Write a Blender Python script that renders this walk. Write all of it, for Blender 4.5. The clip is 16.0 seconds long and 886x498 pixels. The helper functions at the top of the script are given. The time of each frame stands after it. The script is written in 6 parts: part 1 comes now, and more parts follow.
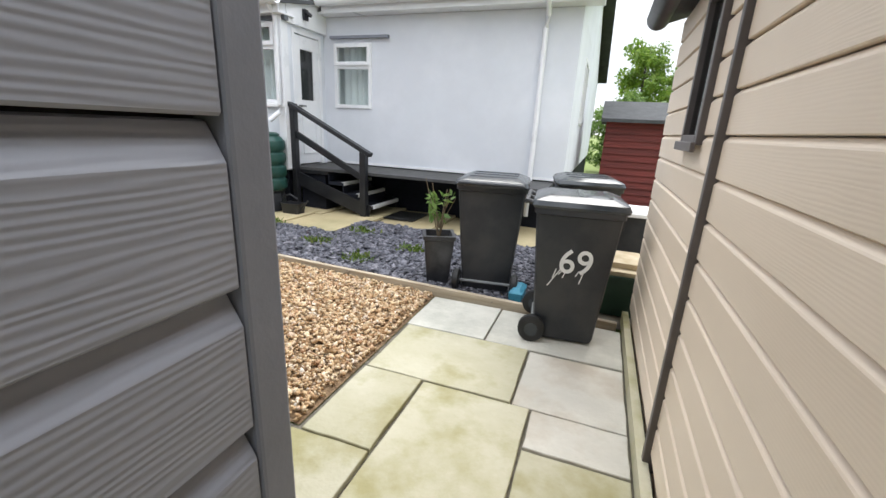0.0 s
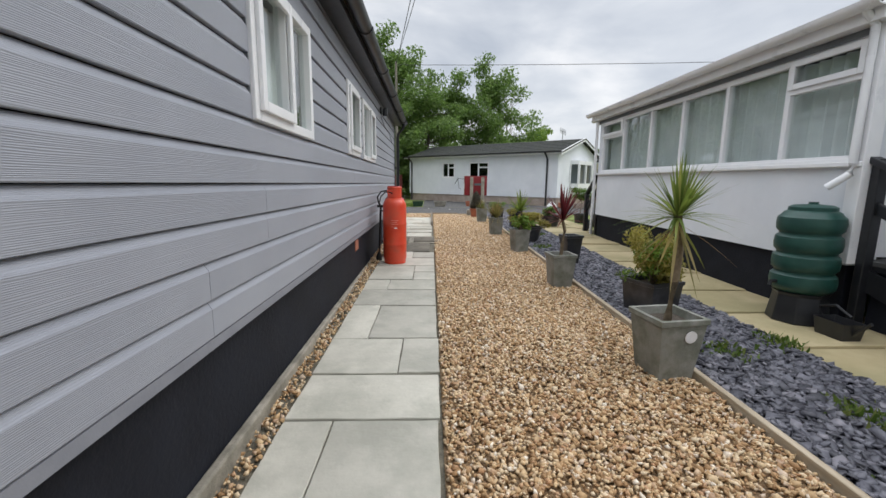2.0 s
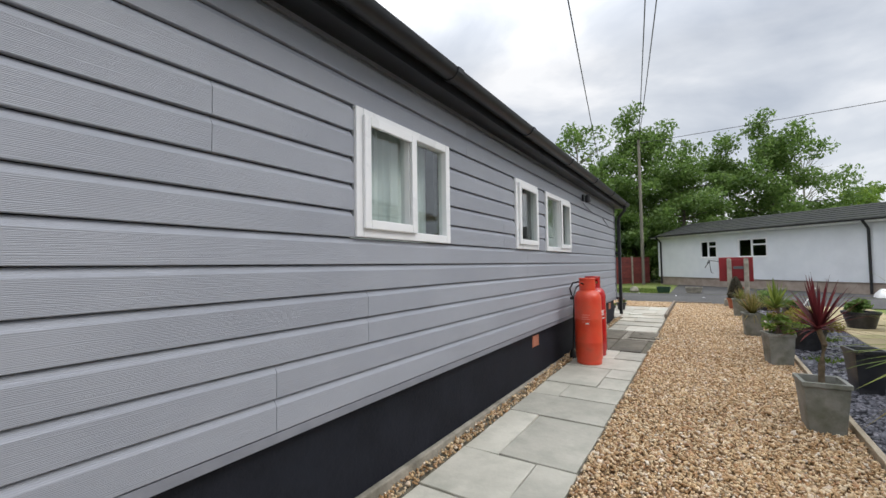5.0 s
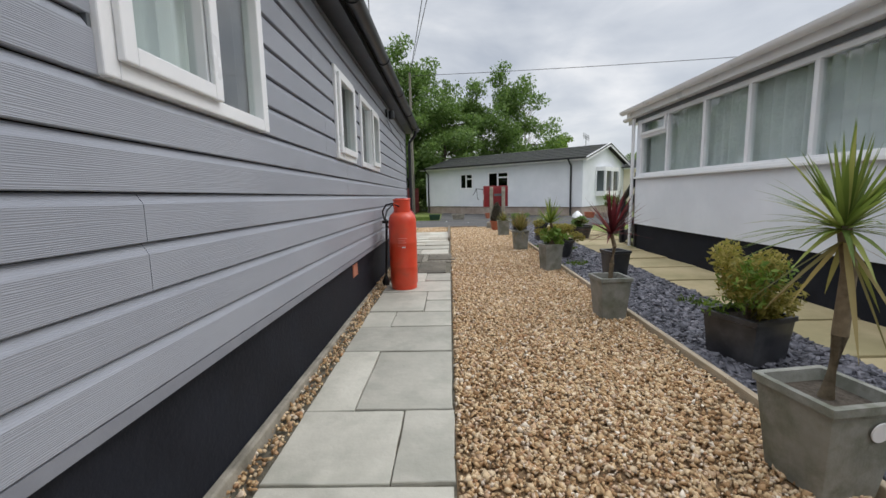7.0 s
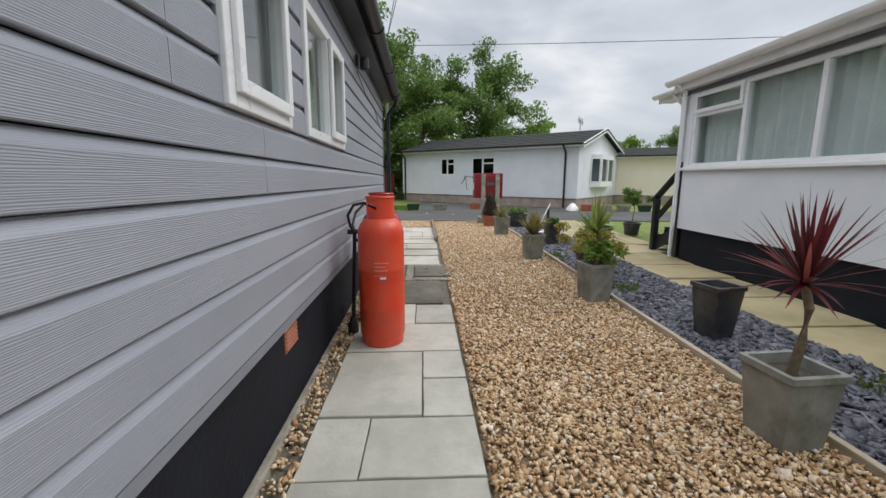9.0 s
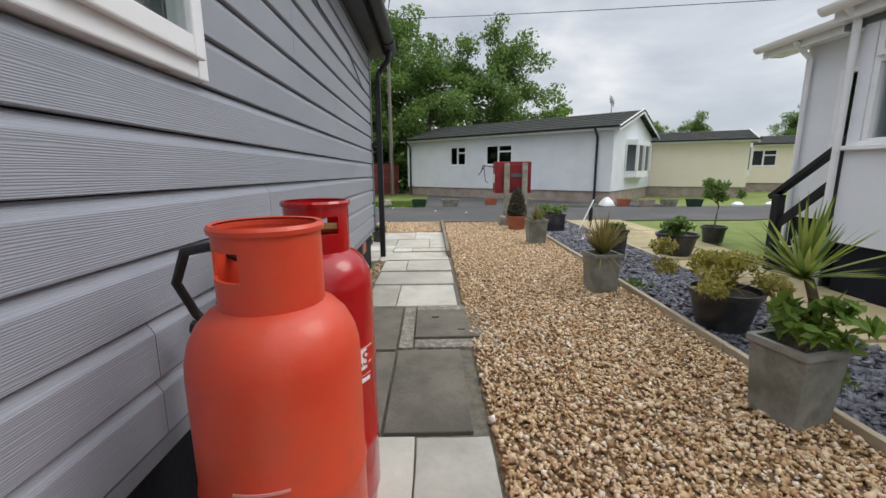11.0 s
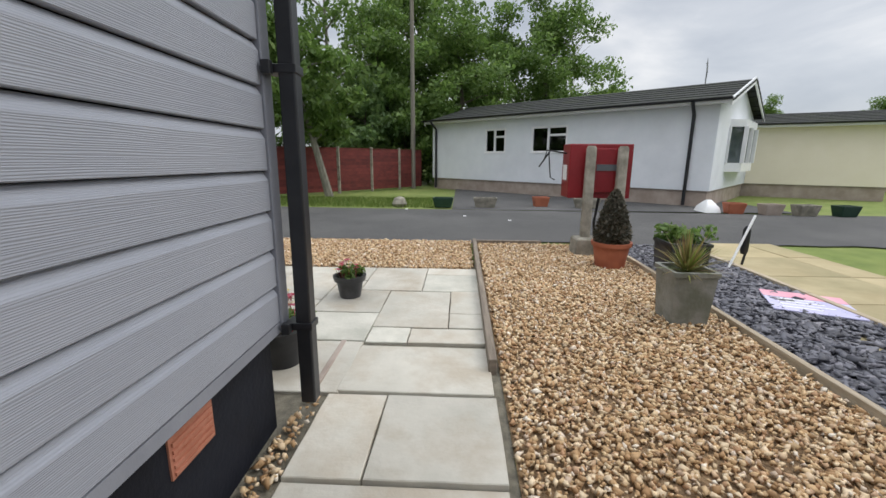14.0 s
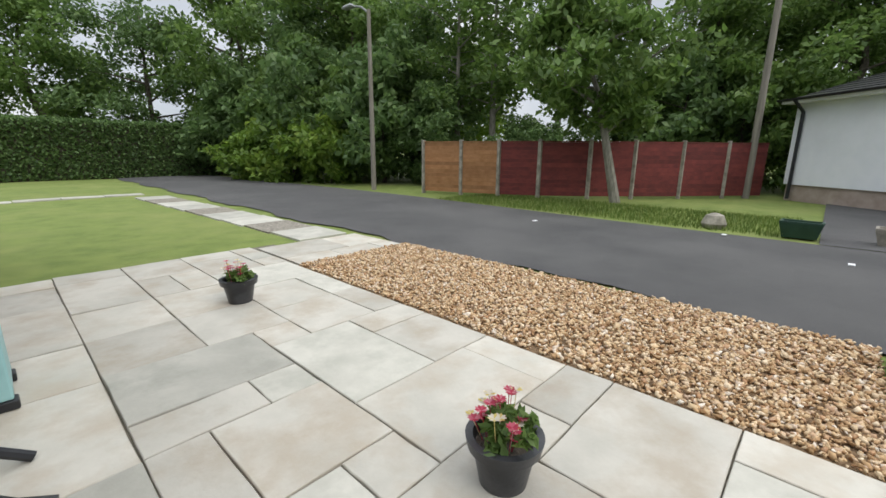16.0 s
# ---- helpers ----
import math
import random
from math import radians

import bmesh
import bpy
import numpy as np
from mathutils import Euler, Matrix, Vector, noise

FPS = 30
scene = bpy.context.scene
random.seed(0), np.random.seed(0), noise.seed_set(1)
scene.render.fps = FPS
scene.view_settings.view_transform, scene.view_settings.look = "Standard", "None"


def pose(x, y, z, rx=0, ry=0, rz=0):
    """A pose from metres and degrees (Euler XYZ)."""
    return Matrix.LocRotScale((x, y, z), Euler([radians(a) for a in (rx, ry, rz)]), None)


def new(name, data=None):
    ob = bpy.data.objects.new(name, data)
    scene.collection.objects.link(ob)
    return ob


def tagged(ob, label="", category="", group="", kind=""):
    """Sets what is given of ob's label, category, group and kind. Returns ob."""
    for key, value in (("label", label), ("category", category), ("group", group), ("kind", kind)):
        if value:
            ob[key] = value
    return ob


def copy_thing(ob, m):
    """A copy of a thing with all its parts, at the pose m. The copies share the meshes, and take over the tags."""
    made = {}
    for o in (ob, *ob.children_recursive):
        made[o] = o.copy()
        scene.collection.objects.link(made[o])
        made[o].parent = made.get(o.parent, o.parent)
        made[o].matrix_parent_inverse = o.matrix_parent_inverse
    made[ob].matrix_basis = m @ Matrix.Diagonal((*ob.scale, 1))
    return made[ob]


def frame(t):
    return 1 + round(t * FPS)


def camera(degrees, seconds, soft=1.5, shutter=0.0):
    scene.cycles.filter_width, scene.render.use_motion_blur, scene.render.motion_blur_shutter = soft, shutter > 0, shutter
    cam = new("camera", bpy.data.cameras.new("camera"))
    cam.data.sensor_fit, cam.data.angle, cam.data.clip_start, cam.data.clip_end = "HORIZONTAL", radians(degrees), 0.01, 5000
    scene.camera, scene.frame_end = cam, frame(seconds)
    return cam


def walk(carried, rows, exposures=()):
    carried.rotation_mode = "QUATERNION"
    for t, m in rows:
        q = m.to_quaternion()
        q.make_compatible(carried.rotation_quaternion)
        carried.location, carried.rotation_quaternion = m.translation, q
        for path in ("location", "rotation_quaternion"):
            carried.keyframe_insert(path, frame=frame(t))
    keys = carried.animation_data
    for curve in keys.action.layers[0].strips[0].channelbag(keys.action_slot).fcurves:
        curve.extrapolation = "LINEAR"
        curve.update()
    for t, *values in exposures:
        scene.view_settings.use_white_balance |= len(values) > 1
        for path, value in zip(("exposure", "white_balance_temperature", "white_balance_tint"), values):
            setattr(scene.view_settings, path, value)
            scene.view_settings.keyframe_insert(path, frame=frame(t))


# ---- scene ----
cam = camera(94.2, 16.0)
METRES, EYE, TILT, LEAN, TURN = 14.49, 1.35, 0.0, 0.0, 19.95
ROWS = [
    (0.0, 0.0, 0.0, 0.0, 0.82, -16.5, -2.78),
    (0.5, 0.0026, 0.0278, -0.0018, 15.4, -16.14, -3.79),
    (1.0, 0.0016, 0.0567, -0.0028, 32.83, -15.45, -5.0),
    (1.5, -0.0071, 0.0835, -0.0038, 50.7, -13.85, -4.8),
    (2.0, -0.0212, 0.1021, 0.0005, 68.38, -9.45, -0.5),
    (2.5, -0.0352, 0.1185, 0.0056, 84.66, -3.82, 2.36),
    (3.0, -0.041, 0.1348, 0.0092, 100.84, 1.94, 3.0),
    (5.5, -0.029, 0.1714, 0.01, 102.37, 2.08, 0.91),
    (6.0, -0.041, 0.1615, 0.001, 88.45, -1.88, 0.48),
    (6.5, -0.059, 0.1412, -0.0014, 77.53, -5.31, 0.86),
    (7.0, -0.0885, 0.1314, -0.003, 70.92, -7.66, 1.3),
    (7.5, -0.124, 0.1291, -0.0022, 67.67, -8.71, 0.96),
    (8.0, -0.1613, 0.1367, -0.001, 66.57, -9.18, 0.3),
    (8.5, -0.2003, 0.1514, 0.0005, 66.67, -9.47, 0.02),
    (9.0, -0.2404, 0.1644, 0.0028, 67.29, -9.78, -0.16),
    (11.5, -0.4404, 0.2386, -0.0002, 68.33, -10.96, 0.5),
    (12.0, -0.4804, 0.2543, -0.0004, 68.03, -10.83, 0.41),
    (12.5, -0.5183, 0.2695, -0.0006, 68.04, -10.98, 0.18),
    (13.0, -0.5602, 0.2853, -0.002, 68.6, -11.4, -0.16),
    (13.5, -0.6022, 0.3013, -0.0021, 69.93, -11.92, -0.38),
    (14.0, -0.6453, 0.3155, -0.0013, 72.52, -12.42, -0.39),
    (14.5, -0.6873, 0.3288, -0.0016, 76.53, -12.83, -0.24),
    (15.0, -0.7266, 0.34, -0.0011, 83.35, -13.14, -0.11),
    (15.5, -0.7661, 0.3509, -0.0005, 94.95, -13.41, -0.32),
    (16.0, -0.8057, 0.3556, -0.002, 112.9, -13.1, -0.4),
]
walk(cam, [(t, pose(0, 0, EYE, TILT, LEAN, TURN) @ pose(METRES * x, METRES * y, METRES * z, 90 + pitch, roll, yaw)) for t, x, y, z, yaw, pitch, roll in ROWS],
     exposures=[(0.0, 0.95), (0.25, 0.6), (0.5, 0.3), (1.0, 0.25), (2.0, 0.2), (2.8, 0.22), (5.6, 0.2), (6.5, 0.08), (14.0, 0.08), (16.0, 0.16)])

# ---- world and light ----
SUN_ELEV, SUN_AZ = radians(45), radians(355)
world = bpy.data.worlds.new("overcast_sky")
scene.world = world
world.use_nodes = True
wn, wl = world.node_tree.nodes, world.node_tree.links
wn.clear()
w_out = wn.new("ShaderNodeOutputWorld")
w_mix = wn.new("ShaderNodeMixShader")
w_sky = wn.new("ShaderNodeBackground")
w_cld = wn.new("ShaderNodeBackground")
nish = wn.new("ShaderNodeTexSky")
nish.sky_type = "NISHITA"
nish.sun_disc = False
nish.sun_elevation, nish.sun_rotation = SUN_ELEV, SUN_AZ
w_sky.inputs[1].default_value = 0.12
wl.new(nish.outputs[0], w_sky.inputs[0])
w_co = wn.new("ShaderNodeTexCoord")
w_map = wn.new("ShaderNodeMapping")
w_map.inputs[3].default_value = (1.0, 1.0, 2.6)
wl.new(w_co.outputs["Generated"], w_map.inputs[0])
w_no = wn.new("ShaderNodeTexNoise")
w_no.inputs["Scale"].default_value = 2.6
w_no.inputs["Detail"].default_value = 7
w_no.inputs["Roughness"].default_value = 0.52
w_no.inputs["Distortion"].default_value = 0.35
wl.new(w_map.outputs[0], w_no.inputs["Vector"])
w_ramp = wn.new("ShaderNodeValToRGB")
for k, (p, c) in enumerate(((0.32, (0.50, 0.54, 0.61)), (0.50, (0.68, 0.71, 0.76)), (0.66, (0.95, 0.95, 0.96)))):
    e = w_ramp.color_ramp.elements[k] if k < 2 else w_ramp.color_ramp.elements.new(p)
    e.position, e.color = p, (*c, 1)
wl.new(w_no.outputs["Fac"], w_ramp.inputs[0])
wl.new(w_ramp.outputs[0], w_cld.inputs[0])
# an overcast sky is about three times as bright overhead as at the horizon
w_sep = wn.new("ShaderNodeSeparateXYZ")
wl.new(w_co.outputs["Generated"], w_sep.inputs[0])
w_up = wn.new("ShaderNodeMapRange")
w_up.inputs[1].default_value, w_up.inputs[2].default_value = 0.42, 0.90
w_up.inputs[3].default_value, w_up.inputs[4].default_value = 0.95, 2.9
wl.new(w_sep.outputs[2], w_up.inputs[0])
wl.new(w_up.outputs[0], w_cld.inputs[1])
w_mix.inputs[0].default_value = 0.9
wl.new(w_sky.outputs[0], w_mix.inputs[1])
wl.new(w_cld.outputs[0], w_mix.inputs[2])
wl.new(w_mix.outputs[0], w_out.inputs[0])
sun = new("sun", bpy.data.lights.new("sun", "SUN"))
sun.data.energy, sun.data.angle, sun.data.color = 0.95, radians(30), (1.0, 0.96, 0.9)
sun.rotation_euler = (radians(90) - SUN_ELEV, 0, radians(180) - SUN_AZ)

# ---- materials ----
MATS = {}


def mat(name, c1, c2=None, scale=8.0, rough=0.6, metal=0.0, bump=0.0, bscale=60.0, stretch=(1, 1, 1), vary=0.0, spec=0.5, coat=0.0, stain=None, stain_scale=1.2, world_co=False, detail=5):
    """A surface with two scales of colour variation, fine relief and, if given, stains of another colour."""
    m = bpy.data.materials.new(name)
    m.use_nodes = True
    n, l = m.node_tree.nodes, m.node_tree.links
    b = n["Principled BSDF"]
    b.inputs["Roughness"].default_value = rough
    b.inputs["Metallic"].default_value = metal
    b.inputs["Specular IOR Level"].default_value = spec
    b.inputs["Coat Weight"].default_value = coat
    co = n.new("ShaderNodeTexCoord")
    mp = n.new("ShaderNodeMapping")
    mp.inputs[3].default_value = stretch
    l.new(co.outputs["Object"], mp.inputs[0])
    if world_co:
        g = n.new("ShaderNodeNewGeometry")
        l.new(g.outputs["Position"], mp.inputs[0])
    info = n.new("ShaderNodeObjectInfo")
    if not world_co:
        mul = n.new("ShaderNodeMath")
        mul.operation = "MULTIPLY"
        mul.inputs[1].default_value = 37.0
        l.new(info.outputs["Random"], mul.inputs[0])
        l.new(mul.outputs[0], mp.inputs[1])

    def nz(sc, det=5):
        t = n.new("ShaderNodeTexNoise")
        t.inputs["Scale"].default_value = sc
        t.inputs["Detail"].default_value = det
        t.inputs["Roughness"].default_value = 0.6
        l.new(mp.outputs[0], t.inputs["Vector"])
        return t

    c2 = c2 or tuple(min(1, v * 1.25) for v in c1)
    t1 = nz(scale, detail)
    r = n.new("ShaderNodeValToRGB")
    r.color_ramp.elements[0].position, r.color_ramp.elements[1].position = 0.35, 0.66
    r.color_ramp.elements[0].color, r.color_ramp.elements[1].color = (*c1, 1), (*c2, 1)
    l.new(t1.outputs["Fac"], r.inputs[0])
    col = r.outputs[0]
    if stain:
        t2 = nz(stain_scale, 8)
        r2 = n.new("ShaderNodeValToRGB")
        r2.color_ramp.elements[0].position, r2.color_ramp.elements[1].position = 0.46, 0.66
        r2.color_ramp.elements[0].color, r2.color_ramp.elements[1].color = (0, 0, 0, 1), (0.75, 0.75, 0.75, 1)
        l.new(t2.outputs["Fac"], r2.inputs[0])
        mx = n.new("ShaderNodeMix")
        mx.data_type = "RGBA"
        l.new(r2.outputs[0], mx.inputs[0])
        l.new(col, mx.inputs[6])
        mx.inputs[7].default_value = (*stain, 1)
        col = mx.outputs[2]
    if vary:
        h = n.new("ShaderNodeHueSaturation")
        mr = n.new("ShaderNodeMapRange")
        mr.inputs[3].default_value, mr.inputs[4].default_value = 1 - vary, 1 + vary
        l.new(info.outputs["Random"], mr.inputs[0])
        l.new(mr.outputs[0], h.inputs["Value"])
        l.new(col, h.inputs["Color"])
        col = h.outputs[0]
    l.new(col, b.inputs["Base Color"])
    rr = n.new("ShaderNodeMapRange")
    rr.inputs[3].default_value, rr.inputs[4].default_value = max(0, rough - 0.1), min(1, rough + 0.1)
    l.new(t1.outputs["Fac"], rr.inputs[0])
    l.new(rr.outputs[0], b.inputs["Roughness"])
    if bump:
        t3 = nz(bscale, 4)
        bp = n.new("ShaderNodeBump")
        bp.inputs["Strength"].default_value = bump
        bp.inputs["Distance"].default_value = 0.01
        l.new(t3.outputs["Fac"], bp.inputs["Height"])
        l.new(bp.outputs[0], b.inputs["Normal"])
    MATS[name] = m
    return m


def island_mat(name, stops, rough=0.7, scale=25.0):
    """Colour chosen stone by stone (or leaf by leaf), with a little grain."""
    m = bpy.data.materials.new(name)
    m.use_nodes = True
    n, l = m.node_tree.nodes, m.node_tree.links
    b = n["Principled BSDF"]
    b.inputs["Roughness"].default_value = rough
    g = n.new("ShaderNodeNewGeometry")
    r = n.new("ShaderNodeValToRGB")
    r.color_ramp.elements.remove(r.color_ramp.elements[1])
    for k, (p, c) in enumerate(stops):
        e = r.color_ramp.elements[0] if k == 0 else r.color_ramp.elements.new(p)
        e.position, e.color = p, (*c, 1)
    l.new(g.outputs["Random Per Island"], r.inputs[0])
    t = n.new("ShaderNodeTexNoise")
    t.inputs["Scale"].default_value = scale
    l.new(g.outputs["Position"], t.inputs["Vector"])
    h = n.new("ShaderNodeHueSaturation")
    mr = n.new("ShaderNodeMapRange")
    mr.inputs[3].default_value, mr.inputs[4].default_value = 0.7, 1.3
    l.new(t.outputs["Fac"], mr.inputs[0])
    l.new(mr.outputs[0], h.inputs["Value"])
    l.new(r.outputs[0], h.inputs["Color"])
    l.new(h.outputs[0], b.inputs["Base Color"])
    MATS[name] = m
    return m


def leaf_mat(name, stops):
    m = island_mat(name, stops, 0.55, 1.5)
    n, l = m.node_tree.nodes, m.node_tree.links
    b = n["Principled BSDF"]
    tr = n.new("ShaderNodeBsdfTranslucent")
    ad = n.new("ShaderNodeMixShader")
    ad.inputs[0].default_value = 0.5
    hs = [q for q in n if q.type == "HUE_SAT"][0]
    l.new(hs.outputs[0], tr.inputs[0])
    l.new(b.outputs[0], ad.inputs[1])
    l.new(tr.outputs[0], ad.inputs[2])
    l.new(ad.outputs[0], n["Material Output"].inputs[0])
    return m


def glass_mat(name, tint, rough=0.0):
    m = bpy.data.materials.new(name)
    m.use_nodes = True
    n, l = m.node_tree.nodes, m.node_tree.links
    n.remove(n["Principled BSDF"])
    t, g, f, x = n.new("ShaderNodeBsdfTransparent"), n.new("ShaderNodeBsdfGlossy"), n.new("ShaderNodeMapRange"), n.new("ShaderNodeMixShader")
    lw, pw = n.new("ShaderNodeLayerWeight"), n.new("ShaderNodeMath")
    lw.inputs[0].default_value = 0.5
    pw.operation = "POWER"
    pw.inputs[1].default_value = 2.5
    l.new(lw.outputs["Facing"], pw.inputs[0])
    l.new(pw.outputs[0], f.inputs[0])
    t.inputs[0].default_value = (*tint, 1)
    g.inputs["Roughness"].default_value = rough
    f.inputs[3].default_value, f.inputs[4].default_value = 0.06, 0.55
    l.new(f.outputs[0], x.inputs[0])
    l.new(t.outputs[0], x.inputs[1])
    l.new(g.outputs[0], x.inputs[2])
    l.new(x.outputs[0], n["Material Output"].inputs[0])
    MATS[name] = m
    return m


def clad_mat(name, c1, c2, axis, relief=0.42):
    """Painted cladding board with embossed wavy wood grain along its length."""
    m = mat(name, c1, c2, scale=1.1, rough=0.48, vary=0.03, stretch=(1, 1, 1))
    n, l = m.node_tree.nodes, m.node_tree.links
    b = n["Principled BSDF"]
    mp = [q for q in n if q.type == "MAPPING"][0]
    m2 = n.new("ShaderNodeMapping")
    m2.inputs[3].default_value = (1.6, 9, 34) if axis == "x" else (9, 2.6, 21)
    l.new(mp.outputs[0], m2.inputs[0])
    w = n.new("ShaderNodeTexWave")
    w.bands_direction = "Z"
    w.inputs["Scale"].default_value = 1.6
    w.inputs["Distortion"].default_value = 8
    w.inputs["Detail"].default_value = 2.5
    w.inputs["Detail Scale"].default_value = 0.9
    l.new(m2.outputs[0], w.inputs["Vector"])
    bp = n.new("ShaderNodeBump")
    bp.inputs["Strength"].default_value = relief
    bp.inputs["Distance"].default_value = 0.002
    l.new(w.outputs["Fac"], bp.inputs["Height"])
    l.new(bp.outputs[0], b.inputs["Normal"])
    return m


clad_mat("grey_cladding", (0.30, 0.318, 0.365), (0.34, 0.358, 0.405), "x")
clad_mat("grey_cladding_end", (0.30, 0.315, 0.36), (0.34, 0.355, 0.40), "y", 0.28)
mat("grey_trim", (0.20, 0.21, 0.245), (0.235, 0.245, 0.28), rough=0.5, bump=0.1)
clad_mat("cream_cladding", (0.72, 0.60, 0.47), (0.76, 0.64, 0.51), "y", 0.08)
mat("cream_end", (0.72, 0.60, 0.47), (0.76, 0.64, 0.51), rough=0.5)
mat("brown_trim", (0.10, 0.085, 0.08), rough=0.5)
mat("black_plinth", (0.008, 0.009, 0.014), (0.014, 0.016, 0.023), scale=5, rough=0.7, spec=0.18, bump=0.4, bscale=40, stain=(0.016, 0.018, 0.026), stain_scale=2.2)
mat("black_plastic", (0.012, 0.013, 0.016), (0.02, 0.021, 0.024), rough=0.38, bump=0.06)
mat("bin_plastic", (0.020, 0.023, 0.028), (0.032, 0.035, 0.042), scale=3, rough=0.5, bump=0.25, bscale=220, stain=(0.05, 0.05, 0.05), stain_scale=3)
mat("bin_lid", (0.035, 0.042, 0.048), (0.06, 0.066, 0.072), scale=4, rough=0.22, bump=0.06, bscale=60)
mat("white_render", (0.72, 0.75, 0.79), (0.78, 0.80, 0.84), scale=1.5, rough=0.85, bump=0.35, bscale=120, stain=(0.66, 0.68, 0.72), stain_scale=0.6)
mat("white_upvc", (0.80, 0.81, 0.83), (0.86, 0.86, 0.87), scale=3, rough=0.3, bump=0.02)
mat("white_sill", (0.78, 0.79, 0.80), (0.84, 0.84, 0.84), rough=0.35)
mat("grey_bead", (0.10, 0.11, 0.12), rough=0.5)
mat("cream_render", (0.82, 0.74, 0.60), (0.85, 0.77, 0.64), scale=2, rough=0.85, bump=0.2)
mat("stone_plinth", (0.30, 0.24, 0.20), (0.42, 0.35, 0.30), scale=3, rough=0.9, bump=0.5, bscale=25)
mat("roof_tile", (0.022, 0.024, 0.024), (0.05, 0.052, 0.049), scale=4, rough=0.85, spec=0.25, bump=0.4, bscale=30, stain=(0.045, 0.052, 0.034))
mat("roof_felt", (0.05, 0.052, 0.055), (0.08, 0.083, 0.088), scale=6, rough=0.85, bump=0.4)
mat("pale_slab", (0.44, 0.425, 0.365), (0.55, 0.53, 0.46), scale=2.4, rough=0.7, bump=0.35, bscale=28, vary=0.16, stain=(0.36, 0.355, 0.30), stain_scale=3.2)
mat("buff_slab", (0.44, 0.42, 0.36), (0.56, 0.53, 0.46), scale=2.2, rough=0.7, bump=0.35, bscale=28, vary=0.14, stain=(0.40, 0.34, 0.26), stain_scale=3.0)
mat("mossy_slab", (0.40, 0.37, 0.24), (0.50, 0.47, 0.35), scale=2.0, rough=0.75, bump=0.4, bscale=28, vary=0.10, stain=(0.27, 0.24, 0.08), stain_scale=2.6)
mat("old_concrete", (0.135, 0.118, 0.092), (0.215, 0.19, 0.15), scale=3, rough=0.9, bump=0.6, bscale=50, vary=0.12, stain=(0.09, 0.085, 0.07), stain_scale=2.5)
mat("yellow_paving", (0.38, 0.31, 0.17), (0.48, 0.40, 0.24), scale=1.6, rough=0.85, bump=0.3, bscale=50, vary=0.08, stain=(0.28, 0.25, 0.13), stain_scale=1.2)
mat("joint_sand", (0.11, 0.10, 0.075), (0.20, 0.18, 0.135), scale=20, rough=0.95, bump=0.6, bscale=120, world_co=True)
mat("gravel_bed", (0.13, 0.08, 0.04), (0.30, 0.20, 0.11), scale=40, rough=0.95, bump=1.0, bscale=70, world_co=True)
mat("slate_bed", (0.035, 0.035, 0.05), (0.09, 0.09, 0.115), scale=30, rough=0.8, bump=1.0, bscale=60, world_co=True)
mat("asphalt", (0.060, 0.059, 0.058), (0.085, 0.083, 0.081), scale=1.2, rough=0.85, bump=0.6, bscale=160, world_co=True, stain=(0.105, 0.102, 0.098), stain_scale=0.5)
mat("grass_ground", (0.125, 0.175, 0.032), (0.19, 0.24, 0.055), scale=3, rough=0.9, bump=1.0, bscale=60, world_co=True, stain=(0.22, 0.25, 0.07), stain_scale=0.7)
# compost in the pots; also the painted shade of the hedge's inside
mat("soil_and_shade", (0.05, 0.04, 0.03), (0.11, 0.09, 0.07), scale=40, rough=0.95, bump=1.0, bscale=90)
mat("kerb_timber", (0.36, 0.29, 0.20), (0.50, 0.42, 0.31), scale=6, rough=0.8, bump=0.4, bscale=40, stretch=(0.4, 5, 5), vary=0.1)
mat("old_timber", (0.16, 0.13, 0.10), (0.28, 0.23, 0.18), scale=6, rough=0.85, bump=0.5, bscale=40, stretch=(0.4, 5, 5))
mat("gas_red", (0.40, 0.006, 0.008), (0.47, 0.009, 0.010), scale=3, rough=0.2, bump=0.05, bscale=30, coat=0.3)
mat("gas_orange", (0.66, 0.055, 0.022), (0.74, 0.085, 0.032), scale=5, rough=0.42, bump=0.12, bscale=40, coat=0.15, stain=(0.52, 0.07, 0.035), stain_scale=5)
mat("label_white", (0.8, 0.8, 0.8), (0.85, 0.85, 0.85), rough=0.5)
mat("sign_lavender", (0.50, 0.48, 0.72), (0.62, 0.60, 0.80), scale=4, rough=0.35)
mat("sign_pink", (0.80, 0.32, 0.42), (0.85, 0.45, 0.52), scale=4, rough=0.35)
mat("lichen_concrete", (0.17, 0.15, 0.12), (0.24, 0.215, 0.175), scale=4, rough=0.9, bump=0.7, bscale=60, stain=(0.46, 0.43, 0.36), stain_scale=24)
mat("label_pink", (0.75, 0.30, 0.25), (0.8, 0.35, 0.3), rough=0.5)
mat("brass", (0.45, 0.30, 0.12), rough=0.35, metal=1.0)
mat("rubber", (0.012, 0.012, 0.012), rough=0.55, bump=0.2)
mat("butt_green", (0.012, 0.055, 0.045), (0.02, 0.075, 0.06), rough=0.38)
mat("dark_green", (0.010, 0.035, 0.022), (0.016, 0.05, 0.032), rough=0.45)
mat("planter_grey", (0.20, 0.205, 0.18), (0.30, 0.30, 0.27), scale=5, rough=0.7, bump=0.4, bscale=40, stain=(0.12, 0.13, 0.09), stain_scale=6)
mat("planter_black", (0.014, 0.015, 0.018), (0.03, 0.031, 0.035), scale=5, rough=0.35, bump=0.1, stain=(0.08, 0.08, 0.085), stain_scale=4)
mat("terracotta", (0.32, 0.09, 0.045), (0.42, 0.14, 0.075), scale=5, rough=0.7, bump=0.2)
mat("vent_brick", (0.40, 0.15, 0.09), (0.48, 0.20, 0.13), scale=9, rough=0.8, bump=0.3)
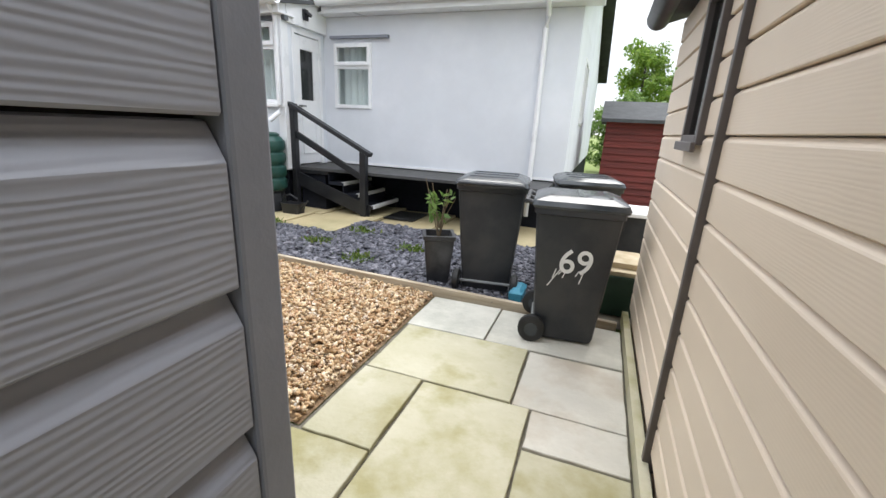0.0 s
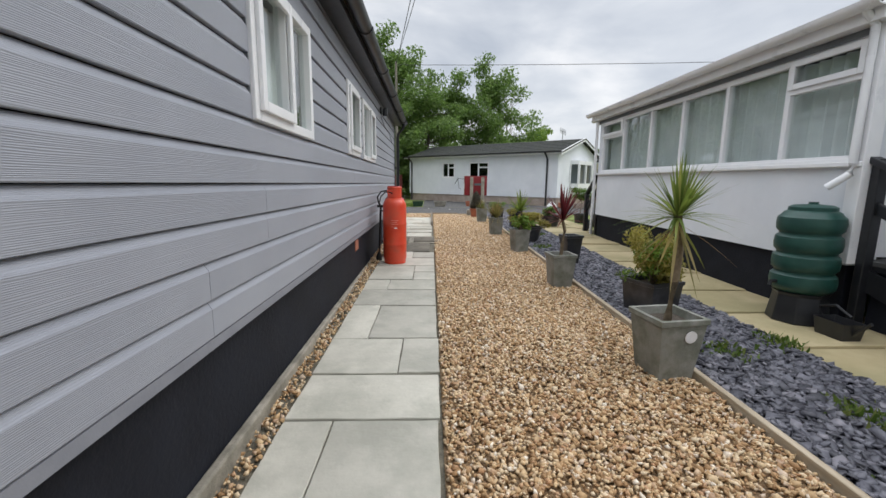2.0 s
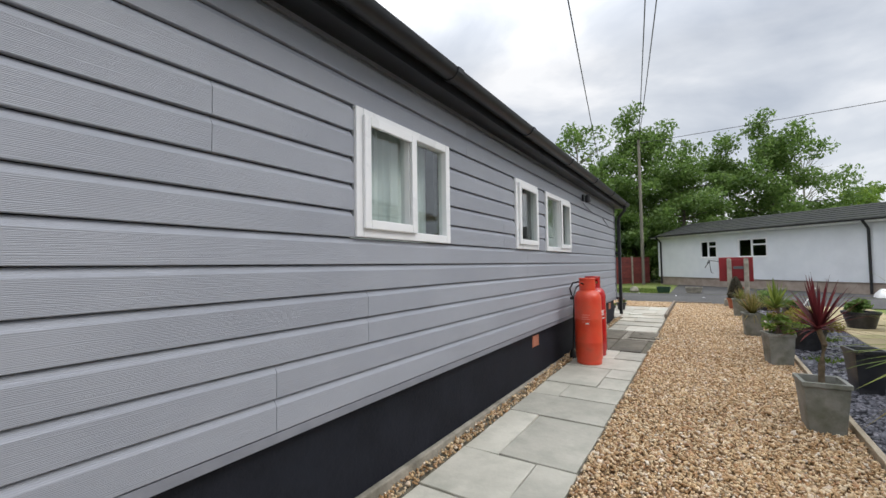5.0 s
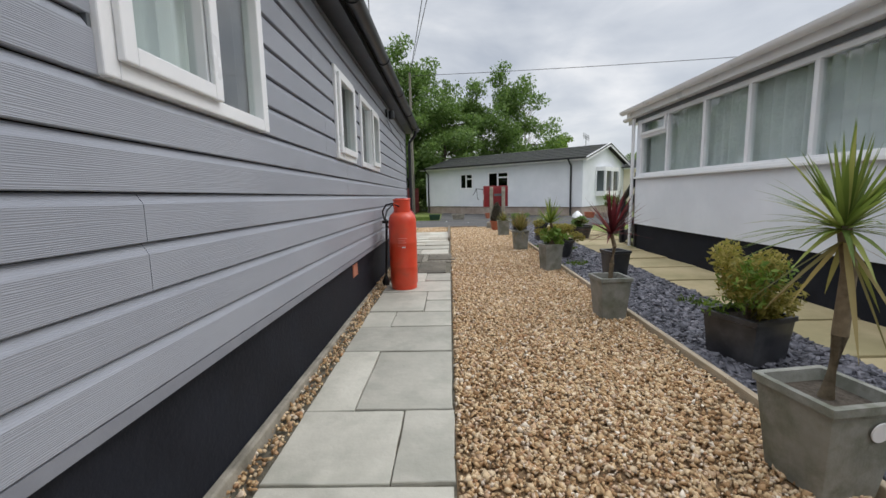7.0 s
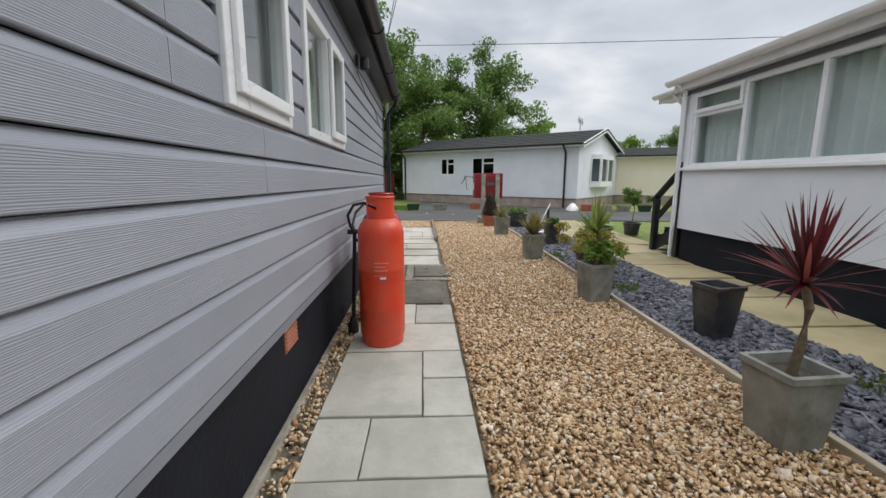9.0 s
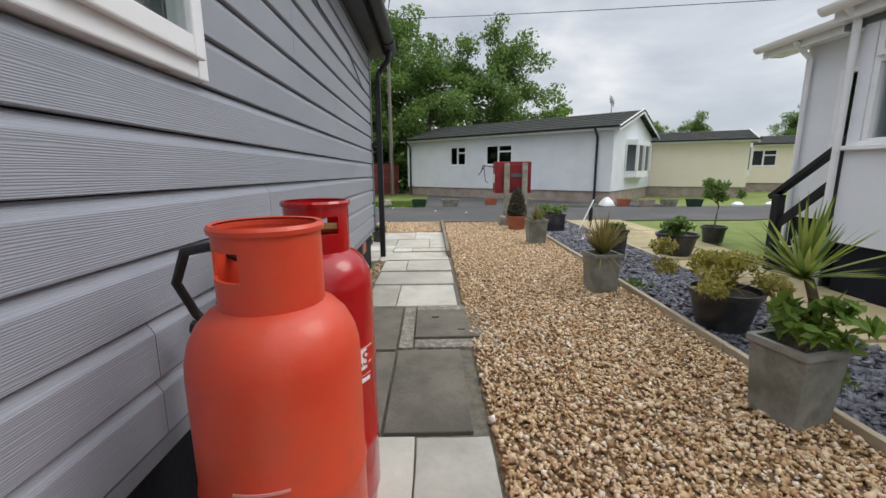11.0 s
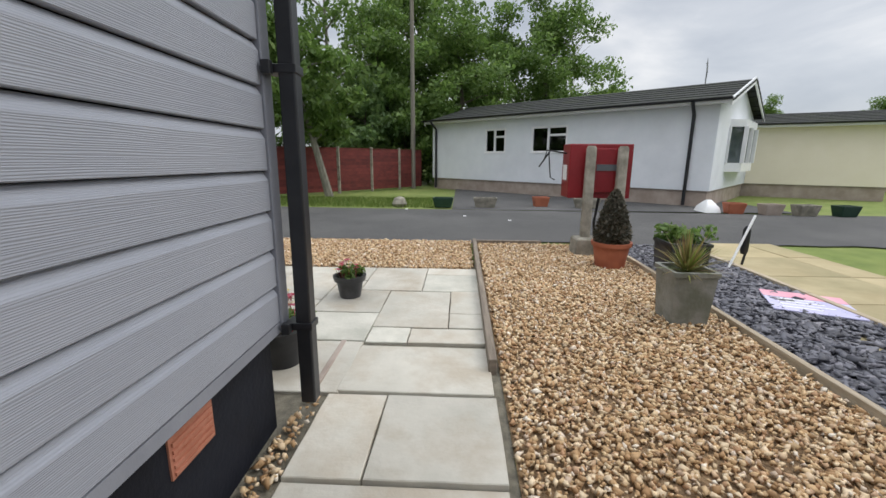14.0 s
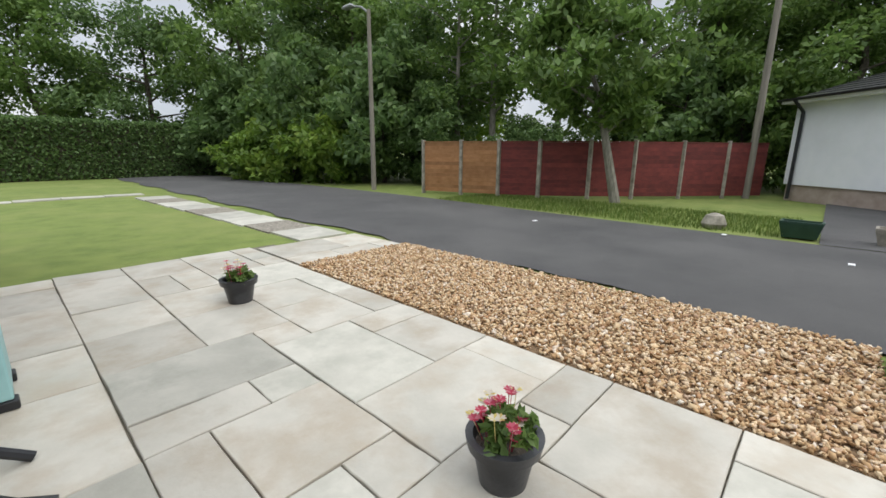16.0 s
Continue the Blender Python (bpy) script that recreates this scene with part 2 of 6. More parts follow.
mat("red_timber", (0.11, 0.02, 0.016), (0.17, 0.03, 0.024), scale=6, rough=0.75, bump=0.3, stretch=(0.4, 4, 4), vary=0.15)
mat("red_fence", (0.11, 0.02, 0.018), (0.18, 0.035, 0.03), scale=4, rough=0.8, bump=0.3, vary=0.2)
mat("brown_fence", (0.26, 0.12, 0.045), (0.36, 0.18, 0.08), scale=4, rough=0.8, bump=0.3, vary=0.2)
mat("red_box", (0.20, 0.010, 0.016), (0.26, 0.018, 0.024), scale=3, rough=0.35, bump=0.05)
mat("post_concrete", (0.24, 0.22, 0.18), (0.38, 0.35, 0.29), scale=8, rough=0.9, bump=0.5, stain=(0.14, 0.13, 0.10), stain_scale=5)
mat("pole_wood", (0.16, 0.145, 0.12), (0.25, 0.23, 0.19), scale=3, rough=0.85, bump=0.3, stretch=(6, 6, 0.5))
mat("lamp_steel", (0.20, 0.21, 0.21), (0.28, 0.29, 0.29), rough=0.6)
mat("curtain", (0.66, 0.68, 0.69), (0.80, 0.82, 0.82), scale=3, rough=0.9)
# unseen room surfaces: indoor dimness is put into this dark colour
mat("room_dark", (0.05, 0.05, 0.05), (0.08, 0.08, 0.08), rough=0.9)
mat("net_white", (0.66, 0.72, 0.70), (0.74, 0.80, 0.78), scale=3, rough=0.9)
mat("bark", (0.07, 0.06, 0.045), (0.15, 0.13, 0.10), scale=6, rough=0.9, bump=0.6, bscale=20, stretch=(3, 3, 0.6))
mat("bark_pale", (0.16, 0.15, 0.12), (0.30, 0.28, 0.24), scale=6, rough=0.9, bump=0.4, bscale=20, stretch=(3, 3, 0.6))
mat("stem_brown", (0.13, 0.10, 0.06), (0.22, 0.17, 0.11), scale=25, rough=0.9, bump=0.5, bscale=60)
mat("blue_plastic", (0.05, 0.25, 0.36), rough=0.45)
mat("teal_pale", (0.30, 0.55, 0.55), (0.36, 0.6, 0.6), rough=0.5)
mat("white_paint", (0.75, 0.76, 0.76), (0.8, 0.8, 0.8), scale=30, rough=0.7)
mat("weathered_wood", (0.38, 0.30, 0.18), (0.55, 0.46, 0.32), scale=6, rough=0.85, bump=0.4)
mat("car_paint", (0.7, 0.71, 0.72), (0.75, 0.75, 0.76), rough=0.25, coat=0.5)
glass_mat("pane_glass", (0.93, 0.96, 0.95))
glass_mat("pane_dark", (0.30, 0.33, 0.34))
island_mat("gravel_stone", ((0.0, (0.30, 0.17, 0.075)), (0.25, (0.47, 0.30, 0.15)), (0.5, (0.62, 0.45, 0.26)), (0.72, (0.72, 0.58, 0.40)), (0.88, (0.42, 0.23, 0.11)), (1.0, (0.80, 0.72, 0.60))), 0.75)
island_mat("slate_chip", ((0.0, (0.05, 0.05, 0.06)), (0.4, (0.10, 0.10, 0.12)), (0.75, (0.15, 0.15, 0.175)), (1.0, (0.23, 0.22, 0.245))), 0.5)
leaf_mat("leaf_mid", ((0.0, (0.085, 0.15, 0.035)), (0.5, (0.14, 0.235, 0.055)), (1.0, (0.21, 0.31, 0.08))))
leaf_mat("leaf_dark", ((0.0, (0.085, 0.15, 0.05)), (0.6, (0.14, 0.23, 0.075)), (1.0, (0.20, 0.30, 0.10))))
leaf_mat("leaf_light", ((0.0, (0.12, 0.21, 0.03)), (0.6, (0.18, 0.29, 0.045)), (1.0, (0.26, 0.35, 0.06))))
leaf_mat("leaf_gold", ((0.0, (0.20, 0.20, 0.03)), (0.5, (0.34, 0.30, 0.06)), (1.0, (0.44, 0.37, 0.11))))
leaf_mat("leaf_cordyline", ((0.0, (0.10, 0.16, 0.03)), (0.6, (0.20, 0.26, 0.05)), (1.0, (0.32, 0.33, 0.09))))
leaf_mat("leaf_red", ((0.0, (0.07, 0.012, 0.016)), (0.6, (0.15, 0.025, 0.03)), (1.0, (0.22, 0.06, 0.05))))
leaf_mat("leaf_straw", ((0.0, (0.12, 0.13, 0.03)), (0.45, (0.22, 0.19, 0.06)), (0.8, (0.33, 0.26, 0.10)), (1.0, (0.20, 0.10, 0.04))))
leaf_mat("leaf_conifer", ((0.0, (0.06, 0.06, 0.04)), (0.6, (0.11, 0.10, 0.07)), (1.0, (0.17, 0.14, 0.10))))
leaf_mat("grass_blade", ((0.0, (0.08, 0.14, 0.02)), (0.6, (0.13, 0.20, 0.035)), (1.0, (0.22, 0.25, 0.07))))
leaf_mat("petal_red", ((0.0, (0.45, 0.02, 0.05)), (0.5, (0.55, 0.06, 0.12)), (1.0, (0.65, 0.25, 0.3))))
leaf_mat("petal_pale", ((0.0, (0.7, 0.65, 0.55)), (0.6, (0.75, 0.7, 0.6)), (1.0, (0.7, 0.55, 0.1))))


# ---- building helpers ----
def gz(x):
    """Height of the ground, which rises gently along the walk."""
    return float(np.interp(-x, (-0.9, 0.9, 3.6, 6.3, 10.35, 13.5, 15.3), (-0.09, -0.08, -0.02, 0.01, 0.055, 0.10, 0.108)))


class Shape:
    """Collects vertices and faces of one mesh."""

    def __init__(self):
        self.v, self.f = [], []

    def add(self, vs, fs):
        k = len(self.v)
        self.v += [tuple(q) for q in vs]
        self.f += [tuple(k + i for i in q) for q in fs]
        return self

    def box(self, x0, x1, y0, y1, z0, z1):
        x0, x1, y0, y1, z0, z1 = min(x0, x1), max(x0, x1), min(y0, y1), max(y0, y1), min(z0, z1), max(z0, z1)
        return self.add([(x0, y0, z0), (x1, y0, z0), (x1, y1, z0), (x0, y1, z0), (x0, y0, z1), (x1, y0, z1), (x1, y1, z1), (x0, y1, z1)],
                        [(3, 2, 1, 0), (4, 5, 6, 7), (0, 1, 5, 4), (1, 2, 6, 5), (2, 3, 7, 6), (3, 0, 4, 7)])

    def beam(self, a, b, w, h):
        """A bar from a to b, w wide and h deep."""
        a, b = Vector(a), Vector(b)
        d = (b - a).normalized()
        s = d.cross(Vector((0, 0, 1)))
        s = s.normalized() if s.length > 1e-3 else Vector((1, 0, 0))
        u = s.cross(d)
        vs = [p + s * i * w / 2 + u * j * h / 2 for p in (a, b) for i, j in ((-1, -1), (1, -1), (1, 1), (-1, 1))]
        return self.add(vs, [(0, 1, 2, 3), (7, 6, 5, 4), (1, 0, 4, 5), (2, 1, 5, 6), (3, 2, 6, 7), (0, 3, 7, 4)])

    def rings(self, rows, closed=True, cap=True):
        """Skins rings of points that all have the same count."""
        n = len(rows[0])
        vs = [p for r in rows for p in r]
        fs = []
        for k in range(len(rows) - 1):
            for i in range(n if closed else n - 1):
                j = (i + 1) % n
                fs.append((k * n + i, k * n + j, (k + 1) * n + j, (k + 1) * n + i))
        if cap:
            fs.append(tuple(reversed(range(n))))
            fs.append(tuple(range((len(rows) - 1) * n, len(rows) * n)))
        return self.add(vs, fs)

    def lathe(self, prof, seg=24, c=(0, 0, 0), cap=True):
        return self.rings([[(c[0] + r * math.cos(2 * math.pi * i / seg), c[1] + r * math.sin(2 * math.pi * i / seg), c[2] + z) for i in range(seg)] for r, z in prof], cap=cap)

    def squares(self, prof, c=(0, 0, 0), round_=0.12):
        """Like lathe, with rounded square rings: (half width, half depth, z)."""
        rows = []
        for w, d, z in prof:
            r = round_ * min(w, d)
            ring = []
            for sx, sy, a0 in ((1, 1, 0), (-1, 1, 90), (-1, -1, 180), (1, -1, 270)):
                for k in range(3):
                    a = radians(a0 + 45 * k)
                    ring.append((c[0] + sx * (w - r) + r * math.cos(a), c[1] + sy * (d - r) + r * math.sin(a), c[2] + z))
            rows.append(ring)
        return self.rings(rows)

    def tube(self, pts, r, seg=8, r1=None):
        pts = [Vector(p) for p in pts]
        r1 = r if r1 is None else r1
        rows = []
        for i, p in enumerate(pts):
            d = (pts[min(i + 1, len(pts) - 1)] - pts[max(i - 1, 0)]).normalized()
            s = d.cross(Vector((0.02, 0.03, 1)))
            s = s.normalized() if s.length > 0.05 else d.cross(Vector((1, 0, 0))).normalized()
            u = s.cross(d)
            q = r + (r1 - r) * i / max(1, len(pts) - 1)
            rows.append([p + q * (s * math.cos(2 * math.pi * k / seg) + u * math.sin(2 * math.pi * k / seg)) for k in range(seg)])
        return self.rings(rows)

    def mesh(self, name, material, smooth=False):
        me = bpy.data.meshes.new(name)
        me.from_pydata(self.v, [], self.f)
        me.materials.append(MATS[material])
        bm = bmesh.new()
        bm.from_mesh(me)
        bmesh.ops.recalc_face_normals(bm, faces=bm.faces)
        bm.to_mesh(me)
        bm.free()
        if smooth:
            me.polygons.foreach_set("use_smooth", [True] * len(me.polygons))
            me.set_sharp_from_angle(angle=radians(38))
        return me

    def ob(self, name, material, parent=None, bevel=0.0, smooth=False):
        o = new(name, self.mesh(name, material, smooth))
        o.parent = parent
        if bevel:
            b = o.modifiers.new("bevel", "BEVEL")
            b.width, b.segments, b.limit_method = bevel, 2, "ANGLE"
        return o


def thing(name, label, category, group="", kind="", at=(0, 0, 0), turn=0.0):
    e = new(name)
    e.empty_display_size = 0.1
    e.matrix_basis = pose(*at, 0, 0, turn)
    return tagged(e, label, category, group, kind)


def raw_mesh(name, v, f, material):
    """A mesh from arrays of many small like pieces."""
    me = bpy.data.meshes.new(name)
    v, f = np.asarray(v, dtype=np.float32), np.asarray(f, dtype=np.int32)
    me.vertices.add(len(v))
    me.vertices.foreach_set("co", v.ravel())
    k = f.shape[1]
    me.loops.add(f.size)
    me.loops.foreach_set("vertex_index", f.ravel())
    me.polygons.add(len(f))
    me.polygons.foreach_set("loop_start", np.arange(0, f.size, k, dtype=np.int32))
    me.update(calc_edges=True)
    me.materials.append(MATS[material])
    return me


def scatter(base_v, base_f, pos, size, rot, jitter=0.0, seed=1):
    """Copies of a small base shape at pos, with sizes (n,3) and rotation matrices (n,3,3), as arrays."""
    rng = np.random.default_rng(seed)
    n, k = len(pos), len(base_v)
    v = np.repeat(base_v[None], n, 0)
    if jitter:
        v = v + rng.normal(0, jitter, v.shape)
    v = v * size[:, None, :]
    v = np.einsum("nij,nkj->nki", rot, v) + pos[:, None, :]
    f = (base_f[None] + (np.arange(n) * k)[:, None, None]).reshape(-1, base_f.shape[1])
    return v.reshape(-1, 3), f


def rand_rot(n, rng, tilt=math.pi):
    a, b, c = rng.uniform(0, 2 * math.pi, n), rng.uniform(-tilt, tilt, n), rng.uniform(-tilt, tilt, n)
    ca, sa, cb, sb, cc, sc = np.cos(a), np.sin(a), np.cos(b), np.sin(b), np.cos(c), np.sin(c)
    o, i = np.zeros(n), np.ones(n)
    rz = np.stack([np.stack([ca, -sa, o], 1), np.stack([sa, ca, o], 1), np.stack([o, o, i], 1)], 1)
    rx = np.stack([np.stack([i, o, o], 1), np.stack([o, cb, -sb], 1), np.stack([o, sb, cb], 1)], 1)
    ry = np.stack([np.stack([cc, o, sc], 1), np.stack([o, i, o], 1), np.stack([-sc, o, cc], 1)], 1)
    return rz @ rx @ ry


# ---- the setting: ground, beds, road ----
def sheet(name, x0, x1, y0, y1, up, material, label, category, parent=None, thick=0.0):
    """A surface that follows the ground, up metres above it."""
    s = Shape()
    n = max(2, int(abs(x1 - x0) / 0.5))
    xs = np.linspace(x0, x1, n + 1)
    rows = [[(x, y0, gz(x) + up), (x, y1, gz(x) + up)] for x in xs]
    s.rings(rows, closed=False, cap=False)
    o = s.ob(name, material, parent)
    return tagged(o, label, category, kind="structure")


ground = Shape()
gx = [-900, -200, -60, -30] + [-16 + 0.5 * k for k in range(36)] + [3, 8, 20, 60, 200, 900]
gy = [-900, -200, -60, -30, -15, -8, -4, -1, 0.5, 2, 4, 8, 15, 30, 60, 200, 900]
ground.rings([[(x, y, gz(x) - 0.035) for y in gy] for x in gx], closed=False, cap=False)
tagged(ground.ob("ground", "grass_ground"), "short mown green grass and verge", "ground", kind="structure")
sheet("slab_bed", -15.2, 3.0, -4.58, 1.36, -0.020, "joint_sand", "dark sandy bedding under the paving", "bedding")
sheet("slab_bed_cross", -1.2, 3.0, 1.36, 3.16, -0.020, "joint_sand", "dark sandy bedding under the cross path", "bedding")
sheet("gravel_bed", -16.3, -1.2, 1.36, 3.16, -0.012, "gravel_bed", "golden gravel bed between path and kerb", "gravel")
sheet("gravel_front_bed", -16.45, -14.87, -3.3, 1.25, -0.010, "gravel_bed", "golden gravel strip beside the road", "gravel")
sheet("slate_bed", -16.3, -0.2, 3.24, 4.36, -0.008, "slate_bed", "bed of plum slate chippings", "slate")
sheet("slate_bed_wide", -3.1, -0.2, 4.36, 5.16, -0.008, "slate_bed", "bed of plum slate chippings by the steps", "slate")
road = Shape()
edge_n = [(-16.5 + 0.10 * math.sin(y * 1.7) + 0.05 * math.sin(y * 5.1), y) for y in np.arange(-30, 61, 0.5)]
far_x = lambda y: np.interp(y, (-30, -12, -8, -2, 60), (-20.4, -21.0, -21.0, -20.6, -18.6))
road.rings([[(far_x(y), y, 0.098), ((x + far_x(y)) / 2, y, 0.125), (x, y, 0.095)] for x, y in edge_n], closed=False, cap=False)
tagged(road.ob("road", "asphalt", smooth=True), "worn dark grey asphalt estate road", "road", kind="structure")
drive = Shape()
drive.rings([[(-20.5, y, 0.104), (-29.0, y, 0.104)] for y in (0.9, 2, 4, 8, 9.2)], closed=False, cap=False)
tagged(drive.ob("road_apron", "asphalt"), "dark asphalt apron in front of the white park home", "road", kind="structure")

# kerb of pale timber edging boards between gravel and slate
kerb = thing("kerb", "pale weathered timber edging boards beside the gravel", "kerb", kind="structure")
kx = 0.3
while kx > -16.3:
    k1 = max(-16.3, kx - 2.4)
    s = Shape()
    s.beam((kx - 0.004, 3.20, gz(kx) + 0.005), (k1, 3.20, gz(k1) + 0.005), 0.045, 0.10)
    s.ob("board", "kerb_timber", kerb, bevel=0.006)
    kx = k1
kerb2 = thing("timber_edging", "grey weathered timber edging between patio and gravel", "edging", kind="structure")
for a, b in ((-12.6, -14.3), (-14.3, -16.25)):
    Shape().beam((a - 0.004, 1.315, gz(a) + 0.02), (b, 1.315, gz(b) + 0.03), 0.05, 0.12).ob("board", "old_timber", kerb2, bevel=0.006)
Shape().beam((-16.33, 1.35, 0.12), (-16.33, 2.3, 0.12), 0.05, 0.08).ob("board", "old_timber", kerb2, bevel=0.006)
kerb3 = thing("slate_edging", "pale stone edging strip beside the yellow path", "edging", kind="structure")
for a, b in ((-11.9, -14.1), (-14.1, -16.3)):
    Shape().beam((a - 0.004, 4.32, gz(a) + 0.0), (b, 4.32, gz(b) + 0.0), 0.06, 0.09).ob("strip", "kerb_timber", kerb3, bevel=0.006)


# ---- homes ----
def holed_wall(s, x0, x1, z0, z1, y0, y1, holes):
    """Boxes of a wall along x with rectangular openings (xa, xb, za, zb)."""
    xs = sorted({x0, x1, *[h[0] for h in holes], *[h[1] for h in holes]})
    for a, b in zip(xs, xs[1:]):
        hs = sorted([h for h in holes if h[0] <= a + 1e-6 and h[1] >= b - 1e-6], key=lambda h: h[2])
        z = z0
        for h in hs:
            if h[2] > z:
                s.box(a, b, y0, y1, z, h[2])
            z = h[3]
        if z < z1:
            s.box(a, b, y0, y1, z, z1)
    return s


def window(parent, x0, x1, z0, z1, y, out, splits=(), transoms=(), fw=0.055, pane="pane_glass", sill=True, sashes=(), proud=0.03):
    """A white window in a wall along x; out is +1 or -1, the side that faces outdoors. splits: mullions' x; transoms: (xa, xb, z)."""
    s = Shape()
    ya, yb = y - out * 0.05, y + out * proud
    s.box(x0, x0 + fw, ya, yb, z0, z1).box(x1 - fw, x1, ya, yb, z0, z1)
    s.box(x0 + fw, x1 - fw, ya, yb, z0, z0 + fw).box(x0 + fw, x1 - fw, ya, yb, z1 - fw, z1)
    for m in splits:
        s.box(m - fw * 0.55, m + fw * 0.55, ya, yb - out * 0.003, z0 + fw, z1 - fw)
    for a, b, z in transoms:
        s.box(a, b, ya, yb - out * 0.002, z - fw * 0.5, z + fw * 0.5)
    for a, b, c, d in sashes:
        w, o0, o1 = 0.06, yb + out * 0.001, yb + out * 0.026
        s.box(a, a + w, o0, o1, c, d).box(b - w, b, o0, o1, c, d).box(a + w, b - w, o0, o1, c, c + w).box(a + w, b - w, o0, o1, d - w, d)
    f = s.ob("window", "white_upvc", parent, bevel=0.006)
    edges = [x0 + fw * 0.6, *splits, x1 - fw * 0.6]
    for a, b in zip(edges, edges[1:]):
        p = Shape().box(a, b, y - out * 0.02, y - out * 0.014, z0 + fw * 0.6, z1 - fw * 0.6).ob("pane", pane, f)
        p.visible_shadow = False
    if sill:
        Shape().box(x0 + 0.001, x1 - 0.001, y + out * (proud + 0.001), y + out * (proud + 0.03), z0 - 0.01, z0 + 0.03).ob("sill", "white_sill", f, bevel=0.006)
    return f


def curtain(parent, x0, x1, y, z0, z1, amp=0.025, wave=0.13, material="curtain"):
    s = Shape()
    rng = random.Random(int(abs(x0) * 100))
    rows, x, ph = [], x0, 0.0
    while x < x1:
        yy = y + amp * math.sin(ph)
        rows.append([(x, yy, z0), (x, yy * 1.0, z1)])
        x += 0.02
        ph += 0.02 / wave * 2 * math.pi * rng.uniform(0.6, 1.4)
    s.rings(rows, closed=False, cap=False)
    return s.ob("curtain", material, parent, smooth=True)


# grey home beside the path
WALL_Y, HX0, HX1 = 0.318, -12.1, -0.315
PITCH, Z0 = 0.1669, 0.665
grey = thing("park_home", "grey clad park home on a black painted plinth", "house")
# the home stands a third of a degree out of line and level with the path
grey.matrix_basis = pose(0, 0.012, 0.0195, 0, -0.372, 0.229)
W_HOLES = [(-4.19, -3.09, 1.667, 2.50), (-6.42, -5.69, 1.667, 2.50), (-7.98, -6.78, 1.667, 2.50)]
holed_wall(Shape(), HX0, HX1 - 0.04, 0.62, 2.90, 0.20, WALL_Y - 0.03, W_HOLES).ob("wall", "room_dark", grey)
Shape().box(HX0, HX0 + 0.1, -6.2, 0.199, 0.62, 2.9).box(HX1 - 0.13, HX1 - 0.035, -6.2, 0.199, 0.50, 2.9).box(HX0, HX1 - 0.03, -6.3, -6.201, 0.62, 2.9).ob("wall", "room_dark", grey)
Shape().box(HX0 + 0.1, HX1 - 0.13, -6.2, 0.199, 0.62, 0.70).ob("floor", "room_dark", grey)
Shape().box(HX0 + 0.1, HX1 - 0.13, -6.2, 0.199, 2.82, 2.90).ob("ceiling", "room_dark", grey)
plinth = Shape().box(HX0 + 0.03, HX1 - 0.05, 0.15, 0.275, -0.15, 0.63).box(HX0 + 0.03, HX0 + 0.13, -6.2, 0.149, -0.15, 0.63).box(HX1 - 0.15, HX1 - 0.05, -6.2, 0.149, -0.15, 0.63)
plinth.ob("plinth", "black_plinth", grey)
WZ0, WZ1 = 1.672, 2.498
window(grey, -4.20, -3.08, WZ0, WZ1, WALL_Y + 0.014, 1, splits=(-3.66,), sashes=((-3.69, -3.13, 1.725, 2.45),), fw=0.062, sill=False)
window(grey, -6.43, -5.68, WZ0, WZ1, WALL_Y + 0.014, 1, sashes=((-6.375, -5.735, 1.725, 2.45),), fw=0.062, sill=False)
window(grey, -7.99, -6.77, WZ0, WZ1, WALL_Y + 0.014, 1, splits=(-7.44,), sashes=((-7.935, -7.41, 1.725, 2.45),), fw=0.062, sill=False)
for a, b in ((-4.20, -3.08), (-6.43, -5.68), (-7.99, -6.77)):
    Shape().box(a - 0.014, a - 0.001, WALL_Y - 0.006, WALL_Y + 0.020, WZ0, WZ1).ob("seal", "grey_bead", grey)
    Shape().box(b + 0.001, b + 0.014, WALL_Y - 0.006, WALL_Y + 0.020, WZ0, WZ1).ob("seal", "grey_bead", grey)
    curtain(grey, a + 0.02, b - 0.02, 0.12, 1.6, 2.55, 0.012, 0.09, "net_white")
eave = Shape()
eave.box(HX0 - 0.25, HX1 + 0.22, 0.10, 0.50, 2.86, 2.885)
eave.ob("soffit", "black_plastic", grey)
Shape().box(HX0 - 0.25, HX1 + 0.22, 0.50, 0.525, 2.84, 2.98).ob("fascia", "black_plastic", grey)
gut = Shape()
ring = [(0.075 * math.cos(a), 0.075 * math.sin(a)) for a in np.linspace(math.pi, 2 * math.pi, 9)] + [(0.062 * math.cos(a), 0.062 * math.sin(a)) for a in np.linspace(2 * math.pi, math.pi, 9)]
gut.rings([[(x, 0.603 + p, 2.955 + q) for p, q in ring] for x in (HX0 - 0.28, HX1 + 0.25)])
gut.ob("gutter", "black_plastic", grey, smooth=True)
for k in range(8):
    gx0 = HX1 - 0.3 - 1.6 * k
    ro = [(p * 1.13, q * 1.13) for p, q in ring[:9]] + [(p, q) for p, q in ring[9:]]
    Shape().rings([[(x, 0.603 + p, 2.955 + q) for p, q in ro] for x in (gx0, gx0 - 0.08)]).ob("bracket", "black_plastic", grey)
dp = Shape().box(HX0 - 0.045, HX0 + 0.030, 0.402, 0.472, 0.25, 2.55)
dp.tube([(HX0 - 0.01, 0.437, 2.52), (HX0 - 0.01, 0.45, 2.62), (HX0 - 0.01, 0.58, 2.78), (HX0 - 0.01, 0.60, 2.9)], 0.036)
dp.ob("downpipe", "black_plastic", grey, bevel=0.008)
for cz in (0.62, 1.72):
    Shape().box(HX0 - 0.052, HX0 + 0.037, 0.352, 0.479, cz, cz + 0.035).box(HX0 + 0.042, HX0 + 0.075, 0.352, 0.39, cz - 0.008, cz + 0.043).ob("clip", "black_plastic", grey, bevel=0.004)
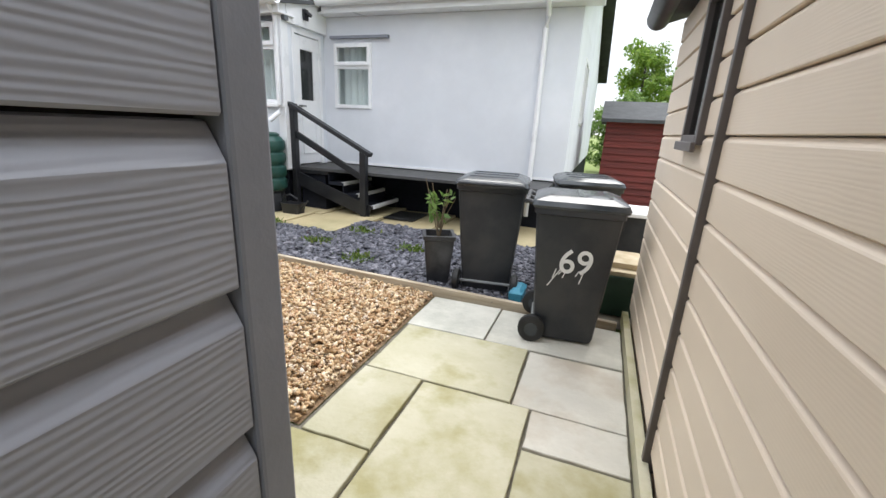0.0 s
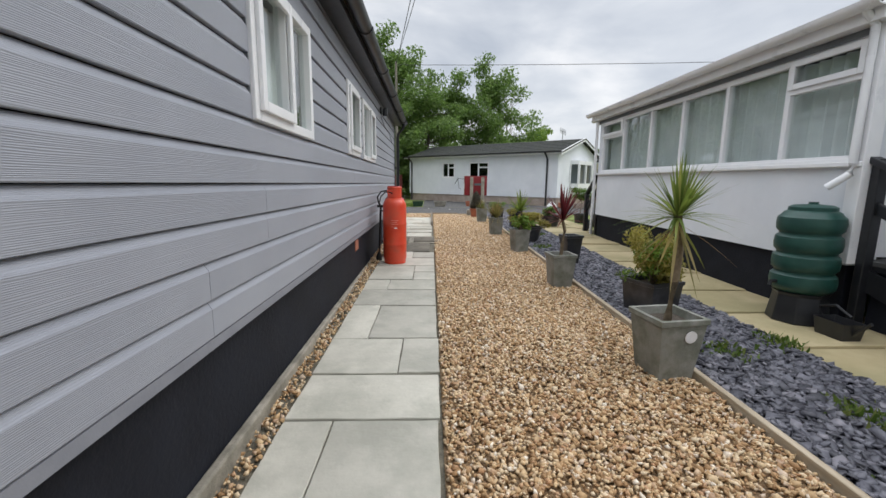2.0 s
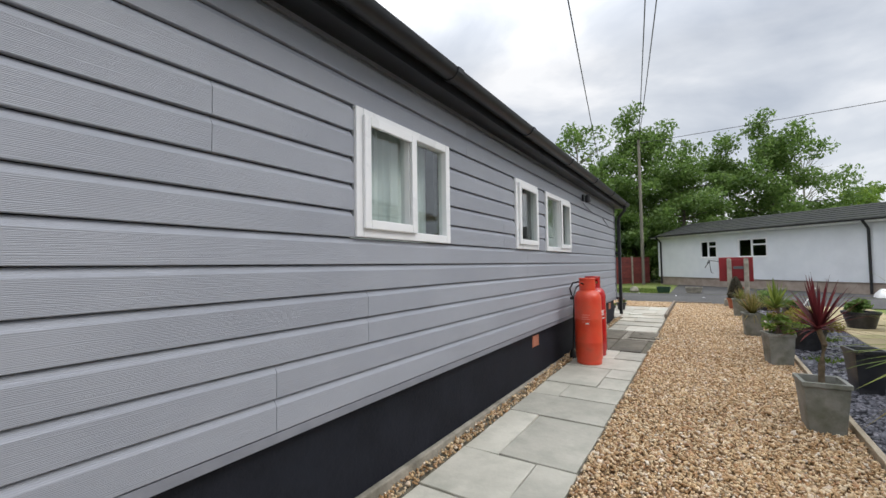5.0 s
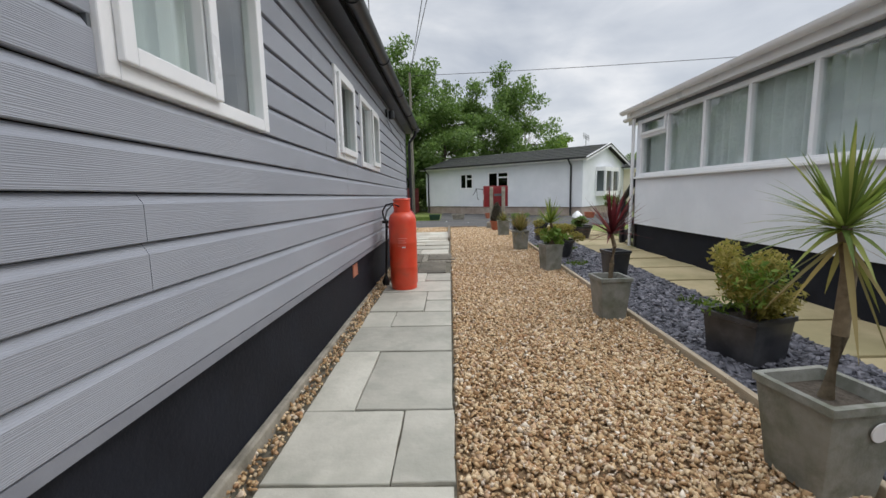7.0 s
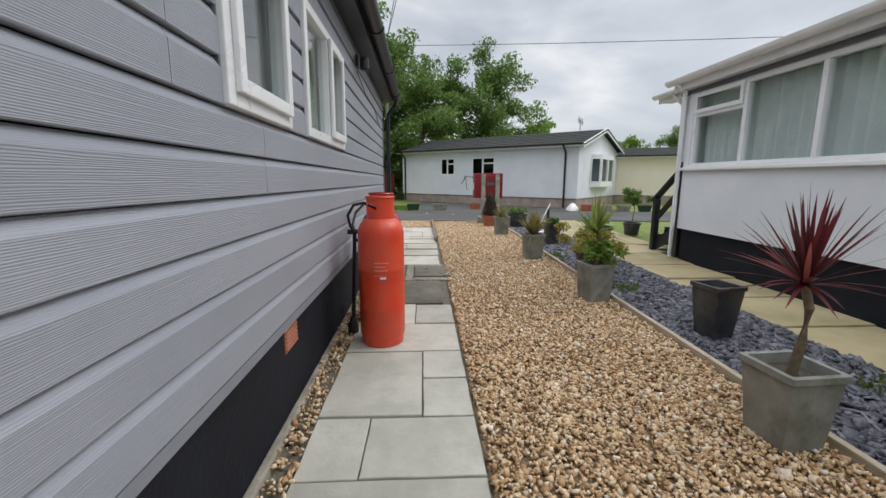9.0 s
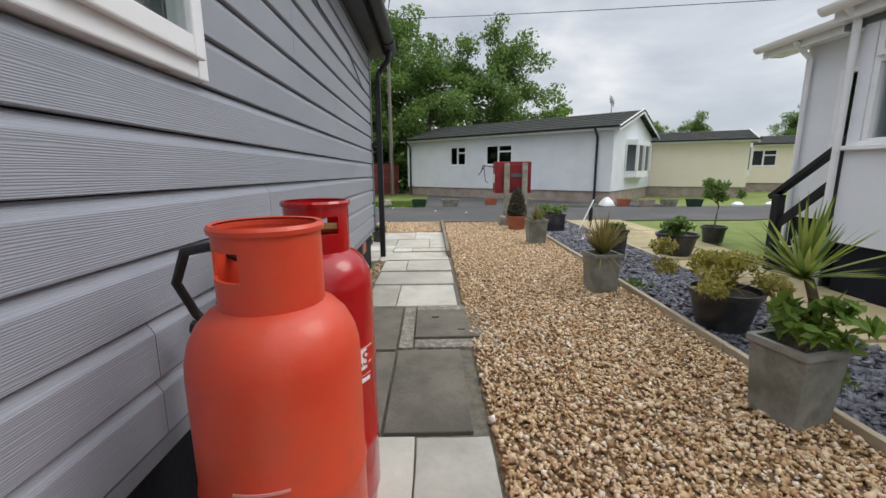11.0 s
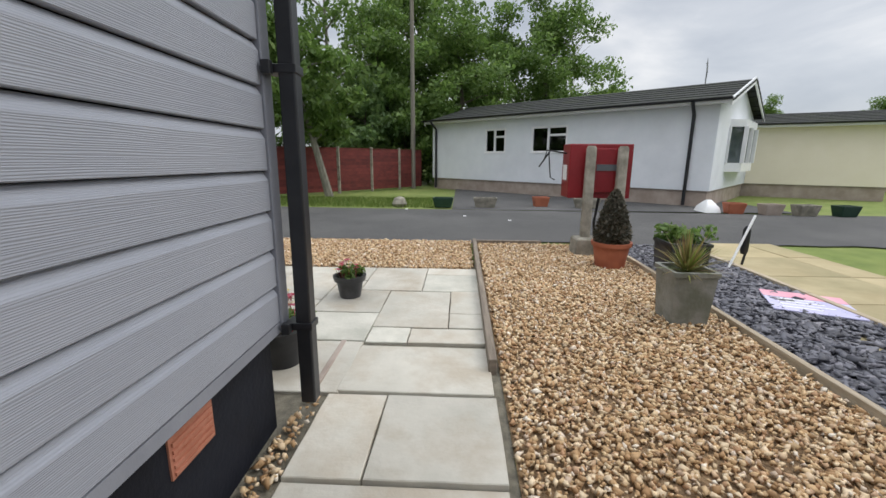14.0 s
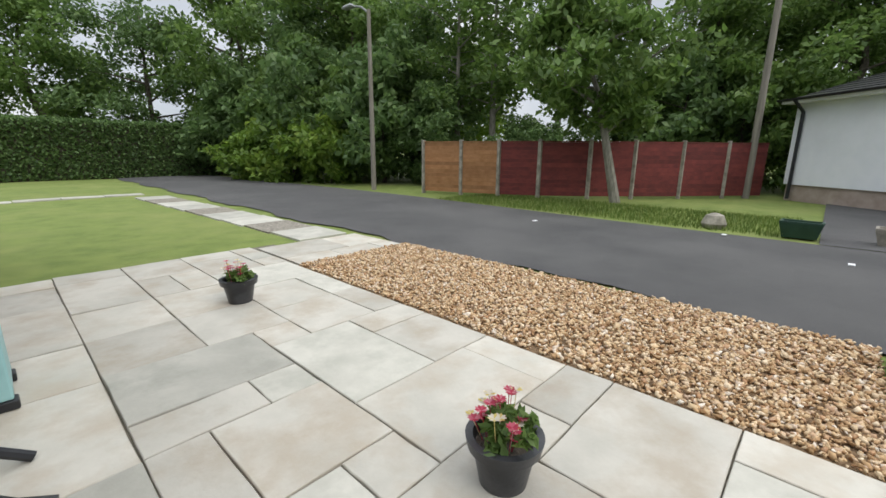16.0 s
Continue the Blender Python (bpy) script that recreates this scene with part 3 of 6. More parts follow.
Shape().box(HX0 + 0.05, HX1 - 0.1, WALL_Y - 0.012, WALL_Y + 0.018, Z0 + 13 * PITCH, 2.86).ob("frieze", "grey_trim", grey)
Shape().box(HX0 + 0.03, HX1 - 0.05, 0.276, 0.325, -0.15, 0.055).ob("footing", "post_concrete", grey, bevel=0.012)
roof = Shape()
roof.rings([[(x, 0.54, 2.97), (x, -2.95, 3.95), (x, -6.5, 2.97), (x, -6.5, 2.91), (x, -2.95, 3.88), (x, 0.54, 2.91)] for x in (HX0 - 0.28, HX1 + 0.25)])
roof.ob("roof", "roof_tile", grey)
Shape().rings([[(x, 0.2, 2.9), (x, -2.95, 3.87), (x, -6.2, 2.9)] for x in (HX1 - 0.14, HX1 - 0.04)]).ob("gable", "grey_trim", grey)
Shape().rings([[(x, 0.2, 2.9), (x, -2.95, 3.87), (x, -6.2, 2.9)] for x in (HX0, HX0 + 0.1)]).ob("gable", "grey_trim", grey)
Shape().box(HX1 - 0.04, HX1 + 0.006, 0.284, 0.336, 0.50, 2.86).box(HX1 - 0.10, HX1 - 0.041, 0.322, 0.345, 0.62, 2.86).ob("corner_trim", "grey_trim", grey, bevel=0.005)
Shape().box(HX0 - 0.03, HX0 + 0.05, WALL_Y - 0.03, WALL_Y + 0.032, 0.62, 2.86).ob("corner_trim", "grey_trim", grey, bevel=0.005)
for vx in (-6.44, -11.49):
    v = Shape()
    v.box(vx - 0.11, vx + 0.11, 0.270, 0.282, 0.42, 0.56)
    for k in range(5):
        v.box(vx - 0.10, vx + 0.10, 0.282, 0.289, 0.43 + 0.025 * k, 0.442 + 0.025 * k)
    v.ob("air_brick", "vent_brick", grey)
Shape().box(-10.31, -9.55, 0.274, 0.300, 0.12, 0.645).ob("hatch_door", "grey_cladding", grey, bevel=0.004)
hh = Shape()
for hz in (0.20, 0.52):
    Shape().box(-9.78, -9.50, 0.300, 0.308, hz, hz + 0.035).ob("strap", "black_plastic", grey)
hh.box(-10.36, -10.27, 0.300, 0.318, 0.44, 0.47)
hh.ob("hinge", "black_plastic", grey)
wl_ = Shape().box(-8.96, -8.84, 0.33, 0.36, 2.58, 2.70)
wl_.lathe([(0.04, -0.07), (0.05, -0.05), (0.05, 0.05), (0.03, 0.07)], 12, (-8.9, 0.42, 2.62))
tagged(wl_.ob("wall_lamp", "black_plastic", bevel=0.004), "small black wall lamp on the grey cladding", "wall lamp")
# thin cable along the boards
Shape().tube([(-8.9, 0.36, 2.58), (-9.6, 0.352, 2.49), (-10.6, 0.352, 2.485), (-11.4, 0.352, 2.30)], 0.006, 5).ob("cable", "black_plastic", grey)

# white home with the sunroom
wh = thing("park_home_white", "white rendered park home with glazed sunroom and black plinth", "house")
SX0, SX1, SY, MY, EX = -10.75, -4.58, 5.30, 6.32, -0.48
holed_wall(Shape(), SX0, SX1, 0.58, 2.76, SY, SY + 0.12, [(-10.62, -4.68, 1.57, 2.70)]).ob("wall", "white_render", wh)
Shape().box(SX0 + 0.04, SX1 - 0.04, SY + 0.05, SY + 0.15, -0.12, 0.577).box(SX0 + 0.04, SX0 + 0.14, SY + 0.151, MY + 0.05, -0.12, 0.577).ob("plinth", "black_plinth", wh)
Shape().box(SX1 + 0.001, EX - 0.04, MY + 0.06, MY + 0.16, -0.12, 0.655).box(EX - 0.14, EX - 0.04, MY + 0.161, 16, -0.12, 0.655).ob("plinth", "black_plinth", wh)
Shape().box(SX1 - 0.03, EX + 0.004, MY - 0.012, MY + 0.02, 0.66, 0.70).ob("drip", "white_upvc", wh)
holed_wall(Shape(), SX1, EX, 0.66, 2.96, MY, MY + 0.12, [(-4.37, -3.67, 1.58, 2.58)]).ob("wall", "white_render", wh)
es = Shape()
es.box(EX - 0.12, EX, MY + 0.121, 8.0, 0.66, 2.96).box(EX - 0.12, EX, 9.2, 16, 0.66, 2.96).box(EX - 0.12, EX, 8.0, 9.2, 0.66, 1.5).box(EX - 0.12, EX, 8.0, 9.2, 2.6, 2.96)
Shape().box(SX0, SX0 + 0.12, SY + 0.121, MY - 0.001, 0.58, 2.76).ob("wall", "white_render", wh)
es.ob("wall", "white_render", wh)
Shape().box(-12.38, EX - 0.13, 15.9, 16, 0.66, 2.96).ob("wall", "white_render", wh)
Shape().box(EX - 0.03, EX + 0.02, 8.0, 9.2, 1.5, 1.56).box(EX - 0.03, EX + 0.02, 8.0, 9.2, 2.54, 2.6).box(EX - 0.03, EX + 0.02, 8.0, 8.06, 1.56, 2.54).box(EX - 0.03, EX + 0.02, 9.14, 9.2, 1.56, 2.54).box(EX - 0.03, EX + 0.02, 8.57, 8.63, 1.56, 2.54).ob("window", "white_upvc", wh, bevel=0.005)
Shape().box(EX - 0.05, EX - 0.045, 8.02, 9.18, 1.52, 2.58).ob("pane", "pane_dark", wh)
Shape().box(SX0 + 0.13, EX - 0.13, SY + 0.13, 15.8, 0.60, 0.64).ob("floor", "room_dark", wh)
Shape().box(SX0 + 0.13, SX1 - 0.12, MY + 0.9, MY + 1.0, 0.64, 2.8).ob("inner_wall", "net_white", wh)
# the main body goes on past the sunroom
FX = -12.5
holed_wall(Shape(), FX, SX0 - 0.001, 0.66, 2.96, MY, MY + 0.12, [(-11.95, -11.15, 1.55, 2.55)]).ob("wall", "white_render", wh)
Shape().box(FX + 0.04, SX0 - 0.001, MY + 0.06, MY + 0.16, -0.12, 0.655).ob("plinth", "black_plinth", wh)
Shape().box(FX, FX + 0.12, MY + 0.121, 16, 0.66, 2.96).ob("wall", "white_render", wh)
Shape().box(FX + 0.04, FX + 0.14, MY + 0.161, 16, -0.12, 0.655).ob("plinth", "black_plinth", wh)
Shape().box(FX + 0.13, SX0 - 0.001, MY + 0.17, 15.8, 0.60, 0.64).ob("floor", "room_dark", wh)
window(wh, -11.96, -11.14, 1.54, 2.56, MY, -1, splits=(-11.55,), pane="pane_dark", sill=True)
Shape().box(-12.3, SX0, MY + 0.8, MY + 0.85, 0.64, 2.9).ob("inner_wall", "room_dark", wh)
Shape().box(FX - 0.52, SX0 - 0.21, MY - 0.22, MY + 0.05, 2.965, 3.0).box(FX - 0.52, SX0 - 0.21, MY - 0.245, MY - 0.221, 2.945, 3.10).ob("fascia", "white_upvc", wh, bevel=0.004)
Shape().rings([[(x, MY - 0.32 + p, 3.10 + q) for p, q in ring] for x in (FX - 0.54, SX0 - 0.23)]).ob("gutter", "white_upvc", wh, smooth=True)
Shape().rings([[(x, MY, 2.965), (x, 11.2, 4.6), (x, 16, 2.965)] for x in (FX, FX + 0.1)]).ob("gable", "white_render", wh)
Shape().tube([(FX + 0.1, MY - 0.32, 3.04), (FX + 0.1, MY - 0.06, 2.8), (FX + 0.1, MY - 0.05, 0.1)], 0.036, 10).ob("downpipe", "white_upvc", wh, smooth=True)
# sunroom end wall with the door
Shape().box(SX1 - 0.10, SX1, SY + 0.121, SY + 0.22, 0.58, 2.76).box(SX1 - 0.10, SX1, MY - 0.10, MY - 0.001, 0.58, 2.96).box(SX1 - 0.10, SX1, SY + 0.221, MY - 0.101, 2.66, 2.96).ob("wall", "white_render", wh)
door = Shape()
d0, d1 = SY + 0.22, MY - 0.10
door.box(SX1 - 0.06, SX1 + 0.012, d0, d0 + 0.06, 0.64, 2.66).box(SX1 - 0.06, SX1 + 0.012, d1 - 0.06, d1, 0.64, 2.66).box(SX1 - 0.06, SX1 + 0.012, d0 + 0.06, d1 - 0.06, 2.60, 2.66)
door.box(SX1 - 0.05, SX1 - 0.005, d0 + 0.065, d1 - 0.065, 0.66, 1.66).box(SX1 - 0.05, SX1 - 0.005, d0 + 0.065, d0 + 0.19, 1.66, 2.59).box(SX1 - 0.05, SX1 - 0.005, d1 - 0.19, d1 - 0.065, 1.66, 2.59).box(SX1 - 0.05, SX1 - 0.005, d0 + 0.19, d1 - 0.19, 2.40, 2.59)
door.box(SX1 - 0.004, SX1 + 0.012, d0 + 0.17, d1 - 0.17, 0.82, 0.85).box(SX1 - 0.004, SX1 + 0.012, d0 + 0.17, d1 - 0.17, 1.42, 1.45).box(SX1 - 0.004, SX1 + 0.012, d0 + 0.17, d0 + 0.20, 0.85, 1.42).box(SX1 - 0.004, SX1 + 0.012, d1 - 0.20, d1 - 0.17, 0.85, 1.42)
dd = door.ob("door", "white_upvc", wh, bevel=0.005)
Shape().box(SX1 - 0.035, SX1 - 0.03, d0 + 0.18, d1 - 0.18, 1.64, 2.42).ob("pane", "pane_dark", dd)
Shape().box(SX1 + 0.0, SX1 + 0.05, d0 + 0.10, d0 + 0.13, 1.55, 1.58).box(SX1 + 0.035, SX1 + 0.05, d0 + 0.10, d0 + 0.23, 1.55, 1.58).ob("handle", "lamp_steel", dd, bevel=0.004)
# corner post and box above the door
Shape().box(SX1 - 0.09, SX1 + 0.04, SY - 0.04, SY + 0.10, 0.60, 2.96).ob("corner_post", "white_upvc", wh, bevel=0.006)
Shape().box(SX1 + 0.001, SX1 + 0.06, SY + 0.08, MY - 0.002, 2.70, 3.08).ob("fascia", "white_upvc", wh, bevel=0.006)
Shape().box(SX1 + 0.06, SX1 + 0.10, 5.72, 5.82, 2.80, 2.95).tube([(SX1 + 0.10, 5.77, 2.9), (SX1 + 0.18, 5.77, 2.86)], 0.03).ob("wall_light", "black_plastic", wh, bevel=0.004)
mull = [-10.62, -9.58, -8.50, -7.53, -6.54, -5.55, -4.68]
window(wh, mull[0], mull[-1], 1.57, 2.70, SY + 0.04, -1, splits=mull[1:-1], transoms=((mull[0] + 0.05, mull[1], 2.36), (mull[5], mull[6] - 0.05, 2.36)), fw=0.06,
       sashes=((mull[0] + 0.03, mull[1] - 0.02, 2.38, 2.68), (mull[5] + 0.02, mull[6] - 0.03, 2.38, 2.68)), pane="pane_glass")
curtain(wh, SX0 + 0.2, SX1 - 0.25, SY + 0.20, 0.9, 2.66, 0.035, 0.16)
window(wh, -4.37, -3.67, 1.58, 2.58, MY, -1, transoms=((-4.32, -3.72, 2.22),), sashes=((-4.36, -3.68, 2.24, 2.57),), pane="pane_glass", sill=False)
curtain(wh, -4.4, -3.6, MY + 0.17, 1.4, 2.7, 0.02, 0.12)
Shape().box(-4.42, -3.36, MY - 0.07, MY - 0.001, 2.64, 2.68).ob("drip_hood", "grey_trim", wh)
Shape().box(SX0 - 0.03, SX1 + 0.03, SY - 0.06, SY - 0.001, 1.52, 1.565).ob("sill", "white_sill", wh, bevel=0.006)
# eaves and roofs
Shape().box(SX0 - 0.2, SX1 + 0.1, SY - 0.12, SY + 0.2, 2.77, 2.80).box(SX0 - 0.2, SX1 + 0.1, SY - 0.145, SY - 0.121, 2.77, 2.92).ob("fascia", "white_upvc", wh, bevel=0.004)
Shape().rings([[(x, SY - 0.215 + p, 2.93 + q) for p, q in ring] for x in (SX0 - 0.25, SX1 + 0.15)]).ob("gutter", "white_upvc", wh, smooth=True)
Shape().box(SX0 - 0.2, SX1 + 0.1, SY - 0.02, SY + 0.06, 2.705, 2.765).ob("head", "grey_bead", wh)
sr = Shape().rings([[(x, SY - 0.16, 2.935), (x, MY + 1.0, 3.42), (x, MY + 1.0, 3.36), (x, SY - 0.16, 2.885)] for x in (SX0 - 0.22, SX1 + 0.12)])
sr.ob("roof", "roof_felt", wh)
Shape().box(SX1 - 0.1, EX + 0.25, MY - 0.22, MY + 0.05, 2.965, 3.0).box(SX1 + 0.14, EX + 0.25, MY - 0.245, MY - 0.221, 2.965, 3.12).ob("fascia", "white_upvc", wh, bevel=0.004)
Shape().rings([[(x, MY - 0.32 + p, 3.12 + q) for p, q in ring] for x in (SX1 + 0.12, EX + 0.3)]).ob("gutter", "white_upvc", wh, smooth=True)
Shape().rings([[(x, MY - 0.26, 3.13), (x, 11.2, 4.7), (x, 16.3, 3.13), (x, 16.3, 3.07), (x, 11.2, 4.63), (x, MY - 0.26, 3.07)] for x in (FX - 0.54, EX + 0.28)]).ob("roof", "roof_tile", wh)
Shape().rings([[(x, MY, 2.965), (x, 11.2, 4.6), (x, 16, 2.965)] for x in (EX - 0.12, EX)]).ob("gable", "white_render", wh)
Shape().tube([(-0.92, MY - 0.32, 3.06), (-0.93, MY - 0.1, 2.85), (-0.95, MY - 0.05, 2.7), (-0.96, MY - 0.05, 0.10)], 0.036, 10).ob("downpipe", "white_upvc", wh, smooth=True)
Shape().tube([(SX1 - 0.02, SY - 0.2, 2.88), (SX1 - 0.02, SY - 0.08, 2.75), (SX1 - 0.02, SY - 0.08, 1.55), (SX1 - 0.02, SY - 0.09, 1.45), (SX1 - 0.12, SY - 0.2, 1.32)], 0.036, 10).ob("downpipe", "white_upvc", wh, smooth=True)
Shape().tube([(SX0 - 0.02, SY - 0.2, 2.88), (SX0 - 0.02, SY - 0.07, 2.75), (SX0 - 0.02, SY - 0.07, 0.1)], 0.036, 10).ob("downpipe", "white_upvc", wh, smooth=True)
Shape().lathe([(0.06, 0), (0.06, 0.22), (0.12, 0.23), (0.10, 0.28), (0.02, 0.32)], 12, (-5.2, 6.9, 3.35)).ob("flue", "black_plastic", wh)


def stair(at, turn, name_label, rail_side=-1, going=0.26, deep=0.62):
    """Black timber steps with white nosings and a handrail, going down along local +x."""
    st = thing("porch_steps", name_label, "steps", at=at, turn=turn)
    h, n = 0.62, 3
    foot = deep + n * going
    Shape().box(0, deep, -0.42, 0.42, h - 0.06, h).ob("landing", "black_plastic", st, bevel=0.006)
    for k in range(n):
        z = h - (k + 1) * h / (n + 1)
        x = deep + going * k
        e = x + going + 0.02
        Shape().box(x, e, -0.42, 0.42, z - 0.05, z).ob("tread", "black_plinth", st, bevel=0.006)
        Shape().box(e - 0.035, e + 0.004, -0.42, 0.42, z + 0.001, z + 0.008).box(e + 0.001, e + 0.008, -0.42, 0.42, z - 0.045, z + 0.008).ob("nosing", "white_paint", st)
        Shape().box(x, x + 0.02, -0.42, 0.42, z - 0.05, z + h / (n + 1) - 0.055).ob("riser", "black_plinth", st)
    for y in (-0.44, 0.44):
        Shape().beam((0.05, y, h - 0.14), (foot - 0.02, y, 0.06), 0.03, 0.20).ob("stringer", "black_plastic", st)
    Shape().box(0.08, deep - 0.08, -0.38, 0.38, 0, h - 0.062).ob("base", "black_plinth", st)
    y = 0.47 * rail_side
    Shape().box(foot - 0.16, foot - 0.06, y - 0.05, y + 0.05, 0, 0.96).ob("post", "black_plastic", st, bevel=0.008)
    Shape().box(0.02, 0.10, y - 0.05, y + 0.05, 0, 1.60).ob("post", "black_plastic", st, bevel=0.008)
    Shape().beam((0.0, y - 0.02, 1.60), (foot + 0.02, y - 0.02, 0.92), 0.11, 0.06).ob("handrail", "black_plastic", st, bevel=0.008)
    Shape().beam((0.08, y, 1.16), (foot - 0.10, y, 0.56), 0.04, 0.10).ob("rail", "black_plastic", st, bevel=0.006)
    return st


stair((SX1 + 0.02, 5.86, gz(-4)), 0, "black painted steps with white nosings at the porch door")
stair((SX0 - 0.03, 5.86, gz(-11)), 180, "black painted steps and rail at the sunroom end", 1, 0.18, 0.36)

# cream outbuilding beside the start
cs = thing("cream_shed", "cream clad outbuilding with brown trims and dark window", "shed")
CX = 0.385
Shape().box(CX + 0.03, 3.2, -2.0, 3.36, -0.1, 2.28).ob("wall", "cream_end", cs)
Shape().rings([[(CX - 0.12, y, 2.16), (1.8, y, 2.62), (3.4, y, 2.2), (3.4, y, 2.14), (1.8, y, 2.55), (CX - 0.12, y, 2.10)] for y in (-2.1, 3.5)]).ob("roof", "roof_felt", cs)
Shape().rings([[(CX - 0.15 + p, y, 2.15 + q) for p, q in ring] for y in (-2.1, 3.55)]).ob("gutter", "black_plastic", cs, smooth=True)
Shape().box(CX - 0.03, CX + 0.03, 1.69, 1.725, -0.05, 2.12).ob("trim", "brown_trim", cs, bevel=0.004)
Shape().box(CX - 0.03, CX + 0.03, 0.40, 0.52, -0.05, 2.12).ob("trim", "brown_trim", cs, bevel=0.004)
cw = Shape()
cw.box(CX - 0.03, CX + 0.04, 2.02, 2.06, 1.33, 1.98).box(CX - 0.03, CX + 0.04, 2.36, 2.40, 1.33, 1.98).box(CX - 0.03, CX + 0.04, 2.06, 2.36, 1.33, 1.37).box(CX - 0.03, CX + 0.04, 2.06, 2.36, 1.94, 1.98).box(CX - 0.05, CX - 0.031, 2.0, 2.42, 1.30, 1.34)
cwin = cw.ob("window", "brown_trim", cs, bevel=0.004)
Shape().box(CX - 0.005, CX + 0.0, 2.05, 2.37, 1.36, 1.95).ob("pane", "pane_dark", cwin)
# added dark sheet behind the pane, in place of an unlit room
Shape().box(CX + 0.012, CX + 0.018, 2.05, 2.37, 1.36, 1.95).ob("blind", "room_dark", cwin)
Shape().box(CX - 0.05, CX - 0.005, 0.6, 3.38, -0.1, 0.0).ob("base_rail", "mossy_slab", cs)

# red shed behind the bins
rs = thing("red_shed", "red-brown timber shed with felt roof", "shed", at=(0.0, 8.6, -0.09))
Shape().box(0.03, 2.4, 0.03, 1.8, 0, 1.72).ob("wall", "red_timber", rs)
for k in range(14):
    Shape().rings([[(x, 0.028 - 0.022, 0.123 * k), (x, 0.028 - 0.002, 0.123 * k + 0.123), (x, 0.028, 0.123 * k)] for x in (0, 2.42)]).ob("board", "red_timber", rs)
    Shape().rings([[(0.028 - 0.022, y, 0.123 * k), (0.028 - 0.002, y, 0.123 * k + 0.123), (0.028, y, 0.123 * k)] for y in (0.03, 1.82)]).ob("board", "red_timber", rs)
Shape().rings([[(-0.1, y, z), (2.5, y, z), (2.5, y, z + 0.06), (-0.1, y, z + 0.06)] for y, z in ((-0.12, 1.68), (0.9, 2.05), (1.95, 1.68))]).ob("roof", "roof_felt", rs)


# white and cream park homes across the road
def far_home(name, label, at, turn, L, D, wallm, plinthm, eave_z, ridge, wins, bay=True, pipes=()):
    h = thing(name, label, "house", at=at, turn=turn)
    holes = [(a, b, c, d) for a, b, c, d, *_ in wins]
    holed_wall(Shape(), 0, L, 0.42, eave_z, 0, 0.12, holes).ob("wall", wallm, h)
    Shape().box(0, 0.12, 0.121, D, 0.42, eave_z).box(L - 0.12, L, 0.121, D, 0.42, eave_z).box(0, L, D, D + 0.1, 0.42, eave_z).ob("wall", wallm, h)
    Shape().box(0.05, L - 0.05, 0.05, D - 0.05, -0.2, 0.415).ob("plinth", plinthm, h)
    for g0, g1 in ((L - 0.12, L), (0, 0.12)):
        Shape().rings([[(x, 0, eave_z), (x, D / 2, ridge - 0.06), (x, D, eave_z)] for x in (g0, g1)]).ob("gable", wallm, h)
    for k in range(8):
        a, b = k / 8, (k + 1) / 8
        z = lambda q: eave_z + 0.06 + (ridge - eave_z) * q
        for m in (1, -1):
            yy = lambda q: (D / 2 - m * (D / 2 + 0.3) * (1 - q))
            Shape().rings([[(x, yy(a), z(a)), (x, yy(b), z(b) - 0.02), (x, yy(b), z(b) - 0.07), (x, yy(a), z(a) - 0.05)] for x in (-0.25, L + 0.3)]).ob("tile_course", "roof_tile", h)
    Shape().box(-0.2, L + 0.25, -0.29, 0.0, eave_z - 0.02, eave_z + 0.01).box(-0.2, L + 0.25, -0.31, -0.291, eave_z - 0.02, eave_z + 0.10).ob("fascia", "white_upvc", h)
    Shape().rings([[(x, -0.38 + p * 0.8, eave_z + 0.10 + q * 0.8) for p, q in ring] for x in (-0.25, L + 0.3)]).ob("gutter", "black_plastic", h)
    for m in (1, -1):
        Shape().beam((L + 0.26, D / 2 - m * (D / 2 + 0.3), eave_z + 0.0), (L + 0.26, D / 2, ridge + 0.0), 0.04, 0.18).ob("bargeboard", "white_upvc", h)
    for a, b, c, d, sp in wins:
        window(h, a, b, c, d, 0.04, -1, splits=sp, transoms=((sp[0], b - 0.05, c + (d - c) * 0.66),) if sp else (), fw=0.07, pane="pane_dark")
    Shape().box(0.3, L - 0.3, 0.8, 0.85, 0.5, eave_z).ob("inner_wall", "room_dark", h)
    for px in pipes:
        Shape().tube([(px, -0.38, eave_z + 0.05), (px, -0.06, eave_z - 0.25), (px, -0.06, 0.02)], 0.045, 8).ob("downpipe", "black_plastic", h)
    if bay:
        b = Shape()
        y0, y1 = D * 0.28, D * 0.75
        for z0, z1 in ((0.9, 1.15), (2.15, 2.35)):
            b.rings([[(L, y0, z), (L + 0.35, y0 + 0.35, z), (L + 0.35, y1 - 0.35, z), (L, y1, z)] for z in (z0, z1)])
        for x, y in ((L, y0), (L + 0.35, y0 + 0.35), (L + 0.35, (y0 + y1) / 2), (L + 0.35, y1 - 0.35), (L, y1)):
            b.box(x - 0.05, x + 0.05, y - 0.05, y + 0.05, 1.14, 2.16)
        b.ob("bay_window", "white_upvc", h)
        Shape().rings([[(L - 0.05, y0 + 0.05, z), (L + 0.31, y0 + 0.38, z), (L + 0.31, y1 - 0.38, z), (L - 0.05, y1 - 0.05, z)] for z in (1.14, 2.16)]).ob("pane", "pane_dark", h)
    return h


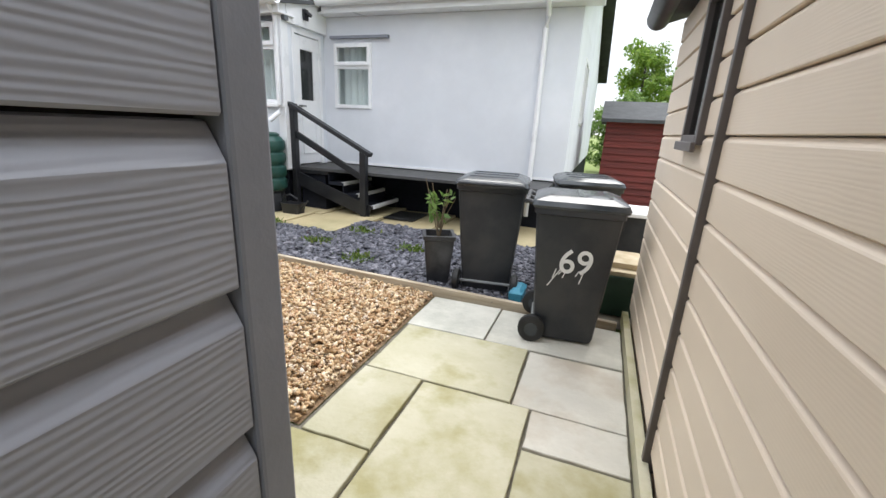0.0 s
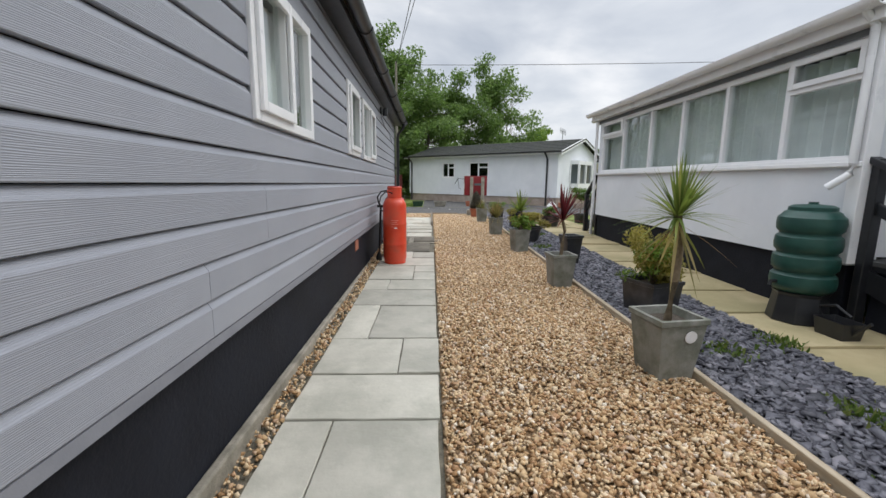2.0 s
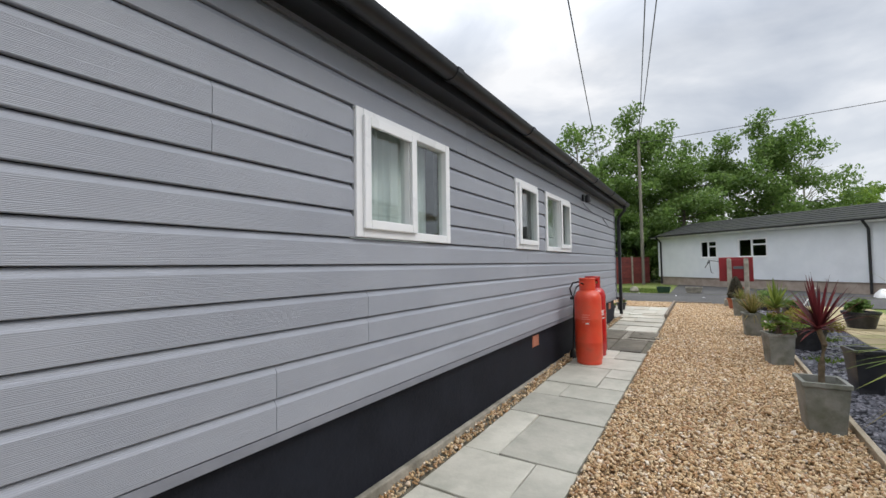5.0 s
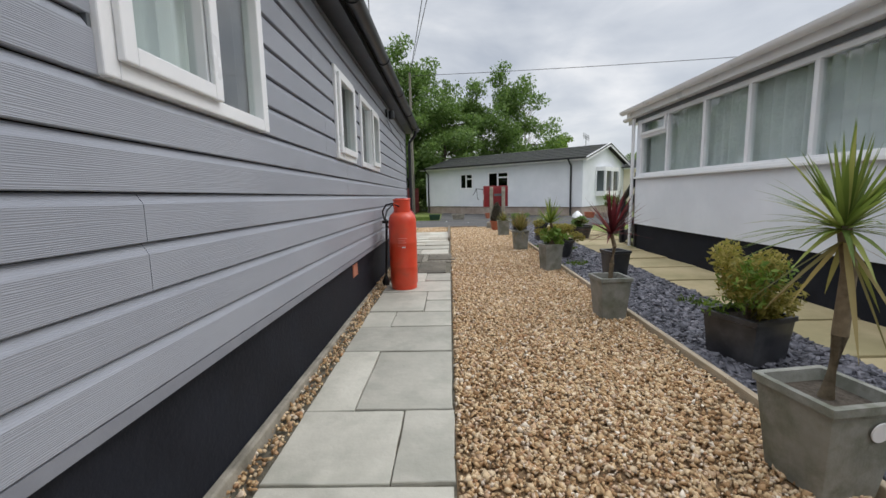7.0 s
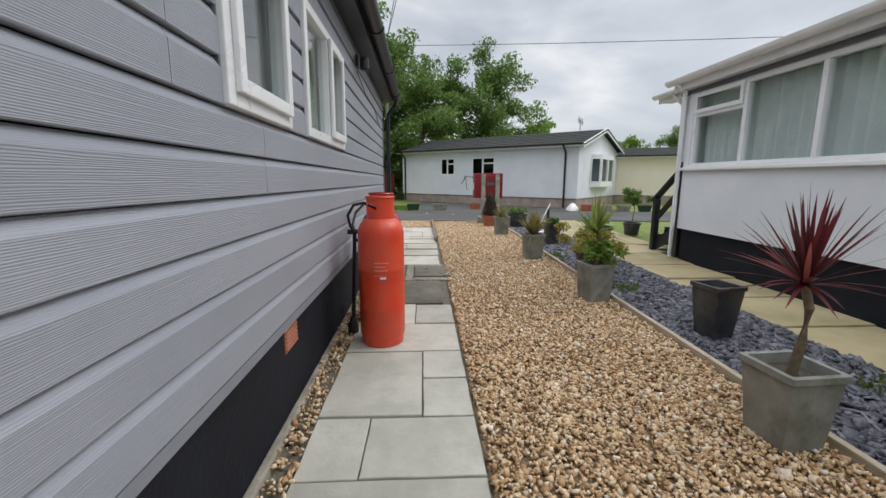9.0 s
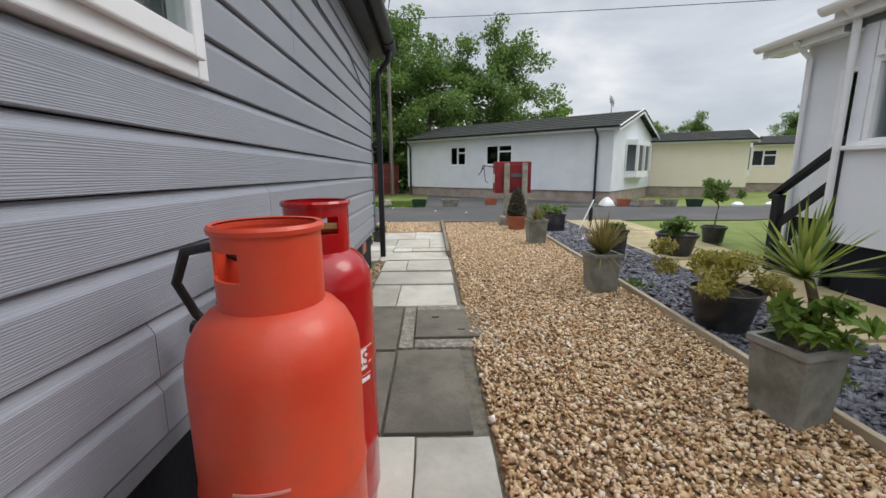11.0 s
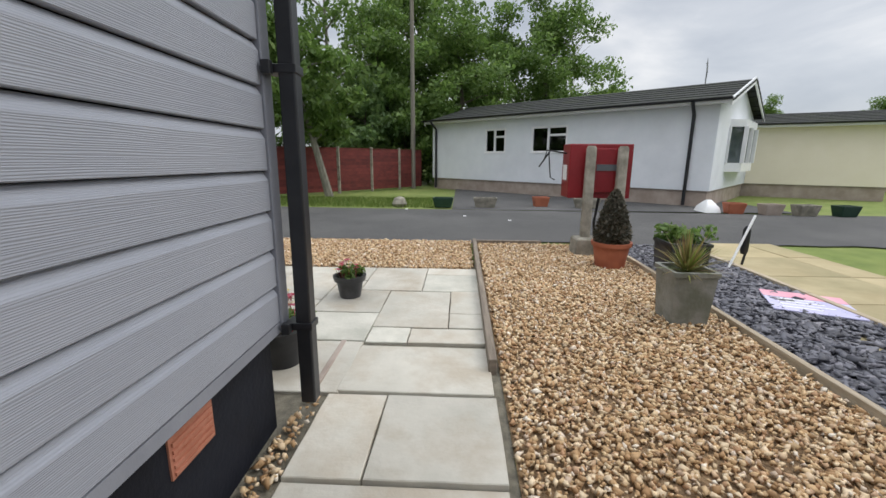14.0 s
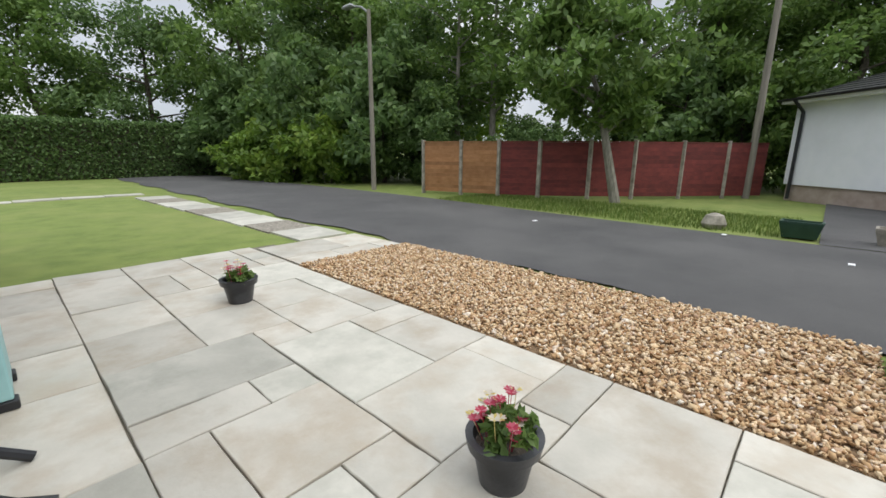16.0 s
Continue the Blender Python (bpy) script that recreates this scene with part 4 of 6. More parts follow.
nb = far_home("park_home_far", "white park home with dark tiled roof across the road", (-28.2, -0.1, 0.11), 49.2, 10.2, 5.5, "white_render", "stone_plinth", 2.62, 3.5,
              ((2.75, 3.7, 1.42, 2.3, (3.2,)), (4.75, 6.1, 1.42, 2.3, (5.4,))), pipes=(0.25, 9.64))
ae = thing("tv_aerial", "thin metal television aerial on a mast", "aerial", at=(-24.2, 8.6, 3.2))
a_s = Shape().tube([(0, 0, -0.3), (0, 0, 0.95)], 0.02, 6).tube([(-0.7, 0.4, 0.9), (0.6, -0.35, 0.9)], 0.015, 5)
for k in range(9):
    c = -0.65 + 0.15 * k
    a_s.tube([(c, -c * 0.57 - 0.0, 0.75), (c, -c * 0.57, 1.05)], 0.008, 4)
a_s.ob("mast", "lamp_steel", ae)
cr = far_home("park_home_cream", "cream park home with dark roof across the road", (-26.9, 9.3, 0.11), 61.0, 6.0, 5.0, "cream_render", "stone_plinth", 2.35, 2.95,
              ((0.5, 1.3, 1.5, 2.2, (0.9,)),), bay=True)
cr2 = far_home("park_home_cream_far", "further cream park home with dark roof", (-29.5, 17.6, 0.11), 61.0, 4.6, 5.0, "cream_render", "stone_plinth", 2.4, 3.0, ((1.0, 2.2, 1.3, 2.2, (1.6,)),), bay=False)
far_home("park_home_distant", "distant white park home", (-44, 44, 0.11), 60.0, 10.0, 5.0, "white_render", "stone_plinth", 2.6, 3.3, ((2.0, 3.2, 1.3, 2.2, (2.6,)), (6.0, 7.2, 1.3, 2.2, (6.6,))), bay=False)


# ---- paving ----
def pave(name, label, x0, x1, y0, y1, seed, material, parent_kind="structure", unit=0.305, gap=0.012, up=0.0, skip=None, alt=None):
    """Random-sized flagstones on a module, each one an object under the paving."""
    rng = random.Random(seed)
    p = thing(name, label, "paving", kind=parent_kind)
    nx, ny = int(round(abs(x1 - x0) / unit)), int(round((y1 - y0) / unit))
    ux, uy = abs(x1 - x0) / nx, (y1 - y0) / ny
    used, cache = set(), {}
    for i in range(nx):
        for j in range(ny):
            if (i, j) in used:
                continue
            opts = [(3, 2), (2, 3), (2, 2), (3, 3), (2, 1), (1, 2), (1, 1), (3, 1), (1, 3)]
            wts = [5, 4, 4, 3, 1.5, 1.5, 0.3, 0.1, 0.1]
            cand = [(o, w) for o, w in zip(opts, wts) if i + o[0] <= nx and j + o[1] <= ny and not any((i + a, j + b) in used for a in range(o[0]) for b in range(o[1]))]
            o = rng.choices([c[0] for c in cand], [c[1] for c in cand])[0]
            for a in range(o[0]):
                for b in range(o[1]):
                    used.add((i + a, j + b))
            cx, cy = max(x0, x1) - (i + o[0] / 2) * ux, y0 + (j + o[1] / 2) * uy
            if skip and skip(cx, cy):
                continue
            slab(p, cx, cy, o[0] * ux - gap, o[1] * uy - gap, material if not (alt and rng.random() < 0.3) else alt, rng, up)
    return p


SLABS = {}


def slab(p, cx, cy, w, d, material, rng, up=0.0, th=0.04):
    key = (round(w, 2), round(d, 2), material)
    if key not in SLABS:
        s = Shape()
        e = 0.004
        r = random.Random(str(key))
        per = []
        for (ax, ay), (bx, by) in (((-1, -1), (1, -1)), ((1, -1), (1, 1)), ((1, 1), (-1, 1)), ((-1, 1), (-1, -1))):
            for k in range(4):
                q = k / 4
                j = 0 if k == 0 else r.uniform(-0.004, 0.003)
                x, y = ax + (bx - ax) * q, ay + (by - ay) * q
                per.append((x * (w / 2 + j), y * (d / 2 + j)))
        s.rings([[(x, y, -th) for x, y in per], [(x, y, -e) for x, y in per], [(x * (1 - 2 * e / w), y * (1 - 2 * e / d), 0) for x, y in per]])
        SLABS[key] = s.mesh("slab", material)
    o = new("slab", SLABS[key])
    o.parent = p
    tilt = math.degrees(math.atan2(gz(cx + 0.3) - gz(cx - 0.3), 0.6))
    o.matrix_basis = pose(cx, cy, gz(cx) + up + rng.uniform(-0.003, 0.003), rng.uniform(-0.25, 0.25), -tilt + rng.uniform(-0.25, 0.25), rng.choice((0, 180)) if True else 0)
    return o


# path along the grey home: rows across the path, from its east end
path = thing("path", "pale grey-green sandstone flag path along the grey home", "paving", kind="structure")
prng = random.Random(5)
ROWS_P = [(-3.02, -3.60, (0.92,)), (-3.60, -4.24, (0.62, 0.31)), (-4.24, -5.19, (0.31, 0.61)),
          (-5.19, -5.81, (0.92,)), (-5.81, -6.31, (0.31, 0.61)), (-6.31, -7.22, (0.61, "split")), (-7.22, -7.83, (0.92,)), (-7.83, -8.42, (0.54, 0.38))]
for a, b, c, d in ((-2.41, -3.02, 0.43, 0.72), (-2.41, -3.02, 0.72, 1.34), (-1.42, -2.41, 0.43, 1.03), (-2.09, -2.41, 1.03, 1.34), (-1.42, -2.09, 1.03, 1.34)):
    slab(path, (a + b) / 2, (c + d) / 2, a - b - 0.009, d - c - 0.009, "pale_slab", prng)
for a, b, ws in ROWS_P:
    y = 0.43
    for w in ws:
        if w == "split":
            m = (a + b) / 2
            slab(path, (a + m) / 2, y + 0.155, a - m - 0.012, 0.31 - 0.012, "pale_slab", prng)
            slab(path, (m + b) / 2, y + 0.155, m - b - 0.012, 0.31 - 0.012, "pale_slab", prng)
        else:
            slab(path, (a + b) / 2, y + w / 2, a - b - 0.009, w - 0.009, "pale_slab", prng)
            y += w
for a, b, ws in ((-10.37, -11.14, (0.31, 0.60)), (-11.14, -11.73, (0.92,)), (-11.73, -12.35, (0.33, 0.59)), (-12.35, -12.93, (0.87,))):
    y = 0.40 if a > -12 else 0.44
    for w in ws:
        slab(path, (a + b) / 2, y + w / 2, a - b - 0.009, w - 0.009, "buff_slab", prng)
        y += w
oldp = thing("old_paving", "stained grey-brown old concrete slabs and inspection cover", "paving", kind="structure")
for a, b, c, d, m in ((-8.44, -9.40, 0.36, 0.79, "old_concrete"), (-9.41, -10.40, 0.36, 0.79, "old_concrete"), (-8.44, -9.42, 0.80, 1.27, "old_concrete"),
                      (-9.44, -10.40, 0.80, 0.915, "lichen_concrete"), (-9.44, -9.60, 0.92, 1.60, "lichen_concrete"), (-10.26, -10.40, 0.92, 1.60, "lichen_concrete"), (-9.61, -10.25, 1.50, 1.60, "old_concrete")):
    slab(oldp, (a + b) / 2, (c + d) / 2, a - b - 0.008, d - c - 0.008, m, prng, 0.004)
mh = slab(oldp, -9.93, 1.207, 0.64, 0.57, "old_concrete", prng, 0.010)
for kx_, ky_ in ((-10.05, 1.09), (-9.75, 1.30)):
    Shape().box(kx_ - 0.01, kx_ + 0.01, ky_ - 0.03, ky_ + 0.03, gz(-10) + 0.008, gz(-10) + 0.0165).ob("key_slot", "rubber", oldp)
blk = Shape().box(-10.44, -9.97, 0.30, 0.41, gz(-10) + 0.0, gz(-10) + 0.10)
tagged(blk.ob("concrete_block", "post_concrete", bevel=0.015), "loose grey concrete block against the plinth", "block")
blk2 = Shape().box(-9.955, -9.87, 0.30, 0.40, gz(-10) + 0.004, gz(-10) + 0.07)
tagged(blk2.ob("brick", "vent_brick", bevel=0.008), "loose red brick on the old slabs", "brick")
cross = thing("cross_path", "yellow-green stained sandstone flags between bins and gravel", "paving", kind="structure")
for a, b, c, d, m in ((-0.59, -1.20, 2.57, 3.15, "pale_slab"), (0.33, -0.59, 2.57, 3.15, "pale_slab"), (-0.27, -1.18, 1.95, 2.57, "mossy_slab"), (0.33, -0.27, 1.95, 2.57, "buff_slab"), (-0.79, -1.18, 1.34, 1.95, "mossy_slab"),
                      (-0.16, -0.79, 1.04, 1.95, "mossy_slab"), (0.33, -0.16, 1.65, 1.95, "buff_slab"), (0.33, -0.16, 1.04, 1.65, "mossy_slab"), (-0.79, -1.42, 0.73, 1.34, "mossy_slab"), (0.33, -0.79, 0.73, 1.04, "mossy_slab"), (-0.16, -1.42, 0.43, 0.73, "pale_slab"), (0.33, -0.16, 0.43, 0.73, "mossy_slab")):
    slab(cross, (a + b) / 2, (c + d) / 2, a - b - 0.014, d - c - 0.014, m, prng)
pave("gap_path", "stained sandstone flags in the gap between buildings", -0.26, 0.33, -3.2, 0.42, 4, "mossy_slab", unit=0.30)
patio = thing("patio", "pale buff sandstone patio flags in front of the grey home", "paving", kind="structure")
GI = [-12.34, -12.65, -12.96, -13.21, -13.50, -13.78, -14.06, -14.36, -14.61, -14.87]
GYJ = [1.31, 1.03, 0.755, 0.46, 0.17, -0.11, -0.405, -0.70, -1.01, -1.30, -1.60, -1.91, -2.22, -2.55, -2.88, -3.22, -3.55, -3.88, -4.22, -4.57]
KNOWN = [(6, 9, 2, 4), (6, 8, 0, 2), (8, 9, 0, 2), (3, 6, 1, 3), (4, 6, 0, 1), (3, 4, 0, 1), (2, 3, 2, 3), (2, 3, 0, 2), (4, 6, 3, 5), (2, 4, 3, 6), (4, 5, 5, 6), (5, 8, 5, 7), (8, 9, 5, 7), (7, 9, 4, 5), (6, 7, 4, 5), (3, 5, 6, 8), (2, 3, 6, 8), (4, 5, 8, 9), (2, 4, 8, 9), (2, 5, 9, 11), (5, 7, 7, 10),
         (7, 9, 7, 9), (7, 9, 9, 10), (5, 6, 10, 11), (6, 8, 10, 12), (8, 9, 10, 12), (2, 4, 11, 13), (4, 6, 11, 13), (0, 2, 3, 5), (0, 2, 5, 8), (0, 2, 8, 11), (0, 2, 11, 13), (6, 8, 12, 14), (4, 6, 13, 15), (2, 4, 13, 15), (0, 2, 13, 16)]
taken = set()
frng = random.Random(12)


def flag(i0, i1, j0, j1):
    taken.update((i, j) for i in range(i0, i1) for j in range(j0, j1))
    a, b, c, d = GI[i0], GI[i1], GYJ[j0], GYJ[j1]
    slab(patio, (a + b) / 2, (c + d) / 2, a - b - 0.007, c - d - 0.007, "buff_slab" if frng.random() < 0.88 else "pale_slab", frng)


for q in KNOWN:
    flag(*q)
taken.update((i, j) for i in (0, 1) for j in range(3))
for j in range(19):
    for i in range(9):
        if (i, j) in taken:
            continue
        opts = [(w, h) for w, h in ((3, 2), (2, 3), (2, 2), (3, 3), (2, 1), (1, 2), (1, 1)) if i + w <= 9 and j + h <= 19 and not any((i + a, j + b) in taken for a in range(w) for b in range(h))]
        w, h = opts[0] if frng.random() < 0.35 else frng.choice(opts[:4])
        flag(i, i + w, j, j + h)
pave("patio_strip", "pale flags beside the lawn", -16.4, -14.9, -4.4, -3.32, 8, "buff_slab", unit=0.33)
stepw = Shape().box(-13.08, -12.30, 0.30, 0.335, gz(-12.6) - 0.05, gz(-12.6) + 0.012)
tagged(stepw.ob("brick_edge", "stone_plinth", bevel=0.005), "low red brick edge beside the patio", "edging", kind="structure")

yp = thing("yellow_path", "worn yellow concrete paving along the white home", "paving", kind="structure")
yrng = random.Random(3)
x = -3.12
while x > -16.4:
    w = 0.9
    slab(yp, x - w / 2, 4.86, w - 0.008, 0.98, "yellow_paving", yrng, 0.0)
    if x - w < SX0 - 1.3:
        slab(yp, x - w / 2, 5.56, w - 0.008, 0.40, "yellow_paving", yrng, 0.0)
    x -= w
x = -0.3
while x > -4.4:
    slab(yp, x - 0.45, 5.75, 0.892, 1.16, "yellow_paving", yrng, 0.0)
    x -= 0.9
slab(yp, -12.8, 4.28 - 0.25, 0.9, 0.55, "yellow_paving", yrng, 0.006)
slab(yp, -0.3, 4.1, 0.9, 1.7, "mossy_slab", yrng, -0.004)
sheet("yard", -0.25, 1.6, 3.23, 8.5, -0.012, "old_concrete", "stained concrete yard behind the outbuilding", "concrete")
lawnp = thing("stepping_slabs", "row of worn stone slabs set in the lawn", "paving", kind="structure")
for k in range(9):
    slab(lawnp, -15.95 + 0.04 * k, -4.98 - 0.92 * k, 0.78, 0.90, "lichen_concrete" if k % 3 == 1 else "pale_slab", yrng, -0.008)
for k in range(8):
    slab(lawnp, -15.2 + 0.9 * k, -13.9, 0.88, 0.5, "pale_slab", yrng, -0.008)


# ---- plants and pots ----
def leaf_cloud(rng, n, centres, spread, size, long=1.6, tilt=1.2):
    """n leaves round the given centres."""
    c = centres[rng.integers(0, len(centres), n)]
    d = rng.normal(0, 1, (n, 3))
    d = d / np.linalg.norm(d, axis=1, keepdims=True) * (rng.uniform(0, 1, (n, 1)) ** 0.4)
    p = c + d * np.asarray(spread)
    base = np.array([(0, -1, 0), (0.55, -0.1, 0.12), (0, 1, 0), (-0.55, -0.1, 0.12)])
    s = size * rng.uniform(0.6, 1.35, (n, 1)) * np.array([[1.0, long * 0.7, 1.0]])
    return scatter(base, np.array([(0, 1, 2, 3)]), p, s, rand_rot(n, rng, tilt), 0.06, int(rng.integers(1, 9999)))


def tree_mesh(seed, height, crown, lean=0.0, n=5000, leaf=0.16, trunk=0.2, base=0.3, sparse=0.6):
    """Trunk with limbs, and the leaves' arrays, round the origin."""
    rng = np.random.default_rng(seed)
    s = Shape()
    top = Vector((lean * height * 0.3, 0, height * 0.8))
    pts = [Vector((0, 0, -0.2)), Vector((lean * 0.5, rng.normal(0, 0.05), height * 0.25)), Vector((lean * height * 0.15, rng.normal(0, 0.2), height * 0.5)), top]
    s.tube(pts, trunk, 8, trunk * 0.25)
    cs_ = []
    for k in range(16):
        q = base + (0.98 - base) * (k + 0.5) / 16
        z = height * q
        a = k * 2.4 + rng.uniform(-0.4, 0.4)
        r = crown * (math.sin(math.pi * min(1, (q - base) / (1 - base) * 0.8 + 0.18)) ** 0.7) * rng.uniform(0.55, 1.05)
        o = Vector((lean * height * 0.3 * q, 0, z * 0.88))
        e = o + Vector((r * math.cos(a), r * math.sin(a), 0.12 * height * rng.uniform(0.2, 1)))
        s.tube([o, (o + e) / 2 + Vector((0, 0, 0.15)), e], trunk * 0.3, 5, trunk * 0.06)
        for q2 in (0.45, 0.75, 1.0):
            p = o + (e - o) * q2
            for _ in range(2):
                cs_.append([p.x + rng.normal(0, crown * 0.13), p.y + rng.normal(0, crown * 0.13), p.z + rng.normal(0, crown * 0.12)])
    cs_ = np.array(cs_)
    v, f = leaf_cloud(rng, n, cs_, (crown * 0.24, crown * 0.24, crown * 0.19), leaf)
    return s, v, f


TREES = {}


def tree(kind, at, turn=0.0, scale=1.0):
    spec = {"broad": ("leaf_mid", "bark", dict(seed=3, height=10, crown=3.4, n=17000, leaf=0.105, trunk=0.22, base=0.12)),
            "dark": ("leaf_dark", "bark", dict(seed=8, height=9, crown=3.2, n=12500, leaf=0.105, trunk=0.2, base=0.12)),
            "bush": ("leaf_mid", "bark", dict(seed=14, height=4.5, crown=2.3, n=7000, leaf=0.12, trunk=0.1, base=0.03)),
            "dark_bush": ("leaf_dark", "bark", dict(seed=15, height=5, crown=2.4, n=8000, leaf=0.13, trunk=0.1, base=0.02)),
            "laurel": ("leaf_light", "bark", dict(seed=19, height=2.6, crown=1.7, n=2600, leaf=0.13, trunk=0.06, base=0.03)),
            "thin": ("leaf_mid", "bark_pale", dict(seed=23, height=11, crown=2.6, n=3000, leaf=0.13, trunk=0.16, base=0.3)),
            "light": ("leaf_light", "bark", dict(seed=29, height=8, crown=2.4, n=6500, leaf=0.13, trunk=0.15, base=0.15)),
            "leaning": ("leaf_mid", "bark_pale", dict(seed=31, height=6.0, crown=2.1, lean=-0.9, n=6500, leaf=0.12, trunk=0.17, base=0.35)),
            "bare": ("leaf_mid", "bark_pale", dict(seed=37, height=9, crown=2.2, n=60, leaf=0.1, trunk=0.14, base=0.25))}[kind]
    words = {"broad": "tall broad-leaved green tree", "dark": "dark green dense woodland tree", "bush": "leafy green shrub at the wood's edge", "dark_bush": "dense dark green shrub under the trees", "laurel": "yellow-green laurel bush at the wood's edge",
             "thin": "slender pale-barked tree with sparse leaves", "light": "light green spring tree", "leaning": "small green tree with leaning pale trunk", "bare": "bare pale winter-looking tree"}[kind]
    m = pose(*at, 0, 0, turn)
    if kind in TREES:
        t = copy_thing(TREES[kind], m)
    else:
        t = thing("tree" if "bush" not in kind and kind != "laurel" else "bush", words, "tree" if "bush" not in kind and kind != "laurel" else "bush", group="trees round the estate", at=at, turn=turn)
        s, v, f = tree_mesh(**spec[2])
        if kind == "bare":
            rng = np.random.default_rng(2)
            for k in range(120):
                a, z, r = rng.uniform(0, 6.3), rng.uniform(3, 9), rng.uniform(0.5, 2.2)
                s.tube([(0.3 * math.cos(a), 0.3 * math.sin(a), z), (r * math.cos(a), r * math.sin(a), z + rng.uniform(0.3, 1.6))], 0.025, 3, 0.006)
        s.ob("trunk", spec[1], t)
        lf = new("foliage", raw_mesh("foliage", v, f, spec[0]))
        lf.parent = t
        tagged(lf, kind="stuff")
        TREES[kind] = t
    t.scale = (scale, scale, scale * (0.95 + 0.1 * math.sin(at[0])))
    return t


WOOD = [("broad", -36, -1.5, 1.22), ("broad", -38.5, 3.5, 1.15), ("broad", -33.5, -3.5, 1.0), ("broad", -33, 0.8, 1.0), ("broad", -37, 6.5, 1.1), ("thin", -30, -5, 1.0), ("thin", -28.5, -7.5, 1.0), ("thin", -27.0, -9.6, 1.05), ("thin", -26.2, -10.8, 0.9),
        ("thin", -28, -12.4, 1.1), ("dark", -28, -14.5, 1.0), ("broad", -26, -17.5, 1.2), ("dark", -25.5, -21, 1.3), ("broad", -23, -25, 1.25), ("dark", -19.5, -28, 1.2), ("broad", -15, -30, 1.2), ("dark", -10, -31, 1.2), ("light", -33, -15, 1.2), ("broad", -29, -21, 1.3),
        ("dark_bush", -30.8, -3.4, 1.0), ("dark_bush", -28.6, -5.5, 0.6), ("dark_bush", -27, -8, 0.6), ("dark_bush", -25, -11, 0.75), ("dark_bush", -24.2, -13.2, 1.1), ("bush", -24.0, -15.4, 1.1), ("dark_bush", -23.2, -17.0, 1.15), ("bush", -22.5, -19.0, 1.0), ("dark_bush", -22, -21.5, 1.1), ("dark_bush", -26, -6.8, 0.5),
        ("bush", -31.0, -1.6, 1.0), ("laurel", -22.2, -14.2, 1.0), ("laurel", -21.6, -16.2, 1.1), ("laurel", -20.8, -18.0, 1.0), ("leaning", -23.9, -3.2, 0.85),
        ("bare", -44, 9, 1.1), ("light", -47, 13, 1.0), ("light", -50, 24, 0.8), ("bush", -46, 20, 1.2), ("broad", -58, 34, 0.9), ("broad", -60, 48, 0.9), ("broad", -55, 60, 0.8),
        ("light", 1.4, 24, 0.72), ("light", 3.4, 26, 0.7), ("bush", 3.0, 15, 0.7), ("bush", 0.6, 18, 0.6), ("broad", 9, 24, 0.9), ("bush", 5.0, 19, 1.0)]
for i, (k, x, y, sc) in enumerate(WOOD):
    tree(k, (x, y, 0.08), 133.0 if k == "leaning" else i * 77.0, sc)
hd = np.random.default_rng(4)
n = 26000
hp = np.stack([hd.uniform(-24, -8, n), np.zeros(n), hd.uniform(0.1, 2.6, n)], 1)
side = hd.uniform(0, 1, n)
hp[:, 1] = np.where(side < 0.75, -23.2 + hd.normal(0, 0.07, n), -23.2 - hd.uniform(0, 1.2, n))
hp[:, 2] = np.where(side < 0.75, hp[:, 2], 2.6 + hd.normal(0, 0.04, n))
v, f = scatter(np.array([(0, -1, 0), (0.6, 0, 0.1), (0, 1, 0), (-0.6, 0, 0.1)]), np.array([(0, 1, 2, 3)]), hp, np.full((n, 3), 0.075), rand_rot(n, hd, 1.2), 0.1, 5)
hedge = thing("hedge", "long clipped dark green hedge beside the lawn", "hedge")
hl = new("foliage", raw_mesh("foliage", v, f, "leaf_dark"))
hl.parent = hedge
tagged(hl, kind="stuff")
# added solid block; its dark brown stands for shade behind the leaves
Shape().box(-24, -8, -24.3, -23.3, 0, 2.5).ob("core", "soil_and_shade", hedge)


def pot_square(name, label, at, top, bottom, h, material, turn=0.0, spots=False, fill="soil_and_shade"):
    p = thing(name, label, "planter", at=at, turn=turn)
    t, b = top / 2, bottom / 2
    s = Shape().squares([(b, b, 0), (t - 0.012, t - 0.012, h - 0.04), (t, t, h - 0.035), (t, t, h), (t - 0.03, t - 0.03, h), (t - 0.04, t - 0.04, h - 0.07)], round_=0.07)
    s.ob("pot", material, p, smooth=True)
    Shape().squares([(t - 0.045, t - 0.045, h - 0.09), (t - 0.04, t - 0.04, h - 0.055)], round_=0.05).ob("compost", fill, p)
    return p


def pot_round(name, label, at, r1, r0, h, material, rim=0.02):
    p = thing(name, label, "plant pot", at=at)
    Shape().lathe([(r0, 0), (r1 - 0.02, h - 0.05), (r1, h - 0.045), (r1 + rim * 0.3, h), (r1 - 0.02, h), (r1 - 0.035, h - 0.05)], 28).ob("pot", material, p, smooth=True)
    Shape().lathe([(r1 - 0.04, h - 0.08), (r1 - 0.03, h - 0.04)], 20).ob("compost", "soil_and_shade", p)
    return p


